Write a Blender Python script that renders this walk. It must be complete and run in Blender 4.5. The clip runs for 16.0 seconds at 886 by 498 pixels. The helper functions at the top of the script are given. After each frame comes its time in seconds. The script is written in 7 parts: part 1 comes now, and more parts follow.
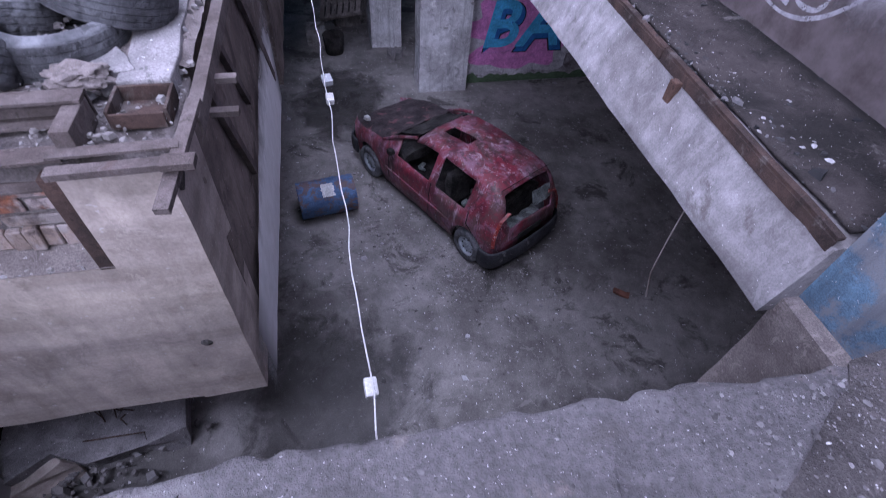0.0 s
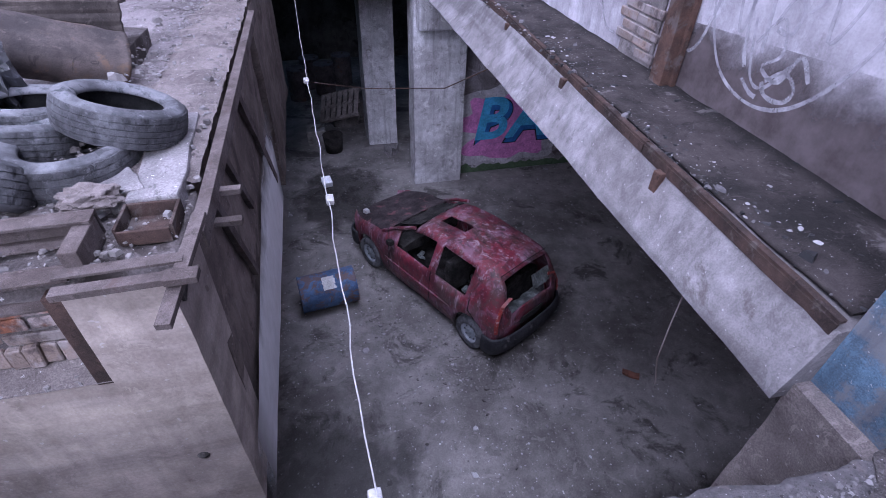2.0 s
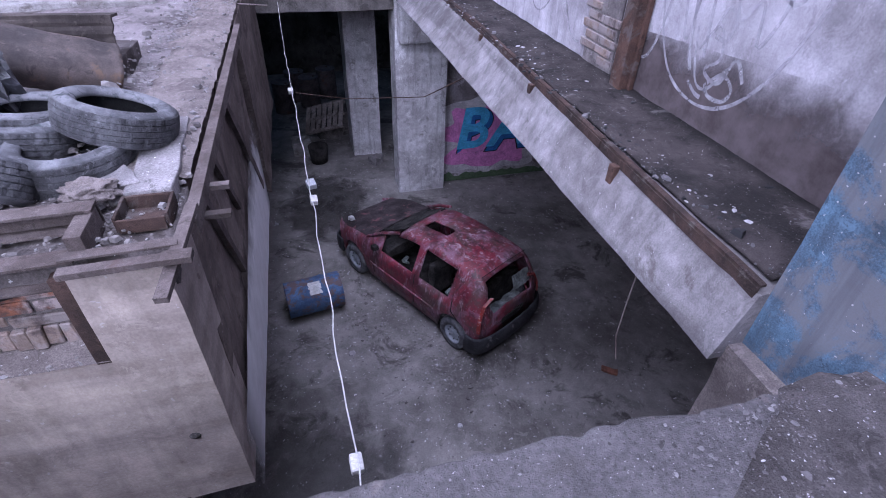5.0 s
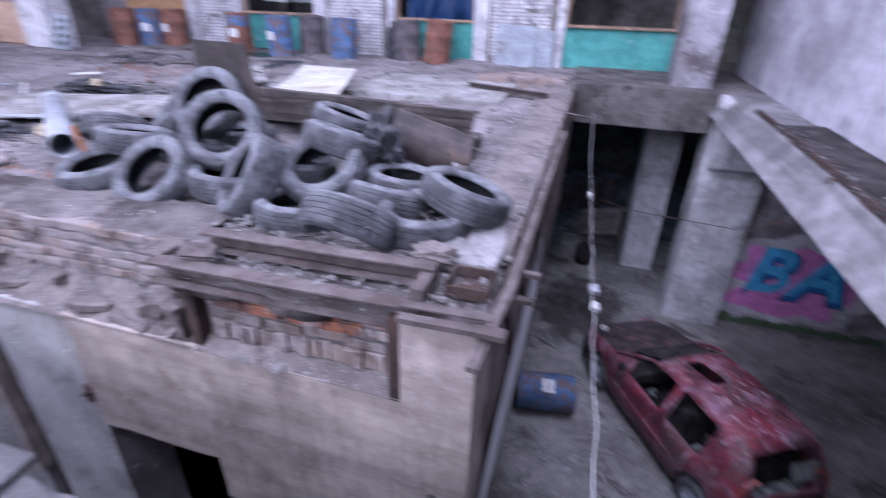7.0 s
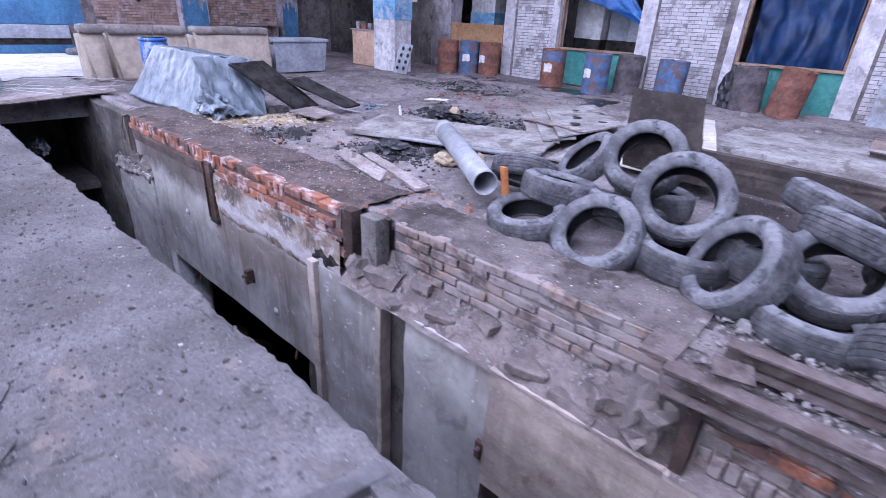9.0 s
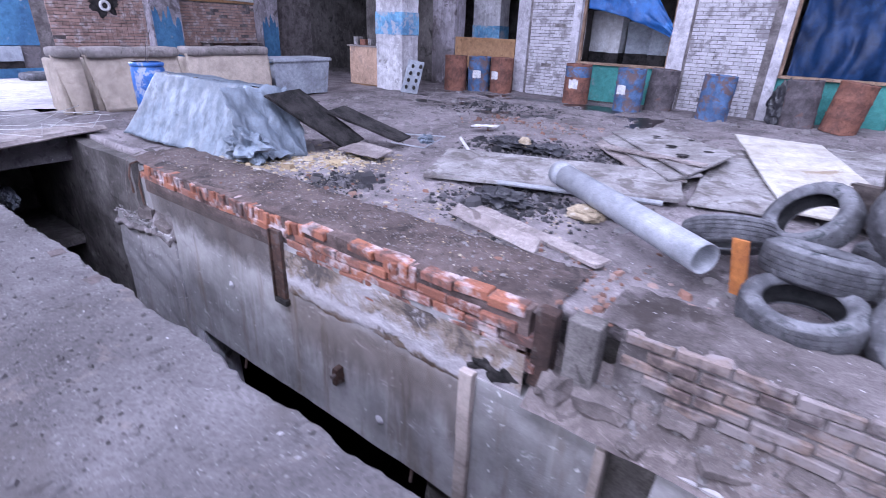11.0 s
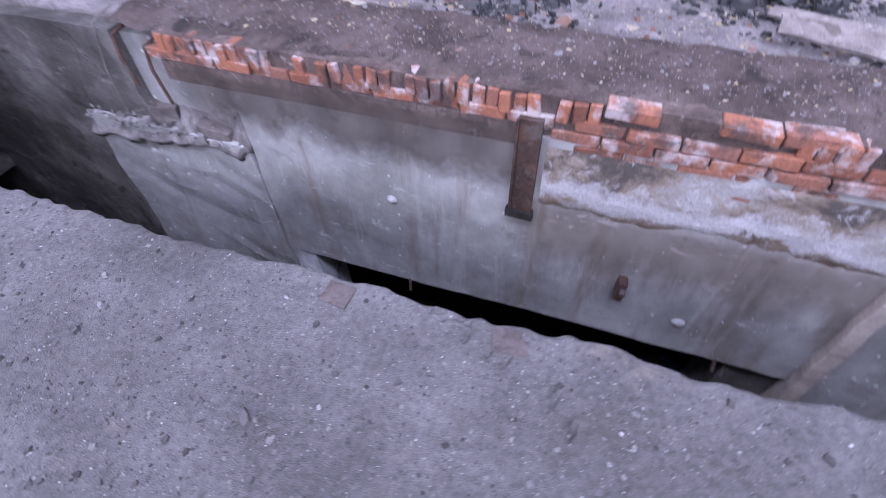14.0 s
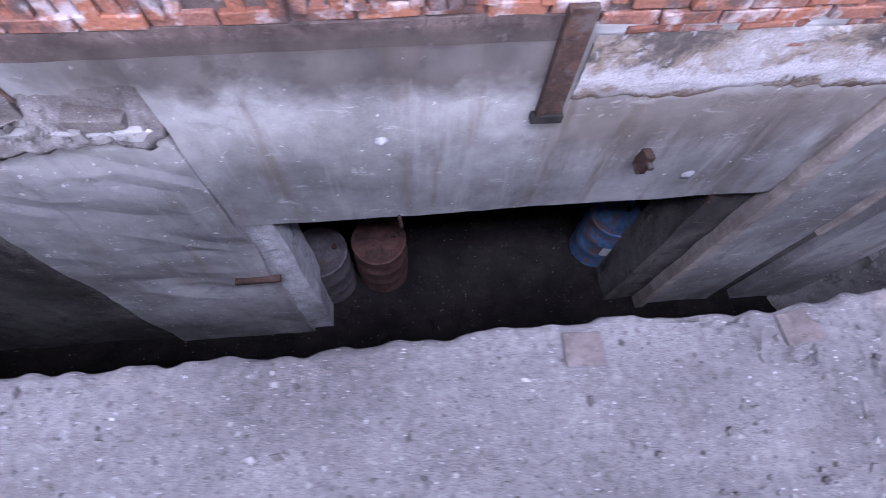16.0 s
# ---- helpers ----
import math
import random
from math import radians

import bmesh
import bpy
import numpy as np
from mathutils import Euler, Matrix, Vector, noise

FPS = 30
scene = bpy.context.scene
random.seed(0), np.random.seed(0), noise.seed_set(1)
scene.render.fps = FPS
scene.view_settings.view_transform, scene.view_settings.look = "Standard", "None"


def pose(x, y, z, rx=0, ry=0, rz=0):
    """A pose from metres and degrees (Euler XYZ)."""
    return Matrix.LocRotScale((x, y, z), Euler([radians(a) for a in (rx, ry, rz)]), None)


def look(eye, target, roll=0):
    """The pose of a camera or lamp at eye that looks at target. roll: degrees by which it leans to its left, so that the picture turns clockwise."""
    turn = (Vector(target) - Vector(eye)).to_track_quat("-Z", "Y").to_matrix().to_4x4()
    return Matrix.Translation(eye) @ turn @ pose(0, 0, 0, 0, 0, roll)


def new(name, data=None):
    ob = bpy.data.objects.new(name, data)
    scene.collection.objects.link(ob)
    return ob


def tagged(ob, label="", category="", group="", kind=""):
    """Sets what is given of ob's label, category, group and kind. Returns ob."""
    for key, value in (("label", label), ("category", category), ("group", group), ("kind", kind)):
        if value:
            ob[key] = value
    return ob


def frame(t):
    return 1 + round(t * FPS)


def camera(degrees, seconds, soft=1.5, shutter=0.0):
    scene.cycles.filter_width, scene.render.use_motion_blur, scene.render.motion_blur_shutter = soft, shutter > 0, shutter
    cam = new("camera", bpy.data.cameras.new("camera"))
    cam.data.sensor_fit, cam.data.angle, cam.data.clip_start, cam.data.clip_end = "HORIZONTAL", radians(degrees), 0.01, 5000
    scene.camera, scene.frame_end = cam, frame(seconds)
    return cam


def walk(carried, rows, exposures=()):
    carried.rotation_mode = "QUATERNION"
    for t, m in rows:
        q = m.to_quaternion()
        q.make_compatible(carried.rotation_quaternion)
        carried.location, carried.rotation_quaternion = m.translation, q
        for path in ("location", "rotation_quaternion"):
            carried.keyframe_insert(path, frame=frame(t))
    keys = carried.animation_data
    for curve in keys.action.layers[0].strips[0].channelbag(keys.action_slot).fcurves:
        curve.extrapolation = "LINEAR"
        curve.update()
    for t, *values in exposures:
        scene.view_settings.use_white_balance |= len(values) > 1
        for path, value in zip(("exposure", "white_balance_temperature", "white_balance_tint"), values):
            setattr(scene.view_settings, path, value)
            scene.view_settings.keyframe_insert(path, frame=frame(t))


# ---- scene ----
cam = camera(83.8, 16.0, 0.6, 0.5)
METRES, EYE, TILT, LEAN, TURN = 9.2, 1.255, 0.0, 0.0, -15.3
ROWS = [
    (0.0, 0.0, 0.0, 0.0, 3.84, -48.84, -3.37),
    (0.5, -0.0017, 0.0014, 0.0039, 3.77, -45.11, -2.88),
    (1.0, -0.0014, 0.0024, 0.0077, 3.64, -41.63, -1.9),
    (1.5, -0.0003, 0.0029, 0.0079, 2.9, -39.72, -1.39),
    (2.0, 0.0004, 0.0036, 0.0067, 2.07, -39.17, -1.33),
    (2.5, 0.001, 0.0037, 0.0067, 1.55, -38.95, -1.26),
    (3.0, 0.0013, 0.0027, 0.0071, 1.22, -39.1, -1.3),
    (3.5, 0.0032, -0.0009, 0.0061, -0.07, -39.51, -1.78),
    (6.0, 0.011, -0.0339, 0.013, 1.88, -35.51, -1.72),
    (6.5, -0.001, -0.0244, 0.0104, 9.58, -33.47, -2.55),
    (7.0, -0.0298, -0.0285, 0.0144, 32.08, -27.56, -1.47),
    (7.5, -0.0724, -0.0523, 0.0167, 43.3, -25.45, -2.02),
    (8.0, -0.1139, -0.0622, 0.0138, 50.81, -26.91, -1.98),
    (8.5, -0.1623, -0.0828, 0.0158, 58.64, -25.4, -2.75),
    (11.0, -0.4248, -0.167, 0.0178, 52.44, -24.02, -2.06),
    (11.5, -0.4843, -0.1863, 0.02, 55.68, -21.6, -0.32),
    (12.0, -0.5484, -0.1997, 0.0168, 61.17, -24.36, 1.78),
    (12.5, -0.5982, -0.2217, 0.0172, 62.66, -26.52, 2.06),
    (13.0, -0.6552, -0.2316, 0.0127, 58.79, -29.96, 2.01),
    (13.5, -0.707, -0.2403, 0.0135, 46.45, -37.92, 1.76),
    (14.0, -0.7471, -0.2475, 0.0071, 34.42, -49.11, 1.39),
    (14.5, -0.7922, -0.2463, 0.0063, 26.28, -55.4, 1.61),
    (15.0, -0.8235, -0.2393, 0.0071, 16.58, -58.7, 0.68),
    (15.5, -0.8452, -0.2239, -0.0047, 9.88, -63.52, -1.31),
    (16.0, -0.8775, -0.2231, -0.004, 9.62, -65.63, -2.28),
]
walk(cam, [(t, pose(0, 0, EYE, TILT, LEAN, TURN) @ pose(METRES * x, METRES * y, METRES * z, 90 + pitch, roll, yaw)) for t, x, y, z, yaw, pitch, roll in ROWS], exposures=[(t, s, 5900, 10) for t, s in ((0, 0), (6, 0), (7.5, 0.02), (8.5, -0.12), (11, -0.06), (11.7, -0.2), (12.5, -0.25), (13.3, -0.2), (14, -0.2), (15, -0.03), (16, 0.2))])

# world: dull daylight
world = bpy.data.worlds.new("sky")
scene.world = world
world.use_nodes = True
wn = world.node_tree
sky = wn.nodes.new("ShaderNodeTexSky")
sky.sky_type, sky.sun_disc, sky.sun_elevation, sky.sun_rotation = "NISHITA", False, radians(35), radians(200)
wn.links.new(sky.outputs[0], wn.nodes["Background"].inputs[0])
wn.nodes["Background"].inputs[1].default_value = 0.1
sun = new("sun", bpy.data.lights.new("sun", "SUN"))
sun.data.energy, sun.data.angle, sun.data.color = 0.6, radians(12), (1.0, 0.95, 0.9)
sun.matrix_world = look((0, -10, 8), (-1, 0, 0))


def window_light(name, eye, target, w, h, power):
    lamp = new(name, bpy.data.lights.new(name, "AREA"))
    lamp.data.shape, lamp.data.size, lamp.data.size_y, lamp.data.energy = "RECTANGLE", w, h, power
    lamp.data.color = (0.775, 0.765, 1.0)
    lamp.matrix_world = look(eye, target)


# fill lamps added on the south side, at assumed openings out of view
for wx in (-13.6, -7.6, -1.6):
    window_light("window_light", (wx, -6.85, 5.2), (wx, 3.0, 0.0), 4.4, 5.0, 620)
# daylight of the west window
window_light("window_light", (-19.2, 1.4, 3.1), (-15, 2.4, 0), 2.2, 2.0, 650)
# fill lamps added overhead, at assumed roof openings out of view
for wx, wide, power in ((-12.0, 5.0, 720), (-6.0, 5.0, 920), (-1.6, 2.8, 420)):
    window_light("roof_light", (wx, -2.2, 8.3), (wx, 0.6, 0.0), wide, 1.6, power)
window_light("roof_light", (0.0, 4.5, 8.3), (0.4, 4.8, 0.0), 4.0, 7.2, 1350)
window_light("roof_light", (-7.0, 8.6, 8.3), (-7.0, 8.6, 0.0), 12.0, 1.6, 430)


# ---- materials ----
def rgba(c):
    return (c[0], c[1], c[2], 1.0)


class Nodes:
    def __init__(self, name):
        self.mat = bpy.data.materials.new(name)
        self.mat.use_nodes = True
        self.t = self.mat.node_tree
        self.b = self.t.nodes["Principled BSDF"]
        self.co = self.t.nodes.new("ShaderNodeTexCoord").outputs["Object"]

    def link(self, a, b):
        self.t.links.new(a, b)

    def node(self, kind, **kw):
        n = self.t.nodes.new(kind)
        for k, v in kw.items():
            n.inputs[k].default_value = v
        return n

    def stretch(self, v):
        n = self.t.nodes.new("ShaderNodeMapping")
        n.inputs["Scale"].default_value = v
        self.link(self.co, n.inputs["Vector"])
        return n.outputs[0]

    def noise(self, scale, detail=6.0, rough=0.6, co=None, dist=0.0):
        n = self.node("ShaderNodeTexNoise", Scale=scale, Detail=detail, Roughness=rough, Distortion=dist)
        self.link(co or self.co, n.inputs["Vector"])
        return n.outputs["Fac"]

    def ramp(self, fac, stops):
        n = self.t.nodes.new("ShaderNodeValToRGB")
        while len(n.color_ramp.elements) < len(stops):
            n.color_ramp.elements.new(0.5)
        for e, (p, c) in zip(n.color_ramp.elements, stops):
            e.position, e.color = p, rgba(c) if not isinstance(c, (int, float)) else (c, c, c, 1)
        self.link(fac, n.inputs[0])
        return n.outputs[0]

    def mix(self, fac, a, b, mode="MIX"):
        n = self.t.nodes.new("ShaderNodeMix")
        n.data_type, n.blend_type = "RGBA", mode
        for s, v in ((n.inputs[0], fac), (n.inputs[6], a), (n.inputs[7], b)):
            if isinstance(v, (int, float)):
                s.default_value = v
            elif isinstance(v, tuple):
                s.default_value = rgba(v)
            else:
                self.link(v, s)
        return n.outputs[2]

    def bump(self, height, strength, dist=0.02):
        n = self.node("ShaderNodeBump", Strength=strength, Distance=dist)
        self.link(height, n.inputs["Height"])
        self.link(n.outputs[0], self.b.inputs["Normal"])

    def done(self, color, rough=0.9, metal=0.0, spec=0.3):
        self.link(color, self.b.inputs["Base Color"]) if not isinstance(color, tuple) else None
        if isinstance(color, tuple):
            self.b.inputs["Base Color"].default_value = rgba(color)
        if isinstance(rough, (int, float)):
            self.b.inputs["Roughness"].default_value = rough
        else:
            self.link(rough, self.b.inputs["Roughness"])
        self.b.inputs["Metallic"].default_value = metal
        self.b.inputs["Specular IOR Level"].default_value = spec
        return self.mat


def weathered(name, light, dark, stain=None, scale=1.0, bump=0.4, rough=0.92, specks=0.0, metal=0.0, stain_at=0.58, streak=0.0, grain=90, spec=0.25, chips=0.6, fine_mix=0.8, bands=0.0):
    """Two scales of colour, stains with soft edges, fine grain relief, optional pale specks and run-down streaks."""
    k = Nodes(name)
    big = k.noise(1.3 * scale, 8, 0.62)
    mid = k.noise(7.0 * scale, 7, 0.65)
    fine = k.noise(grain * scale, 4, 0.65)
    c = k.ramp(big, [(0.40, dark), (0.59, light)])
    c = k.mix(0.6, c, k.ramp(mid, [(0.38, 0.68), (0.62, 1.14)]), "MULTIPLY")
    c = k.mix(fine_mix, c, k.ramp(fine, [(0.38, 0.66), (0.62, 1.2)]), "MULTIPLY")
    if bands:
        w = k.noise(2.2, 3, 0.5, k.stretch((0.12, 0.12, 3.4)))
        c = k.mix(bands, c, k.ramp(w, [(0.40, 0.66), (0.47, 1.0), (0.58, 1.22)]), "MULTIPLY")
    if chips:
        p = k.noise(4.6 * scale, 10, 0.74, k.stretch((1.0, 1.0, 0.8)), 0.7)
        c = k.mix(k.ramp(p, [(0.575, 0.0), (0.60, chips)]), c, tuple(v * 0.5 for v in dark))
        p = k.noise(6.3 * scale, 10, 0.74, k.stretch((0.9, 1.1, 1.0)), 0.9)
        c = k.mix(k.ramp(p, [(0.585, 0.0), (0.61, chips * 0.8)]), c, tuple(min(0.8, v * 1.3) for v in light))
    if stain:
        s = k.noise(2.1 * scale, 9, 0.7, dist=0.4)
        c = k.mix(k.ramp(s, [(stain_at, 0.0), (stain_at + 0.07, 0.85)]), c, stain)
    if streak:
        v = k.noise(3.0, 5, 0.6, k.stretch((4.0, 4.0, 0.35)))
        c = k.mix(k.ramp(v, [(0.5, 0.0), (0.75, streak)]), c, tuple(x * 0.45 for x in dark))
    if specks:
        p = k.noise(38 * scale, 2, 0.5)
        c = k.mix(k.ramp(p, [(0.70, 0.0), (0.74, specks)]), c, (0.62, 0.6, 0.62))
    k.bump(k.mix(0.5, mid, fine), bump)
    return k.done(c, rough, metal, spec)


CONCRETE = weathered("dusty_concrete", (0.25, 0.232, 0.24), (0.16, 0.15, 0.155), (0.10, 0.09, 0.09), 1.0, 0.5, specks=0.8, stain_at=0.62)


def slab_material():
    k = Nodes("dusty_slab_concrete")
    big, mid, fine, grain = k.noise(0.8, 9, 0.6), k.noise(4.5, 8, 0.68), k.noise(45, 5, 0.7), k.noise(190, 3, 0.6)
    c = k.ramp(big, [(0.39, (0.092, 0.085, 0.089)), (0.5, (0.128, 0.119, 0.125)), (0.61, (0.165, 0.154, 0.162))])
    c = k.mix(0.85, c, k.ramp(mid, [(0.36, 0.74), (0.64, 1.12)]), "MULTIPLY")
    c = k.mix(0.75, c, k.ramp(fine, [(0.38, 0.72), (0.62, 1.2)]), "MULTIPLY")
    c = k.mix(k.ramp(k.noise(62, 2, 0.5), [(0.655, 0.0), (0.68, 0.8)]), c, (0.06, 0.055, 0.056))
    c = k.mix(k.ramp(k.noise(95, 2, 0.5, k.stretch((1.0, 1.3, 1.0))), [(0.70, 0.0), (0.72, 0.9)]), c, (0.40, 0.38, 0.40))
    c = k.mix(k.ramp(k.noise(1.9, 9, 0.72, None, 0.5), [(0.55, 0.0), (0.66, 0.6)]), c, (0.085, 0.076, 0.075))
    c = k.mix(k.ramp(k.noise(2.7, 8, 0.7, None, 0.3), [(0.58, 0.0), (0.68, 0.5)]), c, (0.24, 0.195, 0.18))
    k.bump(k.mix(0.45, fine, grain), 1.0, 0.014)
    return k.done(c, 0.93, 0, 0.2)


SLAB = slab_material()
DUSTCON = weathered("brown_dusty_concrete", (0.215, 0.185, 0.18), (0.135, 0.115, 0.112), (0.085, 0.07, 0.068), 1.5, 0.6, specks=0.5, stain_at=0.6)
WALLCON = weathered("stained_wall_concrete", (0.45, 0.385, 0.35), (0.30, 0.252, 0.232), (0.19, 0.148, 0.13), 0.7, 0.25, streak=0.35, specks=0.25, stain_at=0.6, chips=0.25, fine_mix=0.3, bands=0.4)
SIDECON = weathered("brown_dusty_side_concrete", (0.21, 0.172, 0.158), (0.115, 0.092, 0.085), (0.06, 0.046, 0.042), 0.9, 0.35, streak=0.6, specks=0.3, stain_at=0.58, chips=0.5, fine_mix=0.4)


def trench_material():
    k = Nodes("trench_wall_concrete")
    big, mid, fine = k.noise(1.1, 8, 0.62), k.noise(6, 7, 0.65), k.noise(80, 3, 0.6)
    c = k.ramp(big, [(0.36, (0.23, 0.217, 0.22)), (0.5, (0.345, 0.33, 0.336)), (0.62, (0.45, 0.43, 0.438))])
    c = k.mix(0.7, c, k.ramp(mid, [(0.3, 0.7), (0.7, 1.1)]), "MULTIPLY")
    c = k.mix(0.4, c, k.ramp(fine, [(0.3, 0.82), (0.7, 1.1)]), "MULTIPLY")
    run = k.noise(2.4, 6, 0.6, k.stretch((2.2, 2.2, 0.3)))
    c = k.mix(k.ramp(run, [(0.55, 0.0), (0.70, 0.55)]), c, (0.17, 0.128, 0.10))
    run2 = k.noise(3.7, 6, 0.6, k.stretch((2.6, 2.6, 0.22)))
    c = k.mix(k.ramp(run2, [(0.56, 0.0), (0.7, 0.5)]), c, (0.42, 0.40, 0.41))
    salt = k.noise(4.2, 9, 0.75, k.stretch((1.0, 1.0, 2.2)), 0.6)
    c = k.mix(k.ramp(salt, [(0.60, 0.0), (0.68, 0.85)]), c, (0.60, 0.57, 0.60))
    c = k.mix(k.ramp(k.noise(20, 2, 0.5), [(0.70, 0.0), (0.72, 0.9)]), c, (0.66, 0.64, 0.66))
    c = k.mix(k.ramp(k.noise(2.6, 9, 0.7, None, 0.6), [(0.56, 0.0), (0.66, 0.5)]), c, (0.15, 0.135, 0.135))
    k.bump(k.mix(0.5, mid, fine), 0.35)
    return k.done(c, 0.9, 0, 0.25)


TRENCH = trench_material()
# sooty concrete; the dark tone also carries shade in recesses, underfloor and pit
DARKCON = weathered("sooty_shade_concrete", (0.17, 0.155, 0.15), (0.07, 0.063, 0.06), (0.03, 0.028, 0.026), 0.8, 0.4, streak=0.4)
PITFLOOR = weathered("dirty_pit_floor", (0.25, 0.232, 0.228), (0.12, 0.11, 0.107), (0.04, 0.036, 0.034), 0.6, 0.4, 0.75, specks=0.9, stain_at=0.555, spec=0.4, fine_mix=0.5, chips=0.4)
FARDIRT = weathered("dusty_grey_hall_dirt", (0.27, 0.24, 0.248), (0.145, 0.126, 0.129), (0.05, 0.042, 0.042), 0.9, 0.9, specks=0.7, stain_at=0.575)
DIRT = weathered("dirt_and_ash_floor", (0.175, 0.153, 0.155), (0.08, 0.068, 0.067), (0.035, 0.028, 0.026), 0.9, 0.9, specks=0.7, stain_at=0.54)
WHITEWASH = weathered("flaking_whitewash", (0.66, 0.65, 0.68), (0.42, 0.40, 0.42), (0.21, 0.19, 0.19), 1.2, 0.4, streak=0.6, stain_at=0.6)
GREYWALL = weathered("pale_plaster_wall", (0.42, 0.39, 0.43), (0.20, 0.18, 0.19), (0.085, 0.07, 0.07), 0.7, 0.3, streak=0.55, stain_at=0.55)
BLUEWALL = weathered("chipped_blue_paint", (0.20, 0.42, 0.62), (0.12, 0.27, 0.45), (0.40, 0.41, 0.46), 2.2, 0.4, 0.75, stain_at=0.50, specks=0.6)
DULLBLUE = weathered("dirty_faded_blue_paint", (0.105, 0.175, 0.25), (0.075, 0.098, 0.132), (0.15, 0.147, 0.16), 1.6, 0.4, 0.8, stain_at=0.48, streak=0.6, specks=0.5)
EASTWALL = weathered("pale_lilac_plaster", (0.52, 0.495, 0.545), (0.31, 0.29, 0.315), (0.17, 0.15, 0.155), 0.8, 0.25, streak=0.5, stain_at=0.59, fine_mix=0.35, chips=0.35)
BEAMCON = weathered("board_marked_concrete", (0.24, 0.226, 0.238), (0.15, 0.138, 0.143), (0.085, 0.074, 0.072), 1.2, 0.35, streak=0.6, stain_at=0.59, fine_mix=0.45, bands=0.7, chips=0.3, specks=0.4)
RUST = weathered("rusty_steel", (0.105, 0.06, 0.047), (0.05, 0.032, 0.027), (0.11, 0.092, 0.088), 3.0, 0.5, 0.85, stain_at=0.55)
DUSTSTEEL = weathered("dusty_brown_steel", (0.135, 0.111, 0.108), (0.072, 0.056, 0.053), (0.08, 0.055, 0.052), 2.5, 0.4, 0.85, stain_at=0.58)
DARKRUST = weathered("dark_dirty_rust", (0.075, 0.047, 0.04), (0.036, 0.025, 0.023), (0.10, 0.085, 0.082), 3.0, 0.5, 0.9, stain_at=0.57)
TYRE = weathered("dusty_tyre_rubber", (0.17, 0.17, 0.186), (0.07, 0.07, 0.078), (0.028, 0.035, 0.038), 3.0, 0.25, 0.8, stain_at=0.575, fine_mix=0.4)
# inner rubber blackened so the hollow's shade sits in its colour
TYREIN = weathered("shade_black_tyre_lining", (0.04, 0.04, 0.043), (0.018, 0.018, 0.02), (0.08, 0.078, 0.08), 3.0, 0.2, 0.8, stain_at=0.64)
TREAD = weathered("grooved_tyre_tread", (0.15, 0.15, 0.163), (0.064, 0.063, 0.07), (0.04, 0.04, 0.043), 4.0, 0.8, 0.85, stain_at=0.6)
SOOT = weathered("black_burnt_remains", (0.05, 0.045, 0.045), (0.015, 0.014, 0.014), (0.10, 0.09, 0.09), 4.0, 0.8, 0.9, stain_at=0.62)


def brick_paint(name, tones, wash, wash_at, soot=0.8):
    k = Nodes(name)
    rnd = k.t.nodes.new("ShaderNodeObjectInfo").outputs["Random"]
    isl = k.t.nodes.new("ShaderNodeNewGeometry").outputs["Random Per Island"]
    add = k.t.nodes.new("ShaderNodeMath")
    add.operation = "FRACT"
    add2 = k.t.nodes.new("ShaderNodeMath")
    k.link(rnd, add2.inputs[0]), k.link(isl, add2.inputs[1]), k.link(add2.outputs[0], add.inputs[0])
    c = k.ramp(add.outputs[0], tones)
    geo = k.t.nodes.new("ShaderNodeNewGeometry").outputs["Position"]
    n1 = k.noise(5.0, 7, 0.65, geo)
    n2 = k.noise(60.0, 3, 0.6, geo)
    c = k.mix(0.7, c, k.ramp(n2, [(0.3, 0.65), (0.7, 1.15)]), "MULTIPLY")
    c = k.mix(k.ramp(n1, [(wash_at, 0.0), (wash_at + 0.1, 0.9)]), c, wash)
    c = k.mix(k.ramp(k.noise(3.6, 8, 0.68, geo), [(0.505, 0.0), (0.59, soot)]), c, (0.07, 0.055, 0.055))
    k.bump(n2, 0.5)
    return k.done(c, 0.9, 0, 0.2)


BRICK = brick_paint("red_brick", [(0.0, (0.19, 0.082, 0.06)), (0.5, (0.34, 0.138, 0.085)), (1.0, (0.24, 0.115, 0.09))], (0.44, 0.38, 0.385), 0.50)
DULLBRICK = brick_paint("dusty_brick", [(0.0, (0.19, 0.148, 0.132)), (0.5, (0.27, 0.20, 0.172)), (1.0, (0.21, 0.175, 0.165))], (0.25, 0.22, 0.22), 0.44)
WHITEBRICK = brick_paint("whitewashed_brick", [(0.0, (0.40, 0.385, 0.41)), (0.5, (0.56, 0.54, 0.57)), (1.0, (0.47, 0.455, 0.48))], (0.58, 0.57, 0.60), 0.55, 0.55)
FARBRICK = brick_paint("faded_red_brick", [(0.0, (0.30, 0.20, 0.175)), (0.5, (0.40, 0.27, 0.23)), (1.0, (0.34, 0.25, 0.225))], (0.46, 0.40, 0.39), 0.52, 0.35)


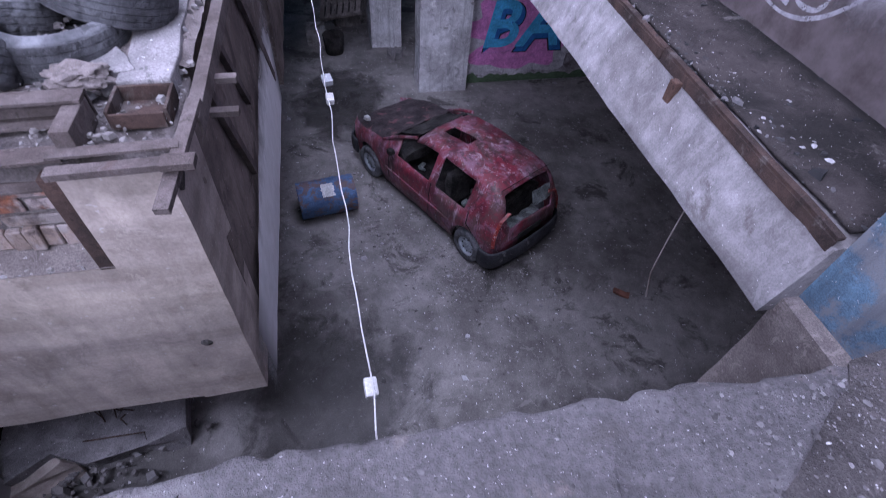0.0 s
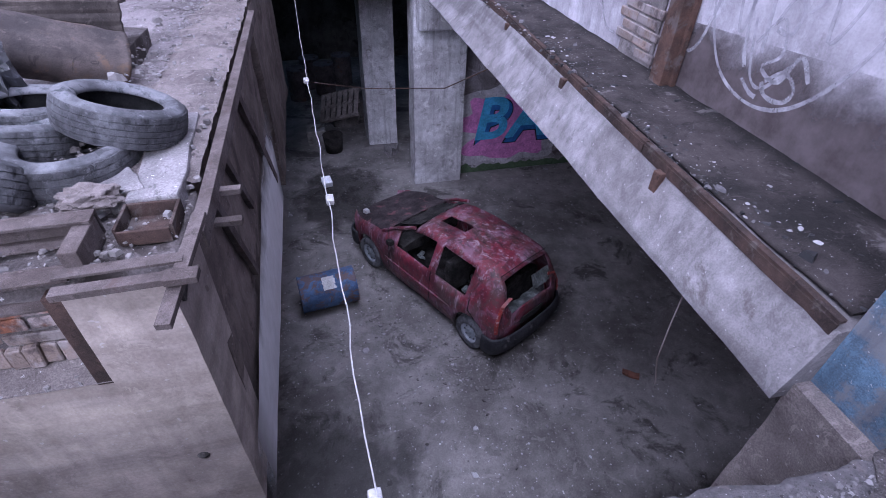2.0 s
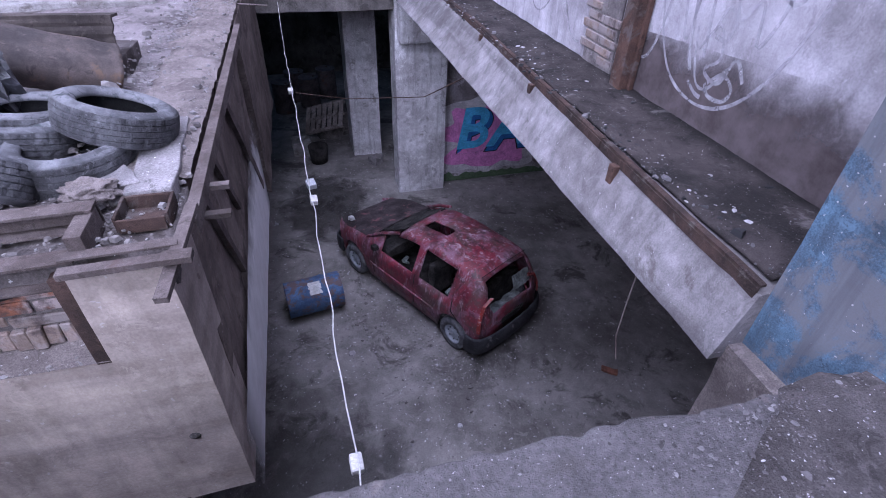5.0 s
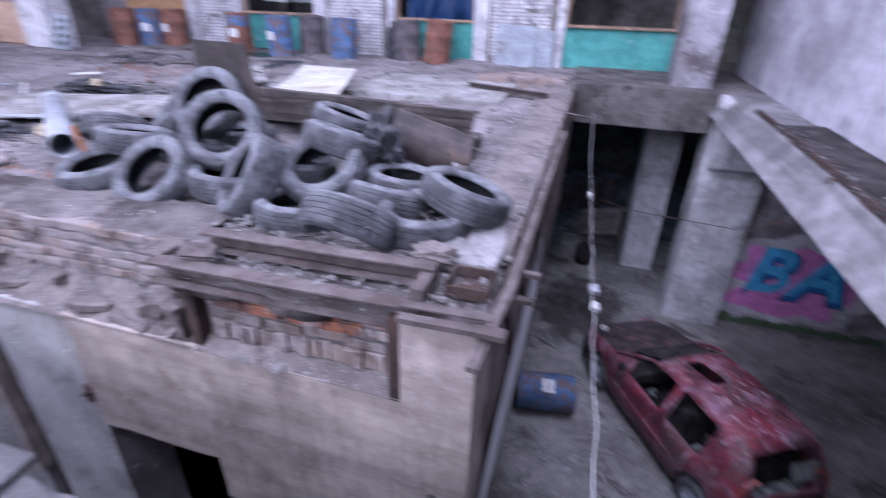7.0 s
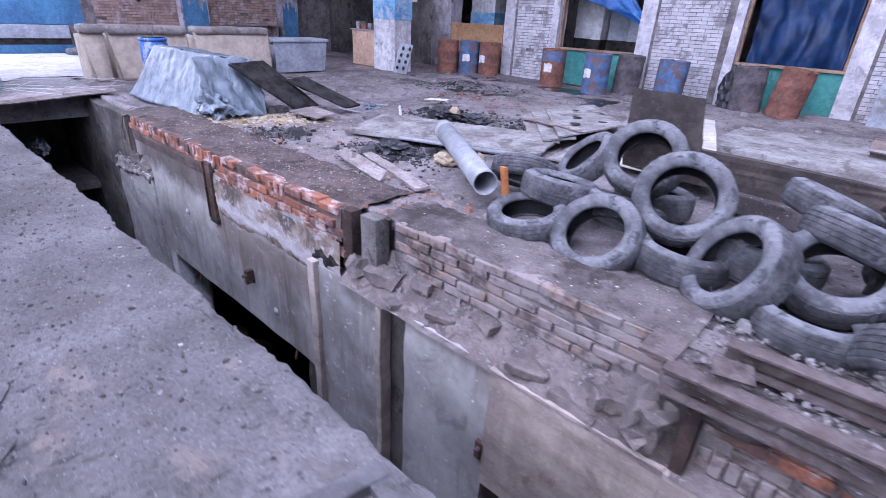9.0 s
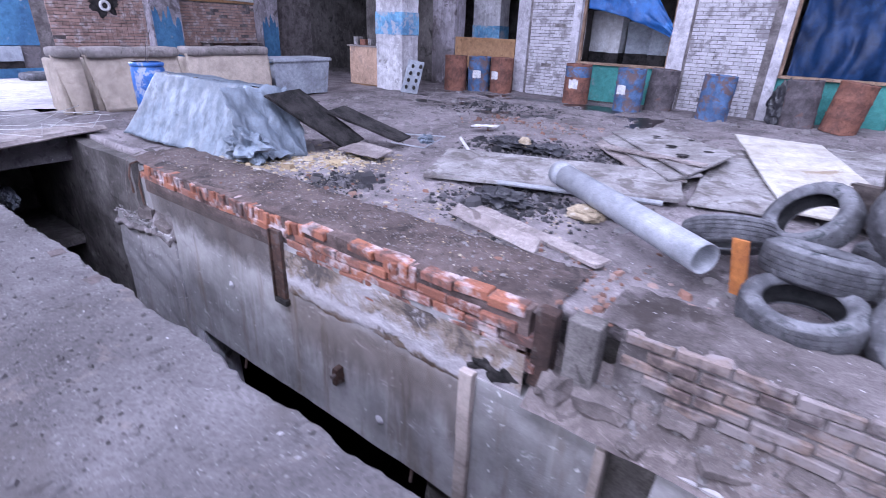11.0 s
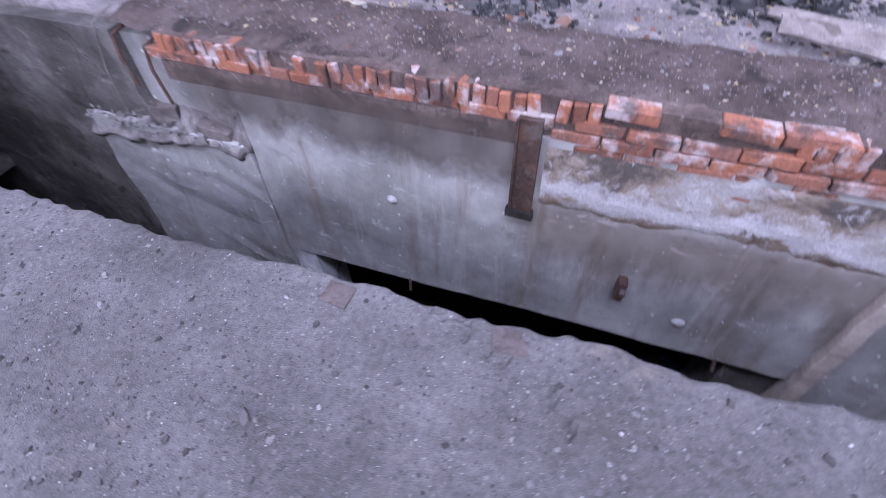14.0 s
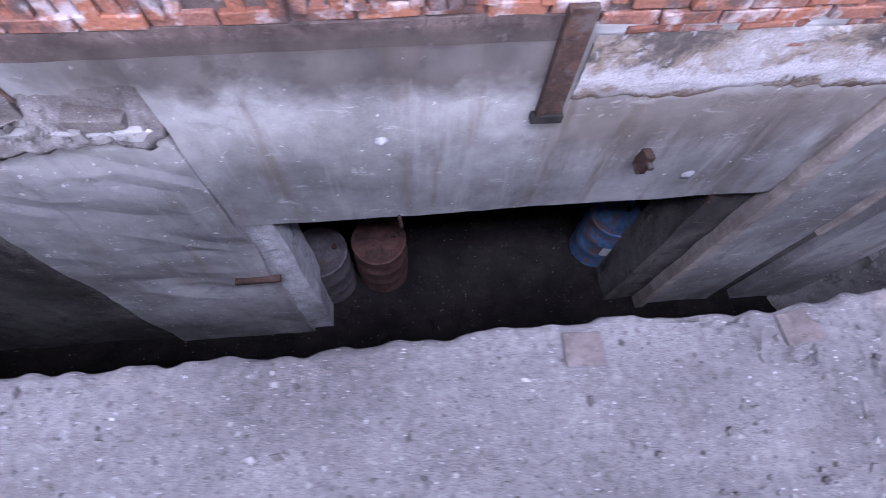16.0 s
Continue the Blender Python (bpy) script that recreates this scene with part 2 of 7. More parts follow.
def salted():
    k = Nodes("salt_bloomed_plaster")
    a, b, f = k.noise(5.5, 9, 0.72, None, 0.8), k.noise(3.2, 8, 0.7, None, 0.5), k.noise(70, 3, 0.6)
    c = k.ramp(b, [(0.40, (0.10, 0.085, 0.08)), (0.5, (0.25, 0.20, 0.165)), (0.6, (0.33, 0.30, 0.30))])
    c = k.mix(k.ramp(a, [(0.54, 0.0), (0.60, 0.75)]), c, (0.44, 0.41, 0.43))
    sep = k.t.nodes.new("ShaderNodeSeparateXYZ")
    k.link(k.co, sep.inputs[0])
    tide = k.node("ShaderNodeMath")
    tide.operation = "MULTIPLY_ADD"
    k.link(k.noise(4.0, 8, 0.7, None, 0.4), tide.inputs[0])
    tide.inputs[1].default_value = 0.55
    k.link(sep.outputs[2], tide.inputs[2])
    shift = k.node("ShaderNodeMath")
    shift.operation = "ADD"
    k.link(tide.outputs[0], shift.inputs[0])
    shift.inputs[1].default_value = 0.85
    c = k.mix(k.ramp(shift.outputs[0], [(0.42, 0.0), (0.47, 0.85), (0.56, 0.85), (0.63, 0.0)]), c, (0.50, 0.47, 0.50))
    c = k.mix(k.ramp(shift.outputs[0], [(0.36, 0.8), (0.43, 0.0)]), c, (0.17, 0.115, 0.08))
    c = k.mix(0.6, c, k.ramp(f, [(0.36, 0.72), (0.64, 1.12)]), "MULTIPLY")
    k.bump(k.mix(0.5, a, f), 0.8)
    return k.done(c, 0.92, 0, 0.2)


SALT = salted()
SOOTMORTAR = weathered("sooty_red_mortar", (0.17, 0.125, 0.115), (0.08, 0.058, 0.054), (0.33, 0.29, 0.29), 3.0, 0.6, stain_at=0.6)
MORTAR = weathered("old_mortar", (0.24, 0.215, 0.215), (0.12, 0.105, 0.105), None, 3.0, 0.6)


# ---- mesh helpers ----
def mesh_of(name, bm, material, smooth=False):
    me = bpy.data.meshes.new(name)
    bm.normal_update()
    bm.to_mesh(me)
    bm.free()
    for m in material if isinstance(material, (list, tuple)) else [material]:
        me.materials.append(m)
    if smooth:
        for p in me.polygons:
            p.use_smooth = True
    return me


def thing(name, bm, material, label, category, group="", kind="", m=None, smooth=False):
    ob = new(name, mesh_of(name, bm, material, smooth) if bm else None)
    if m is not None:
        ob.matrix_world = m
    return tagged(ob, label, category, group, kind)


def part(name, bm, material, parent, label="", smooth=False):
    ob = new(name, mesh_of(name, bm, material, smooth))
    ob.parent = parent
    return tagged(ob, label)


def structure(name, bm, material, label, smooth=False):
    return thing(name, bm, material, label, name.rstrip("_0123456789").replace("_", " "), kind="structure", smooth=smooth)


def box(x0, x1, y0, y1, z0, z1, bevel=0.0, bm=None, m=None, mi=0):
    bm = bm or bmesh.new()
    vs = bmesh.ops.create_cube(bm, size=1.0)["verts"]
    for v in vs:
        v.co = Vector((x0 + (v.co.x + 0.5) * (x1 - x0), y0 + (v.co.y + 0.5) * (y1 - y0), z0 + (v.co.z + 0.5) * (z1 - z0)))
    if bevel:
        es = list({e for v in vs for e in v.link_edges})
        vs = list({v for f in bmesh.ops.bevel(bm, geom=es, offset=bevel, segments=2, affect="EDGES", profile=0.6)["faces"] for v in f.verts} | {v for v in vs if v.is_valid})
    for f in {f for v in vs for f in v.link_faces}:
        f.material_index = mi
    if m is not None:
        bmesh.ops.transform(bm, matrix=m, verts=vs)
    return bm


def rough(bm, step, amp, freq=3.0, seed=0.0, skip=None):
    """Cut long edges down to step and push the points about by noise, so that edges come out chipped."""
    for _ in range(9):
        es = [e for e in bm.edges if e.calc_length() > step * 1.6]
        if not es:
            break
        bmesh.ops.subdivide_edges(bm, edges=es, cuts=1, use_grid_fill=True)
    for v in bm.verts:
        if skip and skip(v.co):
            continue
        p = v.co * freq + Vector((seed, seed * 1.7, -seed))
        d = noise.noise_vector(p) * amp + noise.noise_vector(p * 3.1) * amp * 0.5
        v.co += d
    return bm


def lathe(profile, seg=32, bm=None, m=None, mi=0, closed=False):
    """Turn (r, z) points round the z axis."""
    bm = bm or bmesh.new()
    rings = [[bm.verts.new((r * math.cos(a), r * math.sin(a), z)) for a in (2 * math.pi * i / seg for i in range(seg))] for r, z in profile]
    pairs = list(zip(rings, rings[1:])) + ([(rings[-1], rings[0])] if closed else [])
    for a, b in pairs:
        for i in range(seg):
            j = (i + 1) % seg
            bm.faces.new((a[i], a[j], b[j], b[i])).material_index = mi
    if m is not None:
        bmesh.ops.transform(bm, matrix=m, verts=[v for r in rings for v in r])
    return bm


def tube(points, r, seg=8, bm=None, closed_ends=True):
    bm = bm or bmesh.new()
    pts = [Vector(p) for p in points]
    rings = []
    for i, p in enumerate(pts):
        d = (pts[min(i + 1, len(pts) - 1)] - pts[max(i - 1, 0)]).normalized()
        q = d.to_track_quat("Z", "Y")
        rings.append([bm.verts.new(p + q @ Vector((r * math.cos(a), r * math.sin(a), 0))) for a in (2 * math.pi * k / seg for k in range(seg))])
    for a, b in zip(rings, rings[1:]):
        for k in range(seg):
            bm.faces.new((a[k], a[(k + 1) % seg], b[(k + 1) % seg], b[k]))
    if closed_ends:
        bm.faces.new(rings[0][::-1]), bm.faces.new(rings[-1])
    return bm


def sheet(nx, ny, fn, thick=0.0, bm=None):
    """A grid of points fn(u, v) with u, v in 0..1, given a thickness."""
    bm = bm or bmesh.new()
    g = [[bm.verts.new(fn(i / nx, j / ny)) for j in range(ny + 1)] for i in range(nx + 1)]
    for i in range(nx):
        for j in range(ny):
            bm.faces.new((g[i][j], g[i + 1][j], g[i + 1][j + 1], g[i][j + 1]))
    if thick:
        bm.normal_update()
        k = [[bm.verts.new(v.co - v.normal * thick) for v in r] for r in g]
        for i in range(nx):
            for j in range(ny):
                bm.faces.new((k[i][j], k[i][j + 1], k[i + 1][j + 1], k[i + 1][j]))
        for i in range(nx):
            for j in (0, ny):
                q = (g[i][j], k[i][j], k[i + 1][j], g[i + 1][j])
                bm.faces.new(q if j == 0 else q[::-1])
        for j in range(ny):
            for i in (0, nx):
                q = (g[i][j], g[i][j + 1], k[i][j + 1], k[i][j])
                bm.faces.new(q if i == 0 else q[::-1])
    return bm


def fbm(x, y, z=0.0):
    return noise.fractal(Vector((x, y, z)), 0.9, 2.1, 5)


# ---- structure ----
PIT = -4.5
EDGE, FACE = 0.46, 1.80


jag_rnd = random.Random(77)
JAGS = [jag_rnd.uniform(-1, 1) for _ in range(4096)]


def jag(x, step, seed):
    """Straight runs between random points: a broken, angular line."""
    i = math.floor(x / step)
    a, b = JAGS[(i + seed * 997) % 4096], JAGS[(i + 1 + seed * 997) % 4096]
    k = x / step - i
    k = min(1.0, max(0.0, (k - 0.2) / 0.6))
    return a + (b - a) * k


def edge_at(x):
    return EDGE + 0.008 * fbm(x * 1.3, 3.1) + 0.014 * jag(x, 0.37, 1) + 0.013 * jag(x, 0.11, 2) + 0.008 * jag(x, 0.045, 3) - 0.05 * max(0.0, jag(x, 0.23, 4) - 0.55)


def near_top(u, v):
    x = -11.2 + 13.0 * u
    e = edge_at(x)
    y = e - 2.2 * (1 - v) ** 1.5
    z = 0.008 * fbm(x * 0.9, y * 0.9) + 0.005 * fbm(x * 9, y * 9)
    if v > 0.965:
        z -= 0.016 * (v - 0.965) / 0.035 * (0.6 + 0.6 * jag(x, 0.07, 6))
    crack = abs(fbm(x * 0.55 + 5.0, y * 0.8 + 1.0) + 0.08)
    if crack < 0.018:
        z -= 0.018 * (1 - crack / 0.018)
    return (x, y, z)


bm = sheet(900, 46, near_top)
top = [v for v in bm.verts if abs(v.co.y - edge_at(v.co.x)) < 1e-4]
ext = bmesh.ops.extrude_edge_only(bm, edges=[e for e in bm.edges if all(abs(v.co.y - edge_at(v.co.x)) < 1e-4 for v in e.verts)])
for v in ext["geom"]:
    if isinstance(v, bmesh.types.BMVert):
        v.co += Vector((0, 0.02 * fbm(v.co.x * 5, 1.0) - 0.03, -0.30))
structure("floor_near", bm, SLAB, "dusty grey concrete slab with a chipped broken edge")
structure("floor_hall", box(-19.5, 1.75, -7.0, -1.72, -0.4, -0.01), SLAB, "dusty concrete hall floor")
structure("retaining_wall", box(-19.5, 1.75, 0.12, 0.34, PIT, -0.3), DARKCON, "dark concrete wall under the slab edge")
structure("pit_floor", rough(box(-19.5, 7.0, 0.3, 19.0, PIT - 0.2, PIT), 0.45, 0.02, 0.8), PITFLOOR, "dark dirty pit floor strewn with chips")

# dark soil, its colour cut to near black to carry the trench's shade
GLOOMBED = weathered("gloom_dark_soil", (0.022, 0.018, 0.017), (0.010, 0.008, 0.008), (0.04, 0.034, 0.031), 0.9, 0.5, 0.85, specks=0.25, stain_at=0.66, spec=0.15)
structure("trench_bed", sheet(120, 220, lambda u, v: (-19.4 + (15.6 + 0.5 * fbm(v * 9, 4.0) + 0.2 * fbm(v * 40, 2.0)) * u, 0.36 + 9.0 * v, PIT + 0.03 + 0.02 * fbm(u * 30, v * 14) - 0.012 * u ** 40)), GLOOMBED, "dark soil on the trench bed, blackened for the deep shade", True)


# far floor: one sheet of trodden dirt, ash and rubble
def far_z(x, y):
    z = -0.05 + 0.05 * fbm(x * 0.5, y * 0.5, 2.0) + 0.02 * fbm(x * 3, y * 3, 5.0)
    return z


def far_floor(u, v):
    x = -19.5 + 18.75 * u
    y = 2.02 + 9.9 * v
    z = far_z(x, y)
    if y < 2.3:
        z = z * (y - 2.02) / 0.28 - 0.03
    return (x, y, z)


structure("floor_far", sheet(230, 130, far_floor, 0.1), FARDIRT, "trampled dirt, ash and rubble over a concrete floor", True)
structure("floor_far_slab", box(-19.5, -0.78, 2.2, 12.0, -0.5, -0.17), DARKCON, "concrete slab under the dirt")
structure("floor_beyond_pit", box(-0.78, 7.0, 9.5, 12.0, -0.5, -0.02), DIRT, "dirty floor behind the pit")

# far trench wall, in lengths with openings below
LOW = -1.85


def wall_piece(name, x0, x1, y0, y1, z0, z1, mat, label, amp=0.012, step=0.14, seed=0.0):
    return structure(name, rough(box(x0, x1, y0, y1, z0, z1), step, amp, 2.3, seed), mat, label)


wall_piece("trench_wall_1", -9.45, -5.55, FACE, 2.22, LOW, -0.27, TRENCH, "stained concrete trench wall with water marks", seed=1.0)
wall_piece("trench_wall_2", -5.55, -4.66, FACE - 0.03, 2.2, PIT, -0.62, TRENCH, "stained concrete trench pier", seed=2.0)
wall_piece("trench_wall_3", -4.66, -4.36, FACE + 0.05, 2.2, PIT, -0.66, DARKCON, "recessed slot in the trench wall, its shade in the colour", seed=2.5)
wall_piece("trench_wall_4", -4.36, -3.55, FACE - 0.06, 2.2, PIT, -0.6, TRENCH, "pale stained concrete trench wall", seed=3.0)
wall_piece("trench_wall_5", -3.55, -2.45, FACE - 0.08, 2.2, -1.62, -0.60, WALLCON, "pale stained concrete trench wall", seed=4.0)
wall_piece("trench_wall_6", -2.45, -1.08, FACE - 0.12, 2.1, -1.95, -0.58, WALLCON, "pale stained concrete trench wall", seed=5.0)
wall_piece("trench_wall_7", -1.08, -0.685, FACE - 0.13, 2.15, -1.95, -0.06, WALLCON, "pale plastered end pier of the block", seed=6.0, amp=0.008)
wall_piece("trench_wall_8", -10.9, -9.45, FACE - 0.02, 2.3, PIT, -0.78, TRENCH, "concrete ledge pier in the trench", seed=7.0, amp=0.03)
wall_piece("trench_wall_9", -10.3, -9.45, FACE + 0.1, 2.3, -0.8, -0.12, TRENCH, "crumbling concrete above the ledge", seed=8.0, amp=0.03)
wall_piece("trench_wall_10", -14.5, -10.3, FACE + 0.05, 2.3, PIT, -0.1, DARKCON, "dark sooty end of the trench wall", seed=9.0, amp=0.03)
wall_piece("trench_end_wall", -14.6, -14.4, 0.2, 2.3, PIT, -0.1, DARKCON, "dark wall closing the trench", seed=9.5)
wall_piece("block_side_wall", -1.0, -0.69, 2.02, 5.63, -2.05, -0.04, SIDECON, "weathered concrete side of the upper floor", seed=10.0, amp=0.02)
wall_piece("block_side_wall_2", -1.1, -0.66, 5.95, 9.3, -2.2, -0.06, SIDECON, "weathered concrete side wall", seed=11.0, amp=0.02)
# dark tone puts the shade below the upper floor into the colour
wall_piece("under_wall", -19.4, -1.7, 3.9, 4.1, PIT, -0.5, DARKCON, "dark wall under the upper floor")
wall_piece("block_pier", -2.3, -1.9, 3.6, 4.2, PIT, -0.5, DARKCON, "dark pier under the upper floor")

# right side: beam, ledge, walls
bm = bmesh.new()
prof = []
for y in [0.85 + 0.3 * i for i in range(30)]:
    t = min(1.0, (y - 0.85) / 4.5)
    xt = 1.70 + 0.2 * t
    prof.append([bm.verts.new(p) for p in ((2.3, y, -0.38), (1.6, y, -0.37), (xt, y, -0.01), (xt + 0.06, y, 0.0), (2.5, y, 0.0))])
for a, b in zip(prof, prof[1:]):
    for i in range(4):
        bm.faces.new((a[i], a[i + 1], b[i + 1], b[i]))
    bm.faces.new((a[4], a[0], b[0], b[4]))
bm.faces.new(prof[0]), bm.faces.new(prof[-1][::-1])
bmesh.ops.recalc_face_normals(bm, faces=bm.faces)
structure("edge_beam", rough(bm, 0.12, 0.01, 3.0, 20.0), BEAMCON, "board-marked pale concrete edge beam with stains")
structure("wall_east", box(2.42, 2.7, 0.85, 12.0, 0.0, 8.4), EASTWALL, "stained pale plaster wall with chalky scrawls")
structure("wall_east_near", rough(box(1.75, 2.6, -7.2, 0.85, -0.3, 8.4), 0.3, 0.008, 3.0, 4.0), DULLBLUE, "wall with chipped blue paint over grey plaster")
structure("wall_east_under", rough(box(1.67, 2.3, 0.3, 0.86, PIT, -0.3), 0.15, 0.012, 3.0, 5.0), DUSTCON, "concrete wall end at the corner of the pit")
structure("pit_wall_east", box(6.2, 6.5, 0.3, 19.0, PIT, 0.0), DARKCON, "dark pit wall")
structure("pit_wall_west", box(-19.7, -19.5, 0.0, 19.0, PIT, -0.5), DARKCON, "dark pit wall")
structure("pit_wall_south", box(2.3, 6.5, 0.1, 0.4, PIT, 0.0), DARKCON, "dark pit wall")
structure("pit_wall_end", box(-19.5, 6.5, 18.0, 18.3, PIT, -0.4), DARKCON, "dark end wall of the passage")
structure("ceiling_passage", box(2.7, 6.5, 0.1, 9.5, -0.06, 0.2), DARKCON, "concrete slab over the pit side")
structure("wall_graffiti", rough(box(2.72, 6.2, 9.55, 9.8, PIT, -0.5), 0.3, 0.01, 2, 8.0), GREYWALL, "pale pit wall with bright lettering")
wall_piece("pier_1", 1.70, 2.72, 9.28, 9.9, PIT, -0.05, WHITEWASH, "stained whitewashed concrete pier", seed=13.0, step=0.2)
wall_piece("pier_2", 0.92, 1.62, 11.3, 12.4, PIT, -0.5, WHITEWASH, "stained grey pier with faded bands", seed=14.0, step=0.2)
wall_piece("lintel_beam", -0.72, 1.72, 9.3, 9.7, -0.68, 0.0, DARKCON, "dusty concrete beam across the pit", seed=15.0)

# hall shell; ceiling and south wall are unseen, cut open for the added lamps
bm = box(-19.6, 2.8, -7.2, -3.1, 8.4, 8.6)
for x0, x1, y0, y1 in ((-19.6, 2.8, 9.5, 12.2), (-19.6, 2.8, -1.3, 0.2), (-19.6, -2.8, 0.2, 7.7), (-2.8, 2.8, 8.2, 9.5), (-19.6, -14.6, -3.1, -1.3), (-9.4, -8.6, -3.1, -1.3), (-3.4, -3.1, -3.1, -1.3), (-0.1, 2.8, -3.1, -1.3), (2.2, 2.8, 0.2, 8.2), (-2.8, 2.2, 0.2, 0.7), (-19.6, -13.2, 7.7, 9.5), (-2.8, -0.8, 7.7, 7.72)):
    box(x0, x1, y0, y1, 8.4, 8.6, bm=bm)
structure("ceiling", bm, GREYWALL, "unseen grey ceiling, open where the added lamps shine in")
bm = box(-19.6, 2.0, -7.3, -7.0, 0.0, 2.6)
box(-19.6, 2.0, -7.3, -7.0, 7.8, 8.4, bm=bm)
for x0, x1 in ((-19.6, -15.9), (-11.3, -9.9), (-5.3, -3.9), (0.7, 2.0)):
    box(x0, x1, -7.3, -7.0, 2.6, 7.8, bm=bm)
structure("wall_south", bm, GREYWALL, "grey hall wall with large window openings")
bm = box(-19.8, -19.5, -7.2, 0.3, 0.0, 8.4)
box(-19.8, -19.5, 0.3, 2.5, 0.0, 2.1, bm=bm), box(-19.8, -19.5, 0.3, 2.5, 4.1, 8.4, bm=bm)
structure("wall_west", bm, GREYWALL, "grey plastered hall wall above a blue dado")
structure("wall_west_2", box(-19.8, -19.5, 2.5, 3.9, 0.0, 8.4), GREYWALL, "grey plastered hall wall above a blue dado")

# north wall with its bays
STUCCO = weathered("pale_stucco", (0.60, 0.58, 0.62), (0.42, 0.40, 0.43), (0.27, 0.25, 0.26), 1.5, 0.3, streak=0.3)
TEAL = weathered("teal_painted_panel", (0.10, 0.36, 0.33), (0.07, 0.27, 0.25), (0.20, 0.30, 0.30), 1.2, 0.1, 0.7, chips=0.2)
WOOD = weathered("raw_weathered_timber", (0.36, 0.25, 0.18), (0.22, 0.15, 0.11), (0.12, 0.09, 0.075), 2.0, 0.4, 0.85)
GREYWOOD = weathered("grey_weathered_board", (0.33, 0.29, 0.28), (0.20, 0.17, 0.165), (0.11, 0.09, 0.085), 2.0, 0.4, 0.88)
PLYWOOD = weathered("orange_brown_hardboard", (0.40, 0.24, 0.13), (0.30, 0.17, 0.09), (0.20, 0.12, 0.08), 1.5, 0.15, 0.75)
CREAMBOARD = weathered("yellowed_white_board", (0.50, 0.48, 0.45), (0.40, 0.37, 0.32), (0.24, 0.18, 0.11), 1.1, 0.15, 0.75, stain_at=0.58, fine_mix=0.3, chips=0.3)
PALEBOARD = weathered("dirty_white_board", (0.34, 0.325, 0.325), (0.21, 0.195, 0.192), (0.10, 0.085, 0.08), 1.6, 0.25, 0.75, stain_at=0.53)
TARP = weathered("grey_blue_tarpaulin", (0.19, 0.228, 0.275), (0.105, 0.128, 0.158), (0.06, 0.065, 0.075), 1.4, 0.2, 0.48, stain_at=0.6, streak=0.85, chips=0.25, spec=0.5, fine_mix=0.35)
DARKWOOD = weathered("dark_stained_board", (0.085, 0.07, 0.064), (0.04, 0.033, 0.031), (0.13, 0.11, 0.10), 2.0, 0.4, 0.8, stain_at=0.62)
DARKTARP = weathered("dark_blue_plastic_tarpaulin", (0.012, 0.045, 0.135), (0.006, 0.022, 0.07), (0.016, 0.055, 0.15), 1.5, 0.3, 0.5, spec=0.4, chips=0.2)
BLUETARP = weathered("blue_plastic_tarpaulin", (0.03, 0.145, 0.43), (0.02, 0.09, 0.29), (0.045, 0.18, 0.47), 1.5, 0.3, 0.45, spec=0.5, chips=0.2)
SOFA = weathered("beige_sofa_cloth", (0.52, 0.445, 0.375), (0.43, 0.365, 0.305), (0.28, 0.23, 0.19), 1.0, 0.2, 0.95, stain_at=0.64, chips=0.1, grain=220)
SOFATOP = weathered("grimy_sofa_cloth", (0.30, 0.27, 0.26), (0.20, 0.18, 0.17), (0.12, 0.10, 0.10), 1.6, 0.3, 0.95)
GREYPAINT = weathered("grey_painted_metal", (0.38, 0.41, 0.46), (0.28, 0.30, 0.34), (0.20, 0.18, 0.17), 1.8, 0.1, 0.6, chips=0.2)
PLASTICGREY = weathered("grey_pvc", (0.33, 0.34, 0.37), (0.24, 0.25, 0.28), (0.24, 0.23, 0.23), 1.5, 0.06, 0.5, spec=0.5, chips=0.2)
BLUEPLASTIC = weathered("blue_plastic", (0.04, 0.16, 0.50), (0.03, 0.11, 0.36), (0.34, 0.36, 0.42), 3.0, 0.1, 0.45, stain_at=0.50, spec=0.5)
BLUEDRUM = weathered("worn_blue_drum_paint", (0.11, 0.19, 0.35), (0.07, 0.12, 0.23), (0.15, 0.095, 0.078), 2.2, 0.2, 0.7, stain_at=0.49, streak=0.4)
RUSTDRUM = weathered("rusted_red_drum", (0.26, 0.12, 0.085), (0.15, 0.075, 0.06), (0.09, 0.05, 0.045), 2.6, 0.25, 0.8)
# darkened copy of the rusted drum, for shade under the trench wall
SHADERUST = weathered("shaded_rust_drum", (0.12, 0.062, 0.05), (0.06, 0.034, 0.03), (0.035, 0.025, 0.023), 2.6, 0.25, 0.85)
DARKDRUM = weathered("sooty_drum", (0.15, 0.13, 0.14), (0.08, 0.07, 0.075), (0.16, 0.09, 0.07), 2.6, 0.25, 0.8)
PAPER = weathered("torn_white_label", (0.72, 0.72, 0.74), (0.55, 0.54, 0.55), None, 6.0, 0.1, 0.8, chips=0.2)
BLACKBAG = weathered("black_polythene", (0.035, 0.035, 0.042), (0.015, 0.015, 0.018), (0.10, 0.10, 0.12), 3.0, 0.3, 0.35, spec=0.6, chips=0.2)
ORANGE = weathered("faded_orange_plastic", (0.42, 0.16, 0.05), (0.30, 0.11, 0.04), (0.16, 0.07, 0.04), 4.0, 0.1, 0.6)
WHITEPLASTIC = weathered("dirty_white_plastic", (0.58, 0.57, 0.58), (0.42, 0.405, 0.405), (0.35, 0.32, 0.31), 8.0, 0.1, 0.5, spec=0.5, chips=0.2)
LINEN = weathered("dirty_sacking", (0.24, 0.205, 0.2), (0.14, 0.12, 0.118), (0.16, 0.13, 0.12), 4.0, 0.6, 0.95)
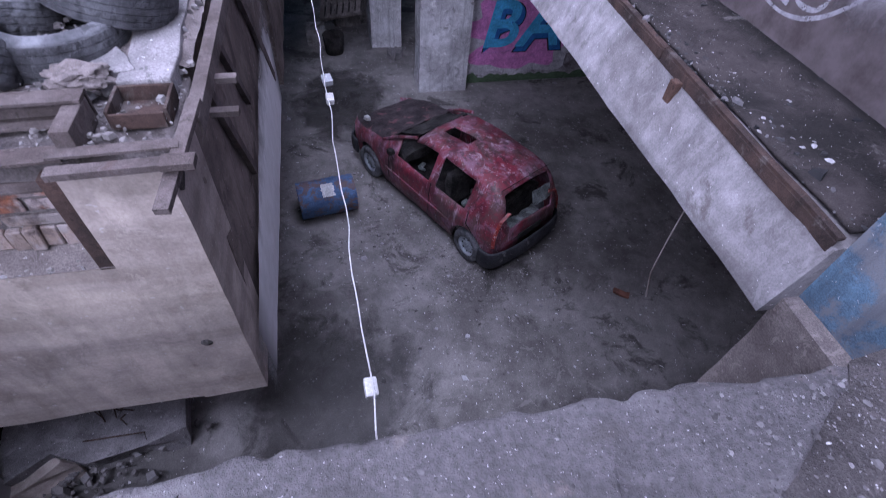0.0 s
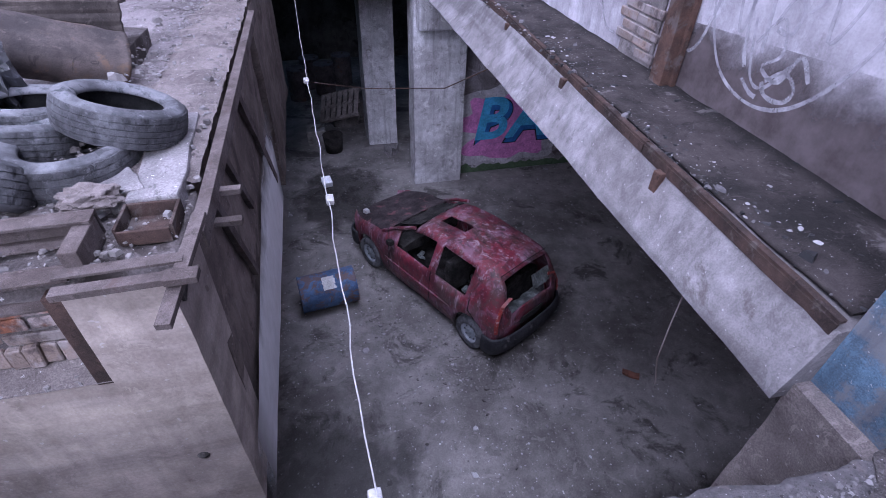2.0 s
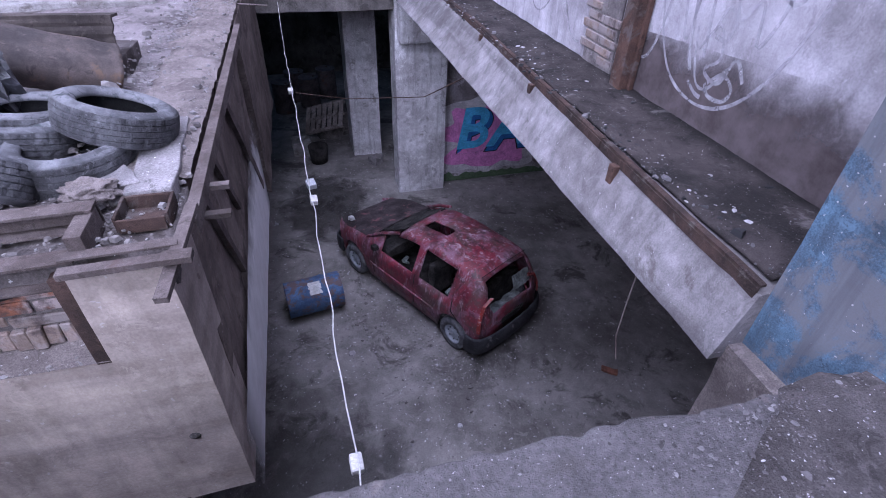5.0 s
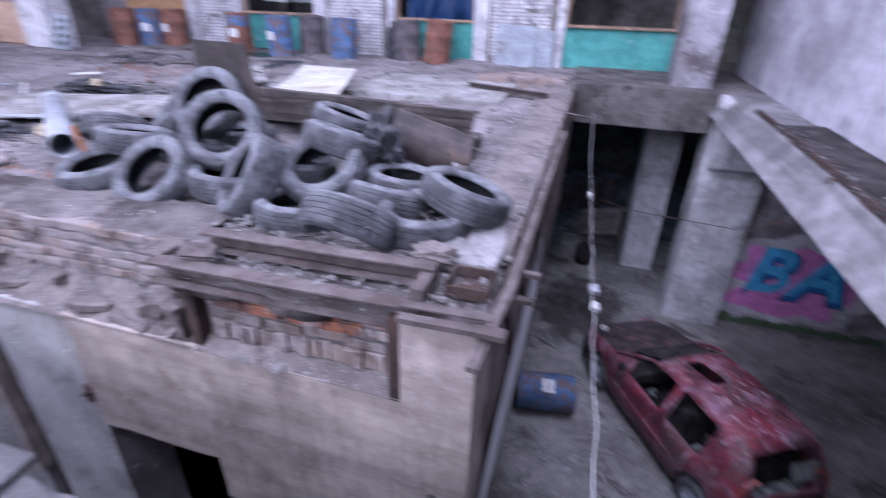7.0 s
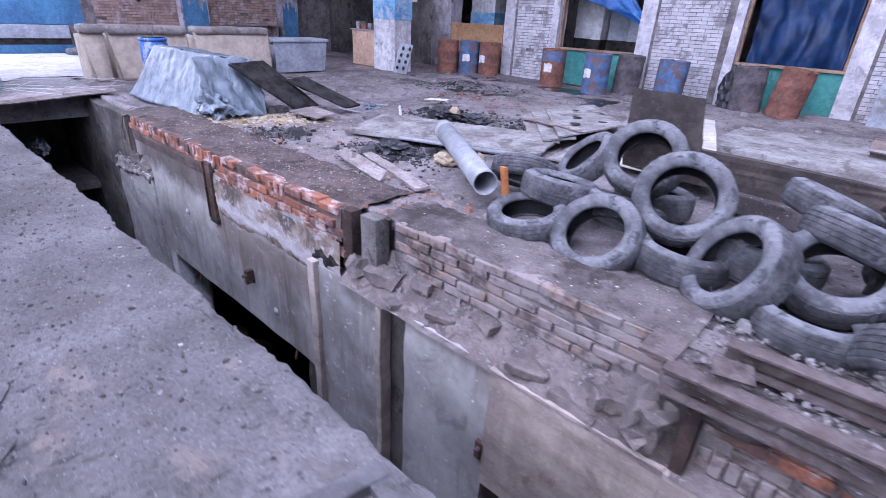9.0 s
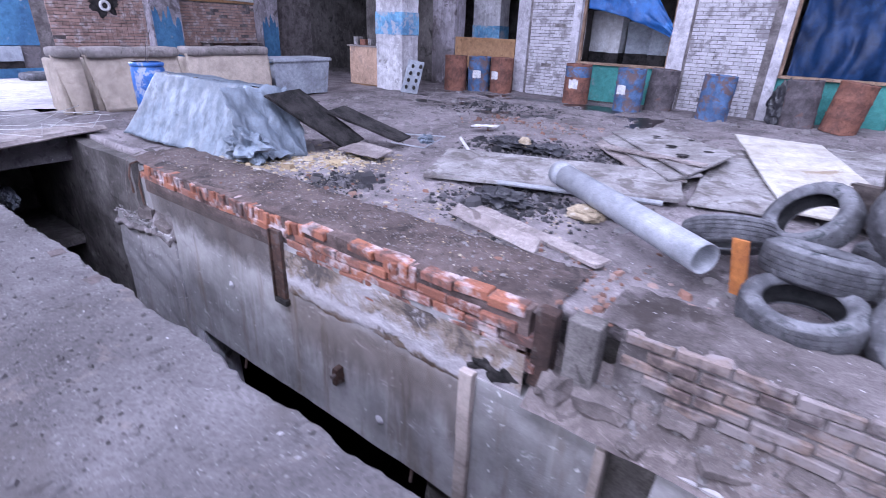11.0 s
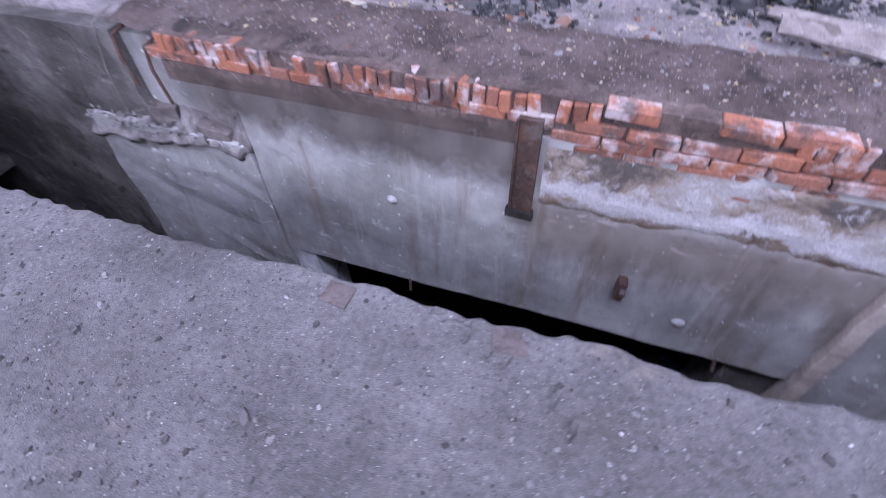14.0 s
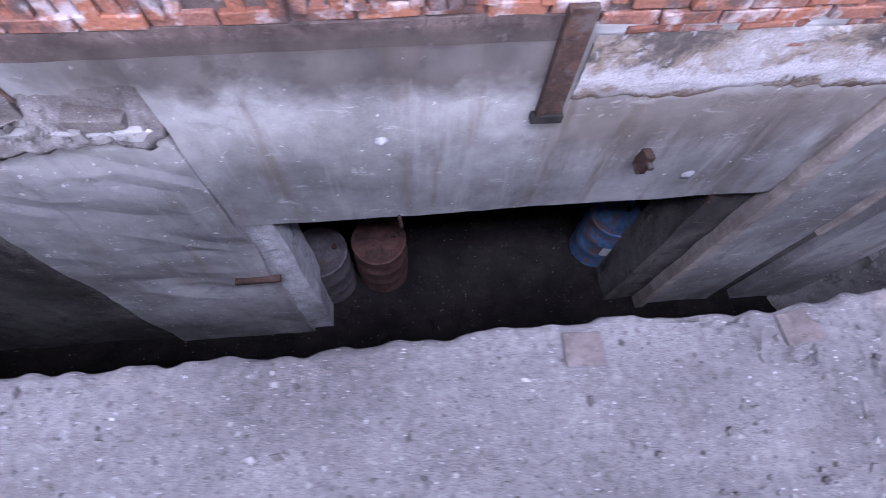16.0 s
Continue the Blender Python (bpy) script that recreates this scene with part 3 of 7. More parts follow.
CHIPS = weathered("yellowish_litter", (0.46, 0.38, 0.27), (0.30, 0.24, 0.17), (0.55, 0.5, 0.42), 8.0, 0.5, 0.9)

NORTH = 11.8
structure("wall_north", box(-19.8, 7.0, NORTH + 0.1, NORTH + 0.4, 2.9, 8.4), STUCCO, "pale wall above the window bays")
# the unlit back room is put into its dark wall colour
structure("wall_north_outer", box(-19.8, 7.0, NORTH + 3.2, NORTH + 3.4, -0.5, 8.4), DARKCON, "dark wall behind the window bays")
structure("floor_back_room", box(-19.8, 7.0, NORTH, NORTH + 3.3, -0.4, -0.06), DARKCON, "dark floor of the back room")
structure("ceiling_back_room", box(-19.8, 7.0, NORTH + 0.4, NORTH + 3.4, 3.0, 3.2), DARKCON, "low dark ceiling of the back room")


def brick_bm(l, w, h, r=0.006, seed=0):
    rnd = random.Random(seed)
    bm = box(-l / 2, l / 2, -w / 2, w / 2, -h / 2, h / 2)
    for v in bm.verts:
        v.co += Vector((rnd.uniform(-r, r), rnd.uniform(-r, r) * 0.6, rnd.uniform(-r, r)))
    bmesh.ops.bevel(bm, geom=list(bm.edges), offset=0.006, segments=1, affect="EDGES")
    return bm


def joined_bricks(x0, x1, z0, z1, y, keep=1.0, axis="x", seed=0, gap=0.012):
    """Many small far bricks in one mesh, in running bond, proud of the mortar behind."""
    rnd = random.Random(seed)
    verts, faces = [], []
    row, z = 0, z0
    while z < z1 - 0.03:
        x = x0 - (0.13 if row % 2 else 0.0)
        while x < x1 - 0.03:
            a, b = max(x, x0), min(x + 0.25, x1)
            if b - a > 0.04 and rnd.random() < keep:
                d = rnd.uniform(0.0, 0.012)
                q = [(a, z), (b, z), (b, z + 0.065), (a, z + 0.065)]
                i = len(verts)
                for dy in (0.03, -d):
                    verts += [(px, y + dy, pz) if axis == "x" else (y - dy, px, pz) for px, pz in q]
                faces += [(i + 4, i + 5, i + 6, i + 7), (i, i + 1, i + 5, i + 4), (i + 1, i + 2, i + 6, i + 5), (i + 2, i + 3, i + 7, i + 6), (i + 3, i, i + 4, i + 7)]
            x += 0.25 + gap
        z += 0.065 + gap
        row += 1
    me = bpy.data.meshes.new("bricks")
    me.from_pydata(verts, [], faces)
    bm = bmesh.new()
    bm.from_mesh(me)
    bmesh.ops.recalc_face_normals(bm, faces=bm.faces)
    return bm


for n, (x0, x1) in enumerate(((-10.95, -9.45), (-7.15, -5.2), (-3.1, -1.25))):
    p = structure("brick_pier_%d" % (n + 1), box(x0, x1, NORTH, NORTH + 0.38, -0.1, 3.0), MORTAR, "whitewashed brick pier between window bays")
    part("bricks", joined_bricks(x0 + 0.3, x1 - (0.02 if n == 0 else 0.25), -0.05, 2.5, NORTH - 0.004, 0.99, seed=n), WHITEBRICK, p)["kind"] = "stuff"
    for side, sx in (("l", x0), ("r", x1)):
        part("reveal", rough(box(sx - 0.09, sx + 0.24 if side == "l" else sx + 0.09, NORTH - 0.035, NORTH + 0.36, -0.08, 3.0), 0.3, 0.006, 3.0, n), STUCCO, p, "pale rendered reveal")
structure("column_north_east", rough(box(1.1, 1.75, NORTH - 0.9, NORTH + 0.1, -0.1, 8.4), 0.25, 0.015, 2.0, 3.0), GREYWALL, "stained grey plastered column")
structure("column_east", rough(box(0.95, 1.6, 9.75, 10.4, -0.1, 8.4), 0.25, 0.02, 2.0, 6.0), GREYWALL, "stained grey plastered column by the pit")

# window bays: teal parapet, timber sill, frame
for n, (x0, x1) in enumerate(((-9.36, -7.24), (-5.11, -3.19), (-1.16, 1.1))):
    w = structure("window_%d" % (n + 1), box(x0, x1, NORTH + 0.12, NORTH + 0.2, -0.1, 0.76), TEAL, "unglazed window bay with a teal panel below")
    part("window_sill", box(x0, x1, NORTH + 0.02, NORTH + 0.26, 0.763, 0.815, 0.006), WOOD, w, "bare timber sill")
    part("window_frame", box(x0, x0 + 0.06, NORTH + 0.1, NORTH + 0.2, 0.818, 2.9, 0.005), WOOD, w)
    part("window_frame", box(x1 - 0.06, x1, NORTH + 0.1, NORTH + 0.2, 0.818, 2.9, 0.005), WOOD, w)


def hanging(x0, x1, y, z0, z1, fold, seed):
    def f(u, v):
        x = x0 + (x1 - x0) * u
        return (x + 0.05 * fbm(u * 3, v * 2, seed), y + fold * math.sin(u * 17 + 2.5 * fbm(u * 2, v, seed)) * (0.4 + 0.6 * v) + 0.1 * fbm(u * 4, v * 3, seed), z0 + (z1 - z0) * (1 - v) + 0.08 * fbm(u * 3, v, seed + 2))
    return sheet(48, 24, f, 0.004)


thing("tarpaulin", hanging(-5.0, -3.3, NORTH + 0.5, 0.7, 2.9, 0.09, 1), DARKTARP, "dark blue plastic tarpaulin hanging in a window bay", "tarpaulin", smooth=True)


def slung(u, v):
    """Sheet tied up across a bay, falling from the upper corner towards the lower one."""
    low = 1.99 - 0.28 * u - 0.36 * u * u
    high = 2.95 if u < 0.55 else 2.95 - 1.45 * ((u - 0.55) / 0.45) ** 0.8
    z = low + (max(high, low + 0.12) - low) * v
    return (-9.25 + 2.1 * u + 0.03 * fbm(u * 3, v * 2), NORTH + 0.10 + 0.05 * math.sin(u * 9 - v * 6) + 0.06 * fbm(u * 4, v * 3, 4), z + 0.02 * fbm(u * 6, v * 2, 7))


thing("tarpaulin", sheet(70, 30, slung, 0.004), BLUETARP, "bright blue plastic tarpaulin slung across a window bay", "tarpaulin", smooth=True)
for x0, x1, y, z1 in ((-9.55, -8.75, 13.0, 2.0), (-8.72, -8.1, 13.3, 1.75), (-8.05, -7.55, 13.1, 1.6)):
    # added black box: holds the stack up and fills in the darkness below
    thing("dark_crate", rough(box(x0, x1, y, y + 0.5, -0.06, 1.02, 0.02), 0.2, 0.015, 3, x0), SOOT, "added dark box for the darkness below a pale stack", "crate", "crates in the back room")
    thing("wrapped_bale", rough(box(x0, x1, y, y + 0.5, 1.0, z1, 0.03), 0.2, 0.03, 3, x0), PAPER if x0 < -9 else GREYPAINT, "pale wrapped stack standing in the back room", "stack", "wrapped stacks in the back room")

# west end
MORTARW = structure("wall_west_brick", box(-19.8, -19.45, 3.9, 12.0, -0.1, 8.4), MORTAR, "bare brick hall wall")
part("bricks", joined_bricks(4.2, 6.4, 0.1, 2.02, -19.43, 0.97, "y", 5), FARBRICK, MORTARW)["kind"] = "stuff"
part("bricks", joined_bricks(7.25, 9.74, 0.1, 1.9, -19.43, 0.97, "y", 6), FARBRICK, MORTARW)["kind"] = "stuff"
DADO = weathered("peeling_blue_dado", (0.085, 0.22, 0.38), (0.06, 0.15, 0.28), (0.38, 0.38, 0.41), 1.3, 0.3, 0.7, stain_at=0.60, chips=0.4)
for y0, y1 in ((6.4, 7.22), (9.75, 10.4)):
    col = structure("column_west", rough(box(-19.45, -19.1, y0, y1, -0.1, 8.4), 0.25, 0.01, 3.0, y0), GREYWALL, "grey wall column with remains of blue paint")
    part("paint_remains", sheet(24, 40, lambda u, v: (-19.085, y0 + 0.04 + (y1 - y0 - 0.08) * u, 0.1 + (1.35 + 0.35 * fbm(u * 7, 1.0 + y0)) * v)), DADO, col, "peeling blue paint")
structure("dado_west", rough(box(-19.5, -19.46, -6.9, 3.96, 0.72, 1.77), 0.15, 0.004, 4, 2), DADO, "blue painted dado with flaking upper edge")
structure("dado_flakes", sheet(90, 3, lambda u, v: (-19.455, 1.6 + 2.3 * u, 1.78 - (0.05 + 0.11 * max(0.0, fbm(u * 12, 4.0) + 0.2)) * v)), STUCCO, "flaked pale strip along the dado edge")
structure("baseboard_west", box(-19.5, -19.40, -6.9, 3.5, 0.38, 0.70, 0.01), GREYPAINT, "pale ledge under the blue dado")
structure("baseboard_west_2", box(-19.5, -19.46, -6.9, 3.96, -0.05, 0.22, 0.01), DADO, "blue skirting of the hall wall")
# solid black strip paints the shade of the gap below the ledge
structure("wall_gap", box(-19.5, -19.47, -6.9, 3.5, 0.225, 0.375), SOOT, "dark strip for the shaded gap under the pale ledge")
thing("tyre", lathe([(0.19, 0.0), (0.30, 0.02), (0.33, 0.10), (0.30, 0.18), (0.19, 0.2)], 28, m=pose(-18.9, 3.5, -0.02), closed=True), TYRE, "grey tyre lying at the foot of the blue wall", "tyre", smooth=True)
for y0, y1, z0 in ((4.28, 6.5, 2.03), (7.25, 9.9, 1.9)):
    thing("hardboard_sheet", rough(box(-19.43, -19.395, y0, y1, z0, 4.6, 0.004), 0.3, 0.006, 2, y0), PLYWOOD, "orange-brown hardboard closing an opening above bricks", "board", "hardboard over the openings")
banner = thing("wall_banner", sheet(30, 8, lambda u, v: (-19.375 + 0.012 * fbm(u * 5, v * 2), 7.65 + 2.1 * u, 1.95 + 0.48 * v + 0.02 * math.sin(u * 3)), 0.004), PAPER, "white printed banner with unreadable writing", "banner", smooth=True)
for y0, y1, z0, z1, mt in ((8.3, 9.3, 2.28, 2.36, ORANGE), (8.5, 9.4, 2.12, 2.17, DADO), (7.75, 8.15, 2.05, 2.3, SOOT), (9.4, 9.65, 2.03, 2.1, TEAL)):
    part("printed_bar", box(-19.365, -19.358, y0, y1, z0, z1), mt, banner)
structure("soot_mark", sheet(72, 4, lambda u, v: (-19.40, 5.45 + 0.34 * v * math.cos(6.2832 * u) * (1 + 0.5 * fbm(math.cos(6.2832 * u) * 2, math.sin(6.2832 * u) * 2)), 1.72 + 0.28 * v * math.sin(6.2832 * u) * (1 + 0.5 * fbm(math.cos(6.2832 * u) * 2, math.sin(6.2832 * u) * 2)))), SOOT, "soot mark round a hole in the brickwork")
# white ring put in for a bright spot, its light in the colour
thing("flue_ring", lathe([(0.07, 0.0), (0.13, 0.0), (0.13, 0.05), (0.07, 0.05)], 24, m=pose(-19.39, 5.45, 1.65, 0, 90), closed=True), PAPER, "pale ring standing for a bright spot in the brick wall", "flue ring", smooth=True)

def shelf_rack():
    r = thing("wall_shelf", None, None, "narrow timber shelf on the brick wall", "shelf")
    part("board", box(-19.4, -19.0, 7.8, 9.6, 0.80, 0.84, 0.004), GREYWOOD, r)
    for y in (7.9, 9.5):
        part("bracket", box(-19.4, -19.02, y - 0.02, y + 0.02, 0.4, 0.80, 0.004), GREYWOOD, r)
    for y in (8.2, 8.35, 8.9):
        thing("small_jar", lathe([(0.0, 0.0), (0.04, 0.0), (0.045, 0.09), (0.03, 0.11), (0.0, 0.11)], 10, m=pose(-19.2, y, 0.84)), PLASTICGREY, "small grey jar standing on the wall shelf", "jar", "jars on the shelf", smooth=True)


shelf_rack()
structure("column_blue", rough(box(-13.5, -12.85, 0.34, 0.92, -0.05, 8.4), 0.2, 0.012, 3.0, 2.0), BLUEWALL, "concrete column with chipped blue paint and rust")
structure("column_hall", rough(box(-13.6, -12.75, 9.25, 9.85, -0.1, 8.4), 0.2, 0.012, 3.0, 7.0), WHITEWASH, "whitewashed hall column with a blue band")
structure("column_blue_foot", rough(box(-13.515, -12.835, 0.325, 0.935, -0.04, 1.1), 0.2, 0.006, 3.0, 2.0), weathered("rust_bled_paint", (0.22, 0.31, 0.36), (0.15, 0.20, 0.21), (0.15, 0.115, 0.08), 2.0, 0.4, 0.85, stain_at=0.57), "lower column with faded paint bleeding rust")
w = structure("window_4", box(-19.72, -19.70, 0.3, 2.5, 2.1, 2.16), WHITEPLASTIC, "white-framed window high in the blue wall")
for y0, y1, z0, z1 in ((0.3, 2.5, 2.02, 2.1), (0.3, 2.5, 4.02, 4.1), (0.3, 0.38, 2.1, 4.02), (2.42, 2.5, 2.1, 4.02), (1.36, 1.44, 2.1, 4.02)):
    part("window_frame", box(-19.6, -19.46, y0, y1, z0, z1, 0.006), WHITEPLASTIC, w)
structure("column_band", rough(box(-13.615, -12.735, 9.235, 9.865, 1.25, 1.75), 0.2, 0.004, 3.0, 7.0), BLUEWALL, "blue painted band on the column")
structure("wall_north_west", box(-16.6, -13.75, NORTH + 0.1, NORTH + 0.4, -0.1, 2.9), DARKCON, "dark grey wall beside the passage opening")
structure("column_north_west", rough(box(-13.75, -12.98, NORTH - 0.1, NORTH + 0.4, -0.1, 2.9), 0.25, 0.012, 3, 4), GREYWALL, "stained grey column of the window wall")
structure("column_back_room", rough(box(-13.1, -12.2, NORTH + 1.0, NORTH + 1.5, -0.1, 3.0), 0.25, 0.012, 3, 5), WHITEWASH, "whitewashed column in the back room")
structure("column_back_band", rough(box(-13.115, -12.185, NORTH + 0.985, NORTH + 1.515, 1.2, 1.55), 0.25, 0.004, 3, 5), BLUEWALL, "blue band on the back room column")
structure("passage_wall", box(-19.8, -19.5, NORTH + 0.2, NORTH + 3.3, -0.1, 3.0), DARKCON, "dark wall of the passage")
poster = thing("wall_poster", box(-15.6, -14.6, NORTH + 0.075, NORTH + 0.09, 1.75, 2.2), PAPER, "small faded notice on the dark wall", "notice")
part("red_bar", box(-15.5, -15.0, NORTH + 0.068, NORTH + 0.073, 1.85, 2.0), ORANGE, poster)


# ---- drums ----
def drum_profile(r=0.29, h=0.88):
    p = [(0.0, 0.012), (r - 0.03, 0.012), (r - 0.02, 0.0), (r, 0.0), (r + 0.006, 0.012), (r, 0.03)]
    for zz in (0.30, 0.58):
        p += [(r, zz - 0.03), (r + 0.012, zz), (r, zz + 0.03)]
    p += [(r, h - 0.03), (r + 0.006, h - 0.012), (r, h), (r - 0.02, h), (r - 0.03, h - 0.02), (0.0, h - 0.02)]
    return p


def drum(mat, label, m, label_patch=False, band=None):
    bm = lathe(drum_profile(), 36)
    for v in bm.verts:
        a = math.atan2(v.co.y, v.co.x)
        d = 0.012 * noise.noise(Vector((math.cos(a) * 2, math.sin(a) * 2, v.co.z * 3 + m.translation.x)))
        v.co.x *= 1 + d
        v.co.y *= 1 + d
    ob = thing("oil_drum", bm, mat, label, "oil drum", "old oil drums", m=m, smooth=True)
    part("bung", lathe([(0.0, 0.885), (0.03, 0.885), (0.035, 0.862), (0.0, 0.862)], 12, m=pose(0.16, 0.05, 0)), RUST, ob)
    if label_patch is not False:
        a0 = label_patch
        def f(u, v):
            a = a0 + (u - 0.5) * 0.75
            e = 0.03 * fbm(u * 5, v * 5, a0)
            return (0.2935 * math.cos(a + e), 0.2935 * math.sin(a + e), 0.36 + 0.19 * v + e)
        part("paper_label", sheet(10, 6, f, 0.002), PAPER, ob, "torn white paper label")
    if band:
        part("painted_band", lathe([(0.2925, 0.6), (0.2945, 0.61), (0.2945, 0.82), (0.2925, 0.83)], 36), band, ob, "blue painted upper band", True)
    return ob


FACING = radians(-110)
drum(RUSTDRUM, "rusted red oil drum standing by the wall", pose(-12.3, 10.9, -0.08))
drum(BLUEDRUM, "worn blue oil drum standing by the wall", pose(-11.75, 11.2, -0.08, 0, 0, 40), FACING)
drum(RUSTDRUM, "rusted drum with a torn label", pose(-11.15, 11.35, -0.08, 0, 0, 10), FACING)
drum(RUSTDRUM, "rusty drum with white and blue paint remains", pose(-8.95, 11.1, -0.08, 0, 0, 70), FACING - 0.8, BLUEDRUM)
drum(BLUEDRUM, "blue oil drum with a white warning label", pose(-7.65, 10.85, -0.08, 0, 0, 0), FACING)
drum(DARKDRUM, "faded blue and rust oil drum", pose(-7.15, 11.4, -0.08, 0, 3, 0))
drum(BLUEDRUM, "blue oil drum before a brick pier", pose(-5.95, 10.75, -0.08, 2, 0, 110), False, BLUEDRUM)
drum(DARKDRUM, "sooty dark drum beside black sheeting", pose(-4.55, 11.2, -0.08, 0, -3, 0))
drum(RUSTDRUM, "leaning rusty orange drum", pose(-3.9, 11.2, -0.06, 0, 7, 0))
drum(BLUEDRUM, "blue drum lying on its side in the pit", pose(-0.78, 5.92, PIT + 0.30, 0, 90, 8) @ pose(0, 0, 0, 0, 0, 90), radians(118))
drum(DARKDRUM, "dark drum with a pale board under the trench wall", pose(-9.23, 2.37, -4.05 - 0.4), False)
drum(SHADERUST, "rusty drum under the trench wall, its shade in the colour", pose(-8.60, 2.46, -4.05 - 0.4), False)
drum(BLUEDRUM, "blue drum under the trench wall", pose(-5.94, 2.57, -4.05 - 0.4), radians(-90))
for x, y in ((-0.7, 14.6), (0.05, 14.9), (-0.35, 15.5), (0.6, 15.6)):
    drum(DARKDRUM, "dark drum in the dim passage", pose(x, y, PIT, 0, 0, x * 90))


# ---- tyres ----
def tyre_meshes(R, w, rim, seed):
    h = w / 2
    side = [(rim, -h * 0.62), (rim + 0.008, -h * 0.80), (rim + 0.03, -h * 0.93), ((R + rim) / 2, -h * 1.06), (R - 0.05, -h * 0.99), (R - 0.028, -h * 0.90), (R - 0.014, -h * 0.80)]
    inner = [(R - 0.03, -h * 0.72), ((R + rim) / 2, -h * 0.94), (rim + 0.02, -h * 0.74), (rim + 0.004, -h * 0.58)]
    carcass = side + [(R - 0.02, -h * 0.6), (R - 0.02, h * 0.6)] + [(r, -z) for r, z in reversed(side)]
    back = [(r, -z) for r, z in inner[::-1]]
    ring = carcass + back + inner
    bm = lathe(ring, 44, closed=True)
    bmesh.ops.recalc_face_normals(bm, faces=bm.faces)
    for i, fc in enumerate(bm.faces):
        if i // 44 >= len(carcass):
            fc.material_index = 1
    a = mesh_of("tyre", bm, [TYRE, TYREIN], True)
    tread = [(R - 0.022, -h * 0.82)]
    n = 4
    edges = [-0.8 + 1.6 * i / (n + 1) for i in range(n + 2)]
    for i in range(n + 1):
        a0, a1 = edges[i] * h, edges[i + 1] * h
        crown = lambda z: R - 0.012 * (z / h) ** 2
        tread += [(crown(a0) - 0.005, a0 + 0.001), (crown(a0), a0 + 0.003), (crown(a1), a1 - 0.003), (crown(a1) - 0.005, a1 - 0.001)]
    tread += [(R - 0.022, h * 0.82)]
    bm = lathe(tread, 88)
    for v in bm.verts:
        ang = math.atan2(v.co.y, v.co.x)
        r = math.hypot(v.co.x, v.co.y)
        if r > R - 0.016 and abs(v.co.z) > h * 0.4:
            k = round(ang / (2 * math.pi) * 88)
            if k % 3 == 0:
                v.co.x *= 1 - 0.006 / r
                v.co.y *= 1 - 0.006 / r
    b = mesh_of("tread", bm, TREAD, False)
    return a, b


TYRE_KINDS = [tyre_meshes(0.31, 0.20, 0.19, 0), tyre_meshes(0.295, 0.185, 0.18, 1), tyre_meshes(0.32, 0.215, 0.2, 2)]


def tyre(kind, m, label):
    a, b = TYRE_KINDS[kind]
    ob = tagged(new("tyre", a), label, "tyre", "heap of old tyres")
    ob.matrix_world = m
    t = new("tread", b)
    t.parent = ob
    return ob


def facing(x, y, z, ax, ay, az):
    """A pose at x, y, z whose axis points along ax, ay, az."""
    q = Vector((ax, ay, az)).to_track_quat("Z", "Y")
    return Matrix.Translation((x, y, z)) @ q.to_matrix().to_4x4()


LYING, LEANING, TOP = "dusty worn car tyre lying flat", "dusty worn car tyre leaning on the heap", "dusty worn car tyre on top of the heap"
for kind, x, y, z, ax, ay, az, label in (
    (0, -3.98, 2.64, 0.06, -0.05, -0.15, 1.0, LYING),
    (0, -3.40, 2.60, 0.11, -0.05, -0.75, 0.8, LEANING),
    (2, -3.04, 3.00, 0.38, 0.25, -0.85, 0.65, TOP),
    (0, -3.48, 3.40, 0.49, 0.1, -0.75, 0.6, TOP),
    (0, -2.12, 2.86, 0.23, -0.02, -0.52, 0.8, LEANING),
    (2, -2.56, 2.60, 0.19, -0.60, -0.55, 0.55, LEANING),
    (1, -2.10, 3.12, 0.36, 0.25, 0.35, 1.0, TOP),
    (1, -2.30, 3.62, 0.38, 0.3, 0.2, 1.0, LYING),
    (1, -2.16, 2.54, 0.03, 0.05, 0.1, 1.0, LYING),
    (2, -1.66, 2.34, 0.09, 0.1, 0.65, 0.75, LEANING),
    (2, -1.27, 2.62, 0.06, 0.02, -0.02, 1.0, LYING),
    (0, -1.62, 2.86, 0.05, 0.1, 0.35, 0.9, LEANING),
    (0, -1.04, 2.80, 0.19, 0.30, 0.16, 0.93, LEANING),
    (0, -3.95, 3.02, 0.21, 0.05, 0.2, 1.0, LYING),
    (1, -4.48, 3.30, 0.18, -0.2, 0.5, 0.9, LEANING),
    (1, -4.05, 3.62, 0.32, -0.55, -0.5, 0.75, LEANING),
    (0, -3.45, 3.10, 0.14, 0.1, 0.3, 1.0, LYING),
    (0, -2.92, 2.82, 0.05, 0.1, 0.1, 1.0, LYING),
    (1, -1.60, 3.12, 0.10, 0.1, 0.1, 1.0, LYING),
    (0, -2.55, 3.10, 0.08, 0.0, 0.1, 1.0, LYING),
    (2, -3.45, 3.70, 0.1, 0.0, 0.1, 1.0, LYING),
    (2, -2.48, 3.06, 0.12, 0.1, 0.1, 0.9, LYING),
):
    tyre(kind, facing(x, y, z, ax, ay, az), label)


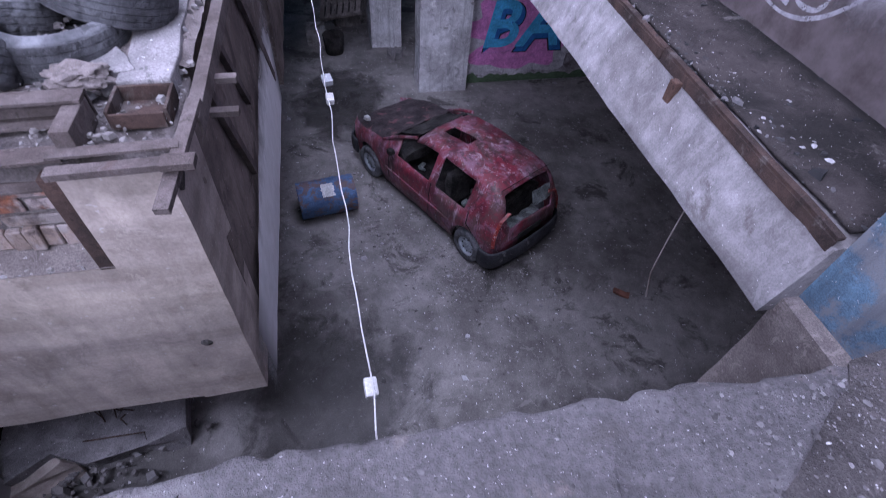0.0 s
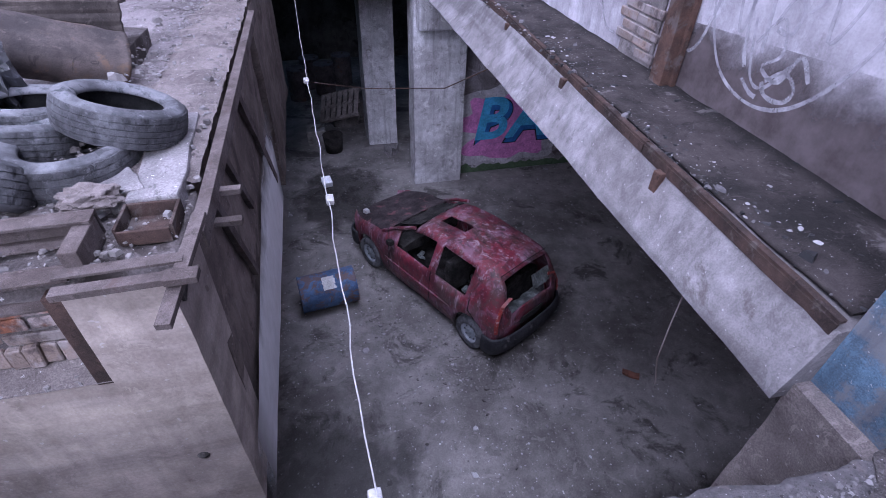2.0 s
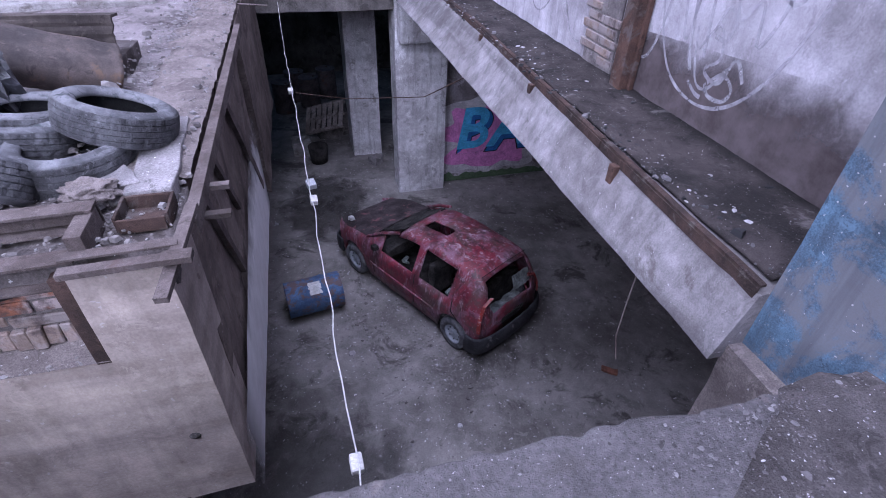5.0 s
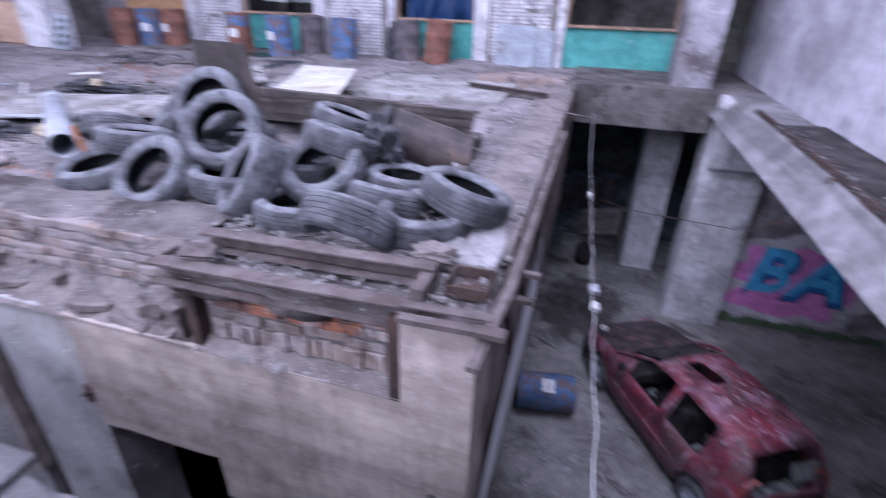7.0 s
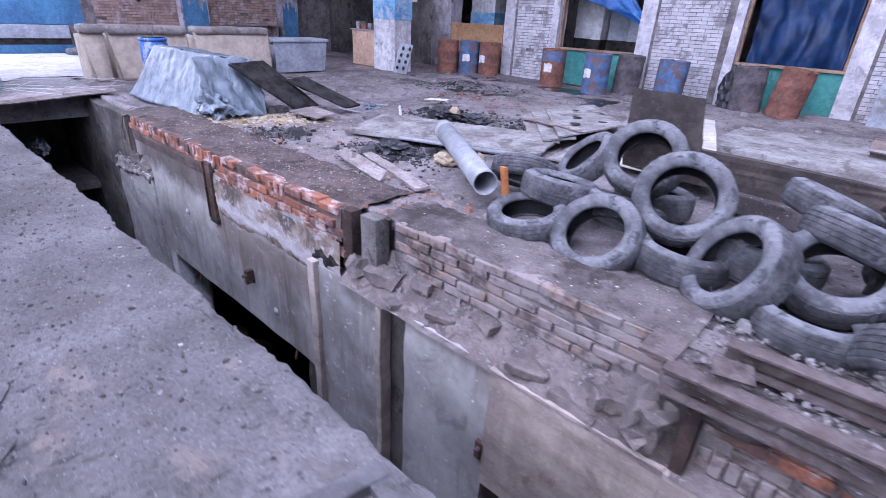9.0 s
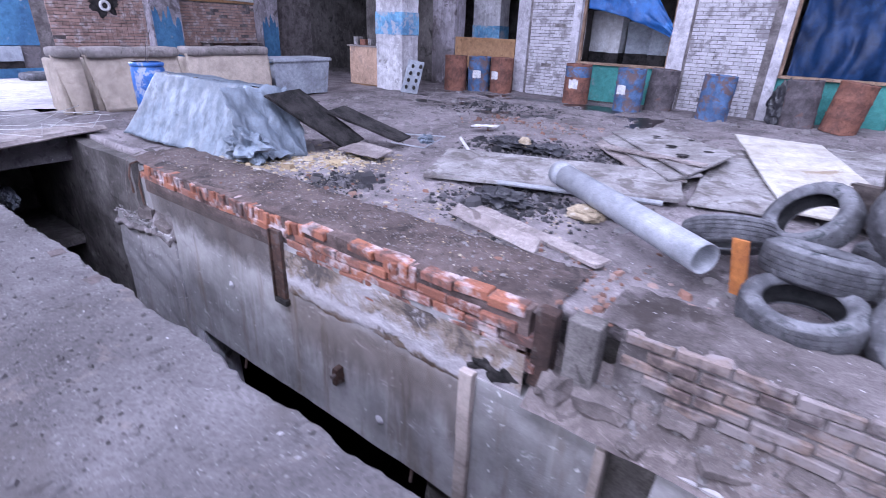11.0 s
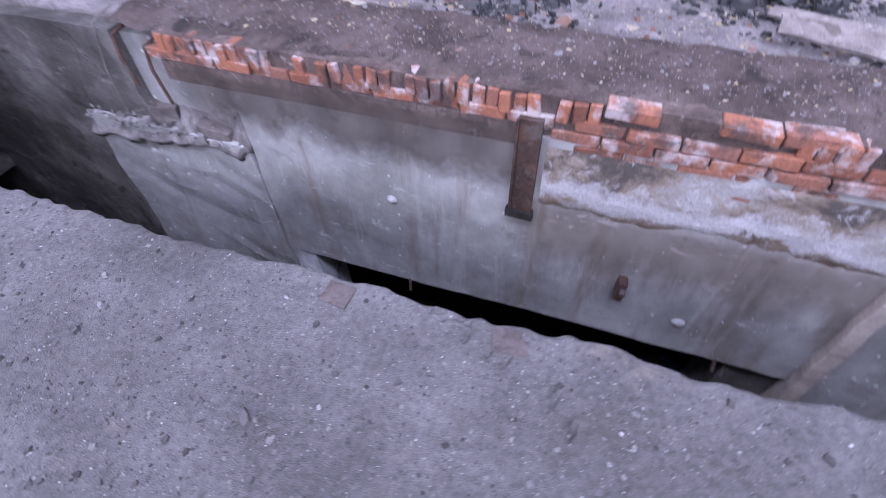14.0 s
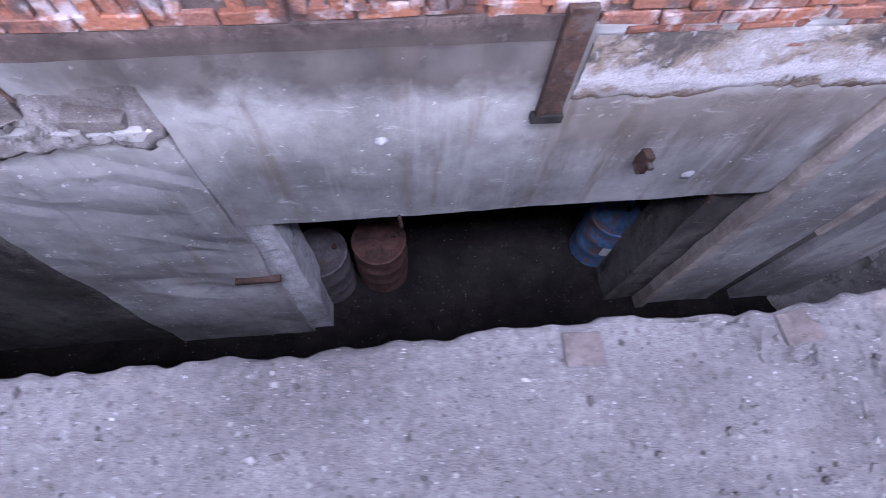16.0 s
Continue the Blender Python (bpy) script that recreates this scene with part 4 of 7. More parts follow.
# ---- the burnt car ----
def car_paint():
    k = Nodes("burnt_red_paint")
    a, b, c3 = k.noise(2.2, 8, 0.65), k.noise(4.2, 9, 0.7, None, 0.5), k.noise(38, 4, 0.6)
    c = k.ramp(a, [(0.38, (0.075, 0.014, 0.026)), (0.5, (0.185, 0.022, 0.04)), (0.6, (0.12, 0.025, 0.042))])
    c = k.mix(k.ramp(k.noise(1.7, 9, 0.74, None, 0.4), [(0.48, 0.0), (0.58, 0.85)]), c, (0.085, 0.05, 0.05))
    c = k.mix(k.ramp(b, [(0.49, 0.0), (0.60, 0.65)]), c, (0.25, 0.14, 0.20))
    c = k.mix(k.ramp(k.noise(3.0, 9, 0.72, k.stretch((2.0, 2.4, 0.6)), 0.6), [(0.50, 0.0), (0.62, 0.8)]), c, (0.028, 0.015, 0.018))
    c = k.mix(k.ramp(k.noise(3.6, 9, 0.74, k.stretch((2.2, 2.2, 0.6)), 0.4), [(0.55, 0.0), (0.64, 0.7)]), c, (0.40, 0.31, 0.37))
    c = k.mix(k.ramp(c3, [(0.66, 0.0), (0.69, 0.7)]), c, (0.50, 0.45, 0.48))
    k.bump(k.mix(0.5, b, c3), 0.3)
    return k.done(c, k.ramp(b, [(0.35, 0.32), (0.65, 0.8)]), 0.0, 0.5)


CARPAINT = car_paint()
SCORCHED = weathered("scorched_bonnet", (0.07, 0.055, 0.06), (0.025, 0.02, 0.022), (0.16, 0.07, 0.08), 2.5, 0.6, 0.8, stain_at=0.56)
BUMPER = weathered("black_bumper_plastic", (0.05, 0.05, 0.058), (0.025, 0.025, 0.03), (0.16, 0.15, 0.16), 3.0, 0.2, 0.6, stain_at=0.6)
LAMPRED = weathered("broken_red_lamp_plastic", (0.30, 0.035, 0.03), (0.16, 0.02, 0.02), (0.42, 0.38, 0.38), 12.0, 0.2, 0.35, stain_at=0.56, spec=0.5)
ASHGLASS = weathered("shattered_grey_glass", (0.30, 0.33, 0.33), (0.12, 0.13, 0.13), (0.05, 0.05, 0.05), 6.0, 0.5, 0.4)


def lerp(x, pts):
    for (x0, v0), (x1, v1) in zip(pts, pts[1:]):
        if x <= x1:
            k = max(0.0, (x - x0) / (x1 - x0))
            k = k * k * (3 - 2 * k) * 0.5 + k * 0.5
            return v0 + (v1 - v0) * k
    return pts[-1][1]


def car_section(x):
    """Half of the body's outline at x, from the sill up to the middle of the roof or bonnet."""
    arch = 0.2
    for xw in (0.0, 2.45):
        if abs(x - xw) < 0.345:
            arch = max(arch, 0.29 + math.sqrt(0.345 ** 2 - (x - xw) ** 2))
    plan = lerp(x, [(-0.62, 0.60), (-0.5, 0.73), (-0.2, 0.79), (0.6, 0.81), (2.0, 0.81), (2.7, 0.77), (3.0, 0.68), (3.16, 0.5)])
    belt = lerp(x, [(-0.62, 0.80), (-0.4, 0.92), (0.2, 0.93), (1.9, 0.90), (2.4, 0.86), (3.0, 0.72), (3.16, 0.58)])
    roof = lerp(x, [(-0.62, 0.86), (-0.36, 1.36), (-0.1, 1.43), (0.7, 1.46), (1.2, 1.41), (1.45, 1.33), (2.12, 0.97), (2.4, 0.93), (3.0, 0.78), (3.16, 0.62)])
    cabin = max(0.0, min(1.0, (roof - belt) / 0.45))
    top_w = plan - 0.07 - 0.17 * cabin
    z_top = belt + (roof - belt) * 0.83
    mid = max(0.52, arch + 0.03)
    return [(plan - 0.05, max(0.2, arch)), (plan, max(0.38, arch + 0.015)), (plan + 0.005, mid), (plan, max(0.74, mid + 0.02)), (plan - 0.03, max(belt, mid + 0.04)),
            (top_w + 0.02, max(z_top, mid + 0.05)), (top_w - 0.06, roof - 0.025 * cabin), (0.22, roof + 0.012), (0.0, roof + 0.016)]


def burnt_car(m):
    car = thing("burnt_car", None, None, "burnt-out red hatchback with empty windows standing in the pit", "car", m=m)
    xs = [-0.62 + 0.07 * i for i in range(55)]
    bm = bmesh.new()
    rows = []
    for x in xs:
        h = car_section(x)
        pts = [(w, z) for w, z in h] + [(-w, z) for w, z in reversed(h[:-1])]
        dent = lambda w, z: 0.018 * noise.noise(Vector((x * 2.5, w * 3, z * 3)))
        rows.append([bm.verts.new((x, w + dent(w, z), z + dent(z, w) * 0.7)) for w, z in pts])
    n = len(rows[0])
    for i in range(len(xs) - 1):
        xm = (xs[i] + xs[i + 1]) / 2
        for j in range(n - 1):
            jj = j if j < 8 else 15 - j
            if jj == 4 and (0.12 < xm < 0.80 or 0.93 < xm < 1.68):
                continue
            if jj in (5, 6, 7) and 1.42 < xm < 2.06:
                continue
            if jj in (6, 7) and -0.60 < xm < -0.33:
                continue
            if j == 7 and 0.72 < xm < 1.2:
                continue
            bm.faces.new((rows[i][j], rows[i + 1][j], rows[i + 1][j + 1], rows[i][j + 1])).material_index = 1 if jj >= 5 and xm > 1.5 else 0
    bm.faces.new(rows[0][::-1]), bm.faces.new(rows[-1])
    bmesh.ops.recalc_face_normals(bm, faces=bm.faces)
    bmesh.ops.solidify(bm, geom=list(bm.faces), thickness=0.028)
    body = part("body", bm, [CARPAINT, SCORCHED], car, "scorched red sheet-metal body", True)
    # seams of the doors
    for s in (1, -1):
        for xd in (0.06, 0.86, 1.86):
            pts = [(xd - (0.14 if xd < 0.5 and z < 0.6 else 0) * 1.0, s * (car_section(xd)[k][0] + 0.004), car_section(xd)[k][1]) for k, z in ((1, 0.38), (2, 0.52), (3, 0.74), (4, 0.92))]
            part("door_seam", tube(pts, 0.007, 6), SOOT, body)
        part("side_moulding", tube([(x, s * (car_section(x)[2][0] + 0.004), 0.55) for x in (0.42, 0.9, 1.4, 1.95)], 0.016, 6), CARPAINT, body)
        sec = car_section(-0.5)
        def lamp(u, v):
            z = 0.62 + 0.46 * v
            w = next((w0 + (w1 - w0) * (z - z0) / (z1 - z0) for (w0, z0), (w1, z1) in zip(sec, sec[1:]) if z0 <= z <= z1), 0.6)
            return (-0.59 + 0.055 * u + 0.05 * v, s * (w + 0.008 - 0.03 * (1 - u)), z)
        part("tail_lamp", sheet(4, 8, lamp, 0.03), LAMPRED, car, "broken red tail lamp")
        part("door_mirror_stub", rough(box(1.72, 1.82, s * 0.84 - 0.05, s * 0.84 + 0.05, 0.92, 1.0, 0.015), 0.05, 0.01, 7), SOOT, car)
    for s in (1, -1):
        part("windscreen_pillar", tube([(1.40, s * 0.60, 1.335), (1.75, s * 0.655, 1.17), (2.1, s * 0.72, 0.95)], 0.028, 7), CARPAINT, car)
    part("hatch_edge", tube([(-0.60, -0.56, 0.60), (-0.635, -0.2, 0.60), (-0.635, 0.2, 0.60), (-0.60, 0.56, 0.60)], 0.006, 5), SOOT, car)
    part("rear_shelf_glass", sheet(8, 6, lambda u, v: (-0.42 - 0.1 * v, -0.1 - 0.4 * u, 1.16 - 0.22 * v + 0.03 * fbm(u * 5, v * 5)), 0.005), ASHGLASS, car, "hanging shattered rear glass")
    def bumper(u, v):
        a = (u - 0.5) * math.pi
        z = 0.22 + 0.30 * v
        bulge = 0.05 * math.sin(v * math.pi)
        return (-0.33 - (0.36 + bulge) * math.cos(a) ** 0.45, (0.80 + bulge * 0.3) * math.copysign(abs(math.sin(a)) ** 0.8, a), z - 0.02 * math.cos(a))
    part("rear_bumper", sheet(28, 8, bumper, 0.03), BUMPER, car, "scorched black rear bumper", True)
    def nose(u, v):
        a = (u - 0.5) * math.pi
        return (2.85 + (0.36 + 0.04 * math.sin(v * math.pi)) * math.cos(a) ** 0.5, 0.76 * math.copysign(abs(math.sin(a)) ** 0.8, a), 0.22 + 0.28 * v)
    part("front_bumper", sheet(24, 6, nose, 0.03), BUMPER, car, "", True)
    part("number_plate_recess", box(-0.655, -0.635, -0.26, 0.26, 0.55, 0.67, 0.01), SOOT, car)
    part("cabin_floor", rough(box(-0.4, 2.1, -0.68, 0.68, 0.28, 0.36), 0.3, 0.02), SOOT, car, "sooty cabin floor")
    for y in (-0.36, 0.36):
        part("seat_frame", rough(box(0.75, 1.2, y - 0.24, y + 0.24, 0.4, 0.58, 0.04), 0.12, 0.03, 5, y), SOOT, car, "burnt seat frame")
        part("seat_back", rough(box(0.6, 0.74, y - 0.24, y + 0.24, 0.55, 1.1, 0.04), 0.12, 0.03, 5, y + 2), SOOT, car)
    part("rear_seat", rough(box(-0.15, 0.0, -0.6, 0.6, 0.4, 0.95, 0.04), 0.12, 0.03, 5, 9), SOOT, car)
    part("dashboard", rough(box(1.65, 1.95, -0.66, 0.66, 0.66, 0.86, 0.05), 0.12, 0.04, 5, 3), SOOT, car, "burnt dashboard remains")
    part("boot_litter", rough(box(-0.5, -0.2, -0.5, 0.5, 0.4, 0.62, 0.04), 0.1, 0.06, 5, 5), ASHGLASS, car, "ash and broken glass in the boot")
    part("burnt_windscreen", sheet(10, 8, lambda u, v: (1.50 + 0.58 * u + 0.03 * fbm(u * 4, v * 4), -0.55 + 0.95 * v, 1.27 - 0.31 * u + 0.05 * fbm(u * 5, v * 5, 3)), 0.006), SOOT, car, "sagging burnt windscreen")
    for k in range(9):
        r = random.Random(k)
        part("debris", rough(box(-0.06, 0.06, -0.04, 0.04, -0.02, 0.02, 0.008, m=pose(r.uniform(0.3, 1.9), r.uniform(-0.5, 0.5), r.uniform(0.42, 0.6), r.uniform(0, 90), 20, r.uniform(0, 180))), 0.05, 0.015, 9, k), ASHGLASS, car)
    for xw in (0.0, 2.45):
        for s in (1, -1):
            wh = part("wheel", lathe([(0.17, -0.08), (0.20, -0.09), (0.265, -0.085), (0.285, -0.06), (0.29, 0.0), (0.285, 0.06), (0.265, 0.085), (0.20, 0.09), (0.17, 0.08)], 32, m=pose(xw, s * 0.71, 0.285, 90)), TYRE, car, "flat perished tyre", True)
            part("rim", lathe([(0.0, 0.05), (0.035, 0.05), (0.045, 0.03), (0.10, 0.045), (0.13, 0.03), (0.15, 0.035), (0.16, 0.06), (0.178, 0.075), (0.182, 0.0)], 24, m=pose(xw, s * 0.71, 0.285, -90 * s)), GREYPAINT, wh, "grimy grey steel rim", True)
            for k in range(8):
                a = k * math.pi / 4
                part("vent", lathe([(0.0, 0.003), (0.014, 0.003), (0.014, -0.004)], 8, m=pose(xw + 0.115 * math.cos(a), s * 0.757, 0.285 + 0.115 * math.sin(a), -90 * s)), SOOT, wh)
    part("roof_seam", tube([(-0.30, -0.5, 1.405), (-0.31, 0.0, 1.432), (-0.30, 0.5, 1.405)], 0.006, 5), SOOT, body)
    part("hinge", rough(box(2.75, 2.85, 0.5, 0.58, 0.86, 0.93, 0.01), 0.05, 0.02, 8), WHITEPLASTIC, car, "broken white lamp housing")
    # the tail is short and the body narrow
    done = set()
    for o in car.children_recursive:
        if o.data.name in done:
            continue
        done.add(o.data.name)
        for v in o.data.vertices:
            v.co.y *= 0.94
            if v.co.x < -0.05:
                v.co.x = -0.05 + (v.co.x + 0.05) * 0.78
    return car


burnt_car(pose(2.26, 4.99, PIT, 0, 0, 119.4))


# ---- brickwork of the trench ----
STRETCHERS = [mesh_of("brick", brick_bm(0.245, 0.115, 0.064, 0.005, i), BRICK) for i in range(4)]
HEADERS = [mesh_of("brick", brick_bm(0.062, 0.115, 0.118, 0.006, 10 + i), BRICK) for i in range(4)]
DULLS = [mesh_of("brick", brick_bm(0.245, 0.115, 0.064, 0.005, 20 + i), DULLBRICK) for i in range(4)]
DULLHEADS = [mesh_of("brick", brick_bm(0.062, 0.115, 0.118, 0.006, 30 + i), DULLBRICK) for i in range(3)]
brick_rnd = random.Random(11)


def lay(parent, meshes, x0, x1, y, z, pitch, keep=1.0, tilt=2.0):
    x = x0
    while x + pitch * 0.6 < x1:
        if brick_rnd.random() < keep:
            ob = new("brick", brick_rnd.choice(meshes))
            ob.matrix_world = pose(x + pitch / 2, y + brick_rnd.uniform(-0.014, 0.014), z + brick_rnd.uniform(-0.008, 0.006), brick_rnd.uniform(-tilt, tilt), brick_rnd.uniform(-tilt, tilt), brick_rnd.uniform(-tilt, tilt))
            ob.parent = parent
        x += pitch


bm = rough(box(-9.9, -5.2, 1.818, 2.3, -0.31, -0.035), 0.12, 0.008, 3, 1)
wall_bricks = structure("brick_wall_1", bm, SOOTMORTAR, "broken red brick course along the trench top")
lay(wall_bricks, HEADERS, -9.9, -8.4, 1.86, -0.10, 0.075, 0.86, 6)
lay(wall_bricks, HEADERS, -8.4, -7.2, 1.85, -0.098, 0.075, 0.9, 6)
lay(wall_bricks, STRETCHERS, -7.2, -6.2, 1.85, -0.055, 0.258, 0.95, 3)
lay(wall_bricks, HEADERS, -6.35, -6.0, 1.85, -0.09, 0.078, 1.0, 7)
lay(wall_bricks, STRETCHERS, -6.0, -5.2, 1.855, -0.055, 0.258, 0.8, 4)
lay(wall_bricks, STRETCHERS, -10.0, -7.45, 1.85, -0.168, 0.258, 0.96)
lay(wall_bricks, STRETCHERS, -7.33, -5.2, 1.845, -0.168, 0.258, 0.97)
for r, keep in ((0, 0.97), (1, 0.95), (2, 0.85), (3, 0.55), (4, 0.3)):
    lay(wall_bricks, STRETCHERS, -7.44 + 0.129 * (r % 2), -5.18, 1.848, -0.242 - 0.075 * r, 0.258, keep)

part("bedding", rough(box(-9.9, -7.5, 1.792, 1.9, -0.335, -0.20), 0.1, 0.008, 3, 6), SOOTMORTAR, wall_bricks, "sooty mortar bed")
part("salt_plaster", sheet(110, 26, lambda u, v: (-7.44 + 2.26 * u, 1.774 - 0.008 * fbm(u * 12, v * 6) + 0.045 * v ** 8, -0.30 - (0.46 + 0.07 * fbm(u * 6, 2.0) + 0.02 * fbm(u * 30, 1.0)) * v)), SALT, wall_bricks, "crumbling plaster with white salt bloom", True)
low = structure("brick_wall_2", rough(box(-4.72, -2.45, 1.962, 2.2, -0.42, -0.02), 0.12, 0.008, 3, 3), MORTAR, "low dusty brick wall above the rubble")
for r in range(5):
    lay(low, DULLS, -4.7 + 0.129 * (r % 2), -2.5, 2.0, -0.05 - 0.075 * r, 0.258, 0.94)

niche = structure("brick_wall_3", rough(box(-2.4, -1.05, 1.80, 2.2, -0.6, -0.05), 0.12, 0.006, 3, 4), MORTAR, "brick infill in the recess of the block")
for r in range(4):
    lay(niche, STRETCHERS if r in (0, 1, 2) else DULLS, -2.36 + 0.129 * (r % 2), -1.14, 1.84, -0.125 - 0.075 * r, 0.258, 0.97)
lay(niche, DULLHEADS, -2.36, -1.12, 1.825, -0.455, 0.068, 0.98, 3)


# rubble slope before the low wall
def slope(u, v):
    x = -5.15 + 2.85 * u
    y = 1.705 + 0.32 * v
    return (x, y, -0.615 + 0.30 * v ** 1.4 + (0.01 + 0.05 * v) * fbm(x * 4, y * 4) + (0.006 + 0.03 * v) * fbm(x * 12, y * 12))


structure("rubble_slope", sheet(90, 14, slope), weathered("pale_rubble_dust", (0.24, 0.205, 0.20), (0.14, 0.118, 0.115), (0.08, 0.065, 0.06), 1.5, 0.9, specks=0.5, stain_at=0.6), "dusty rubble and broken concrete on the ledge", True)
structure("niche_ledge", sheet(60, 10, lambda u, v: (-2.42 + 1.34 * u, 1.672 + 0.14 * v, -0.585 + 0.075 * v ** 0.8 + 0.022 * v * fbm(u * 9, v * 4))), DUSTCON, "dusty ledge under the brick infill", True)
structure("block_top", sheet(60, 26, lambda u, v: (-2.6 + 1.93 * u, 1.72 + 0.6 * v, -0.03 + 0.025 * fbm(u * 9, v * 5) - (0.05 if v < 0.05 else 0)), 0.12), DIRT, "dirt on top of the block", True)




def stone(x, y, z, sx, sy, sz, rz, mat=DUSTCON, label="broken lump of dusty concrete", name="concrete_lump", tilt=8):
    bm = rough(box(-sx / 2, sx / 2, -sy / 2, sy / 2, 0, sz, 0.01), max(sx, sy) / 5, min(sx, sy, sz) * 0.28, min(9.0, 3.0 / max(sx, sy)), x + y)
    return thing(name, bm, mat, label, "rubble", "broken concrete lumps", m=pose(x, y, z, tilt * math.sin(x * 9), tilt * math.cos(y * 7), rz))


for x, y, z, sx, sy, sz, rz in ((-3.35, 1.83, -0.55, 0.26, 0.16, 0.06, 20), (-3.75, 1.9, -0.46, 0.2, 0.12, 0.07, -15), (-4.1, 1.84, -0.54, 0.22, 0.12, 0.05, 30), (-4.35, 1.92, -0.44, 0.18, 0.14, 0.07, 5),
                                (-2.85, 1.86, -0.52, 0.22, 0.18, 0.09, 40), (-4.75, 1.88, -0.52, 0.3, 0.16, 0.1, 12), (-5.0, 1.86, -0.54, 0.22, 0.2, 0.16, 50), (-2.62, 1.80, -0.52, 0.2, 0.2, 0.22, 10),
                                (-3.0, 1.80, -0.62, 0.3, 0.14, 0.06, -8), (-4.5, 1.8, -0.6, 0.2, 0.12, 0.05, 80), (-9.75, 1.86, -0.76, 0.26, 0.14, 0.07, 4), (-10.2, 1.88, -0.74, 0.2, 0.14, 0.12, 22)):
    stone(x, y, z, sx, sy, sz, rz)
stone(-0.83, 2.62, -0.04, 0.20, 1.0, 0.1, 2, CONCRETE, "crumbling pale concrete kerb on the block edge", "concrete_kerb", 1)
stone(-0.98, 2.32, -0.02, 0.16, 0.28, 0.08, 25, CONCRETE, "crumbling pale concrete lump by the tyres")
stone(-0.78, 3.7, -0.05, 0.18, 1.1, 0.06, -1, CONCRETE, "worn concrete kerb on the block edge", "concrete_kerb", 1)


# ---- rusty steel on the block ----
def channel(length, h, w, t, bm=None, m=None):
    """A U section along x, open to the front."""
    bm = bm or bmesh.new()
    m = m or Matrix.Identity(4)
    outline = [(0, 0), (-w, 0), (-w, t), (-t, t), (-t, h - t), (-w, h - t), (-w, h), (0, h)]
    steps = max(2, int(length / 0.2))
    rings = [[bm.verts.new(m @ Vector((length * k / steps, y + 0.003 * fbm(k * 0.7, y * 9), z + 0.003 * fbm(k * 0.9, z * 9)))) for y, z in outline] for k in range(steps + 1)]
    for a, b in zip(rings, rings[1:]):
        for k in range(8):
            bm.faces.new((a[k], b[k], b[(k + 1) % 8], a[(k + 1) % 8]))
    for ring in (rings[0], rings[-1]):
        bm.faces.new((ring[0], ring[1], ring[2], ring[3])), bm.faces.new((ring[0], ring[3], ring[4], ring[7])), bm.faces.new((ring[4], ring[5], ring[6], ring[7]))
    bmesh.ops.recalc_face_normals(bm, faces=bm.faces)
    return bm



def steel(name, bm, label, mat=DUSTSTEEL):
    return thing(name, bm, mat, label, "steel section", "rusty steel sections")


def split_channel(length, h, w, t, m, label):
    """A channel lying on its side edge, as a web with an upper and a lower flange."""
    c = thing("steel_channel", None, None, label, "steel section", "rusty steel sections", m=m)
    part("web", rough(box(0, length, -t, 0, 0, h, 0.002), 0.2, 0.004, 3, h), DUSTSTEEL, c)
    for z in (0.0, h - t):
        part("flange", rough(box(0, length, -w, -t - 0.001, z, z + t, 0.002), 0.2, 0.004, 3, z), DUSTSTEEL, c)


split_channel(1.55, 0.14, 0.10, 0.014, pose(-2.58, 1.74, -0.12, 0, 0, 1.5), "rusty steel channel over the brick recess")
split_channel(1.42, 0.12, 0.09, 0.014, pose(-2.40, 1.97, 0.0, 0, 0, 1.5), "dusty steel channel lying on the block")
steel("steel_angle", box(0, 0.46, -0.02, 0.04, 0, 0.012, 0.002, m=pose(-1.08, 1.70, 0.02, 0, 0, 2)), "rusty flat bar across the corner")
steel("steel_angle", box(0, 0.42, -0.02, 0.035, 0, 0.03, 0.002, m=pose(-1.06, 1.60, 0.0, 0, 0, 2)), "rusty flat bar across the corner")
steel("steel_angle", box(-0.025, 0.03, 0, 0.62, 0, 0.03, 0.002, m=pose(-0.65, 1.39, -0.03, 5, 0, -5)), "rusty angle jutting over the corner")
steel("steel_angle", box(0, 0.12, -0.03, 0.04, 0, 0.03, 0.002, m=pose(-0.66, 1.58, 0.03)), "short rusty bar at the corner")
bm = box(-0.03, 0.03, 0, 3.7, -0.012, 0.0, 0.002, m=pose(-0.60, 1.9, 0.02))
box(0.018, 0.03, 0, 3.7, -0.09, -0.012, 0.002, bm=bm, m=pose(-0.60, 1.9, 0.02))
for (ya, za), (yb, zb), w in (((3.9, -0.05), (5.25, -1.7), 0.05), ((2.45, -0.12), (3.05, -1.2), 0.035), ((2.9, -0.06), (3.5, -0.9), 0.03)):
    d = Vector((0, yb - ya, zb - za))
    thing("side_brace", rough(box(-0.02, 0.02, -w, w, 0.0, d.length, 0.003, m=Matrix.Translation((-0.665, ya, za)) @ Matrix.Rotation(math.atan2(yb - ya, zb - za) * -1.0, 4, "X")), 0.15, 0.006, 3, ya), DUSTSTEEL, "rusty diagonal strip on the side wall", "brace", "braces of the side wall")
steel("edge_angle", bm, "long rusty edge angle along the block")
for y, w in ((2.35, 0.13), (2.25, 0.12)):
    steel("steel_bracket", box(-0.02, w, -0.02, 0.03, -0.03, 0.0, 0.003, m=pose(-0.6, y, -0.05 - (2.35 - y) * 1.2)), "rusty bracket sticking out of the block side")
bm = box(-1.05, -0.98, 1.74, 1.98, -0.02, 0.10, 0.006)
steel("steel_stub", bm, "stub of rusty channel standing on end")
# box put in for a recess in the block, coloured dark for its shade
bm = bmesh.new()
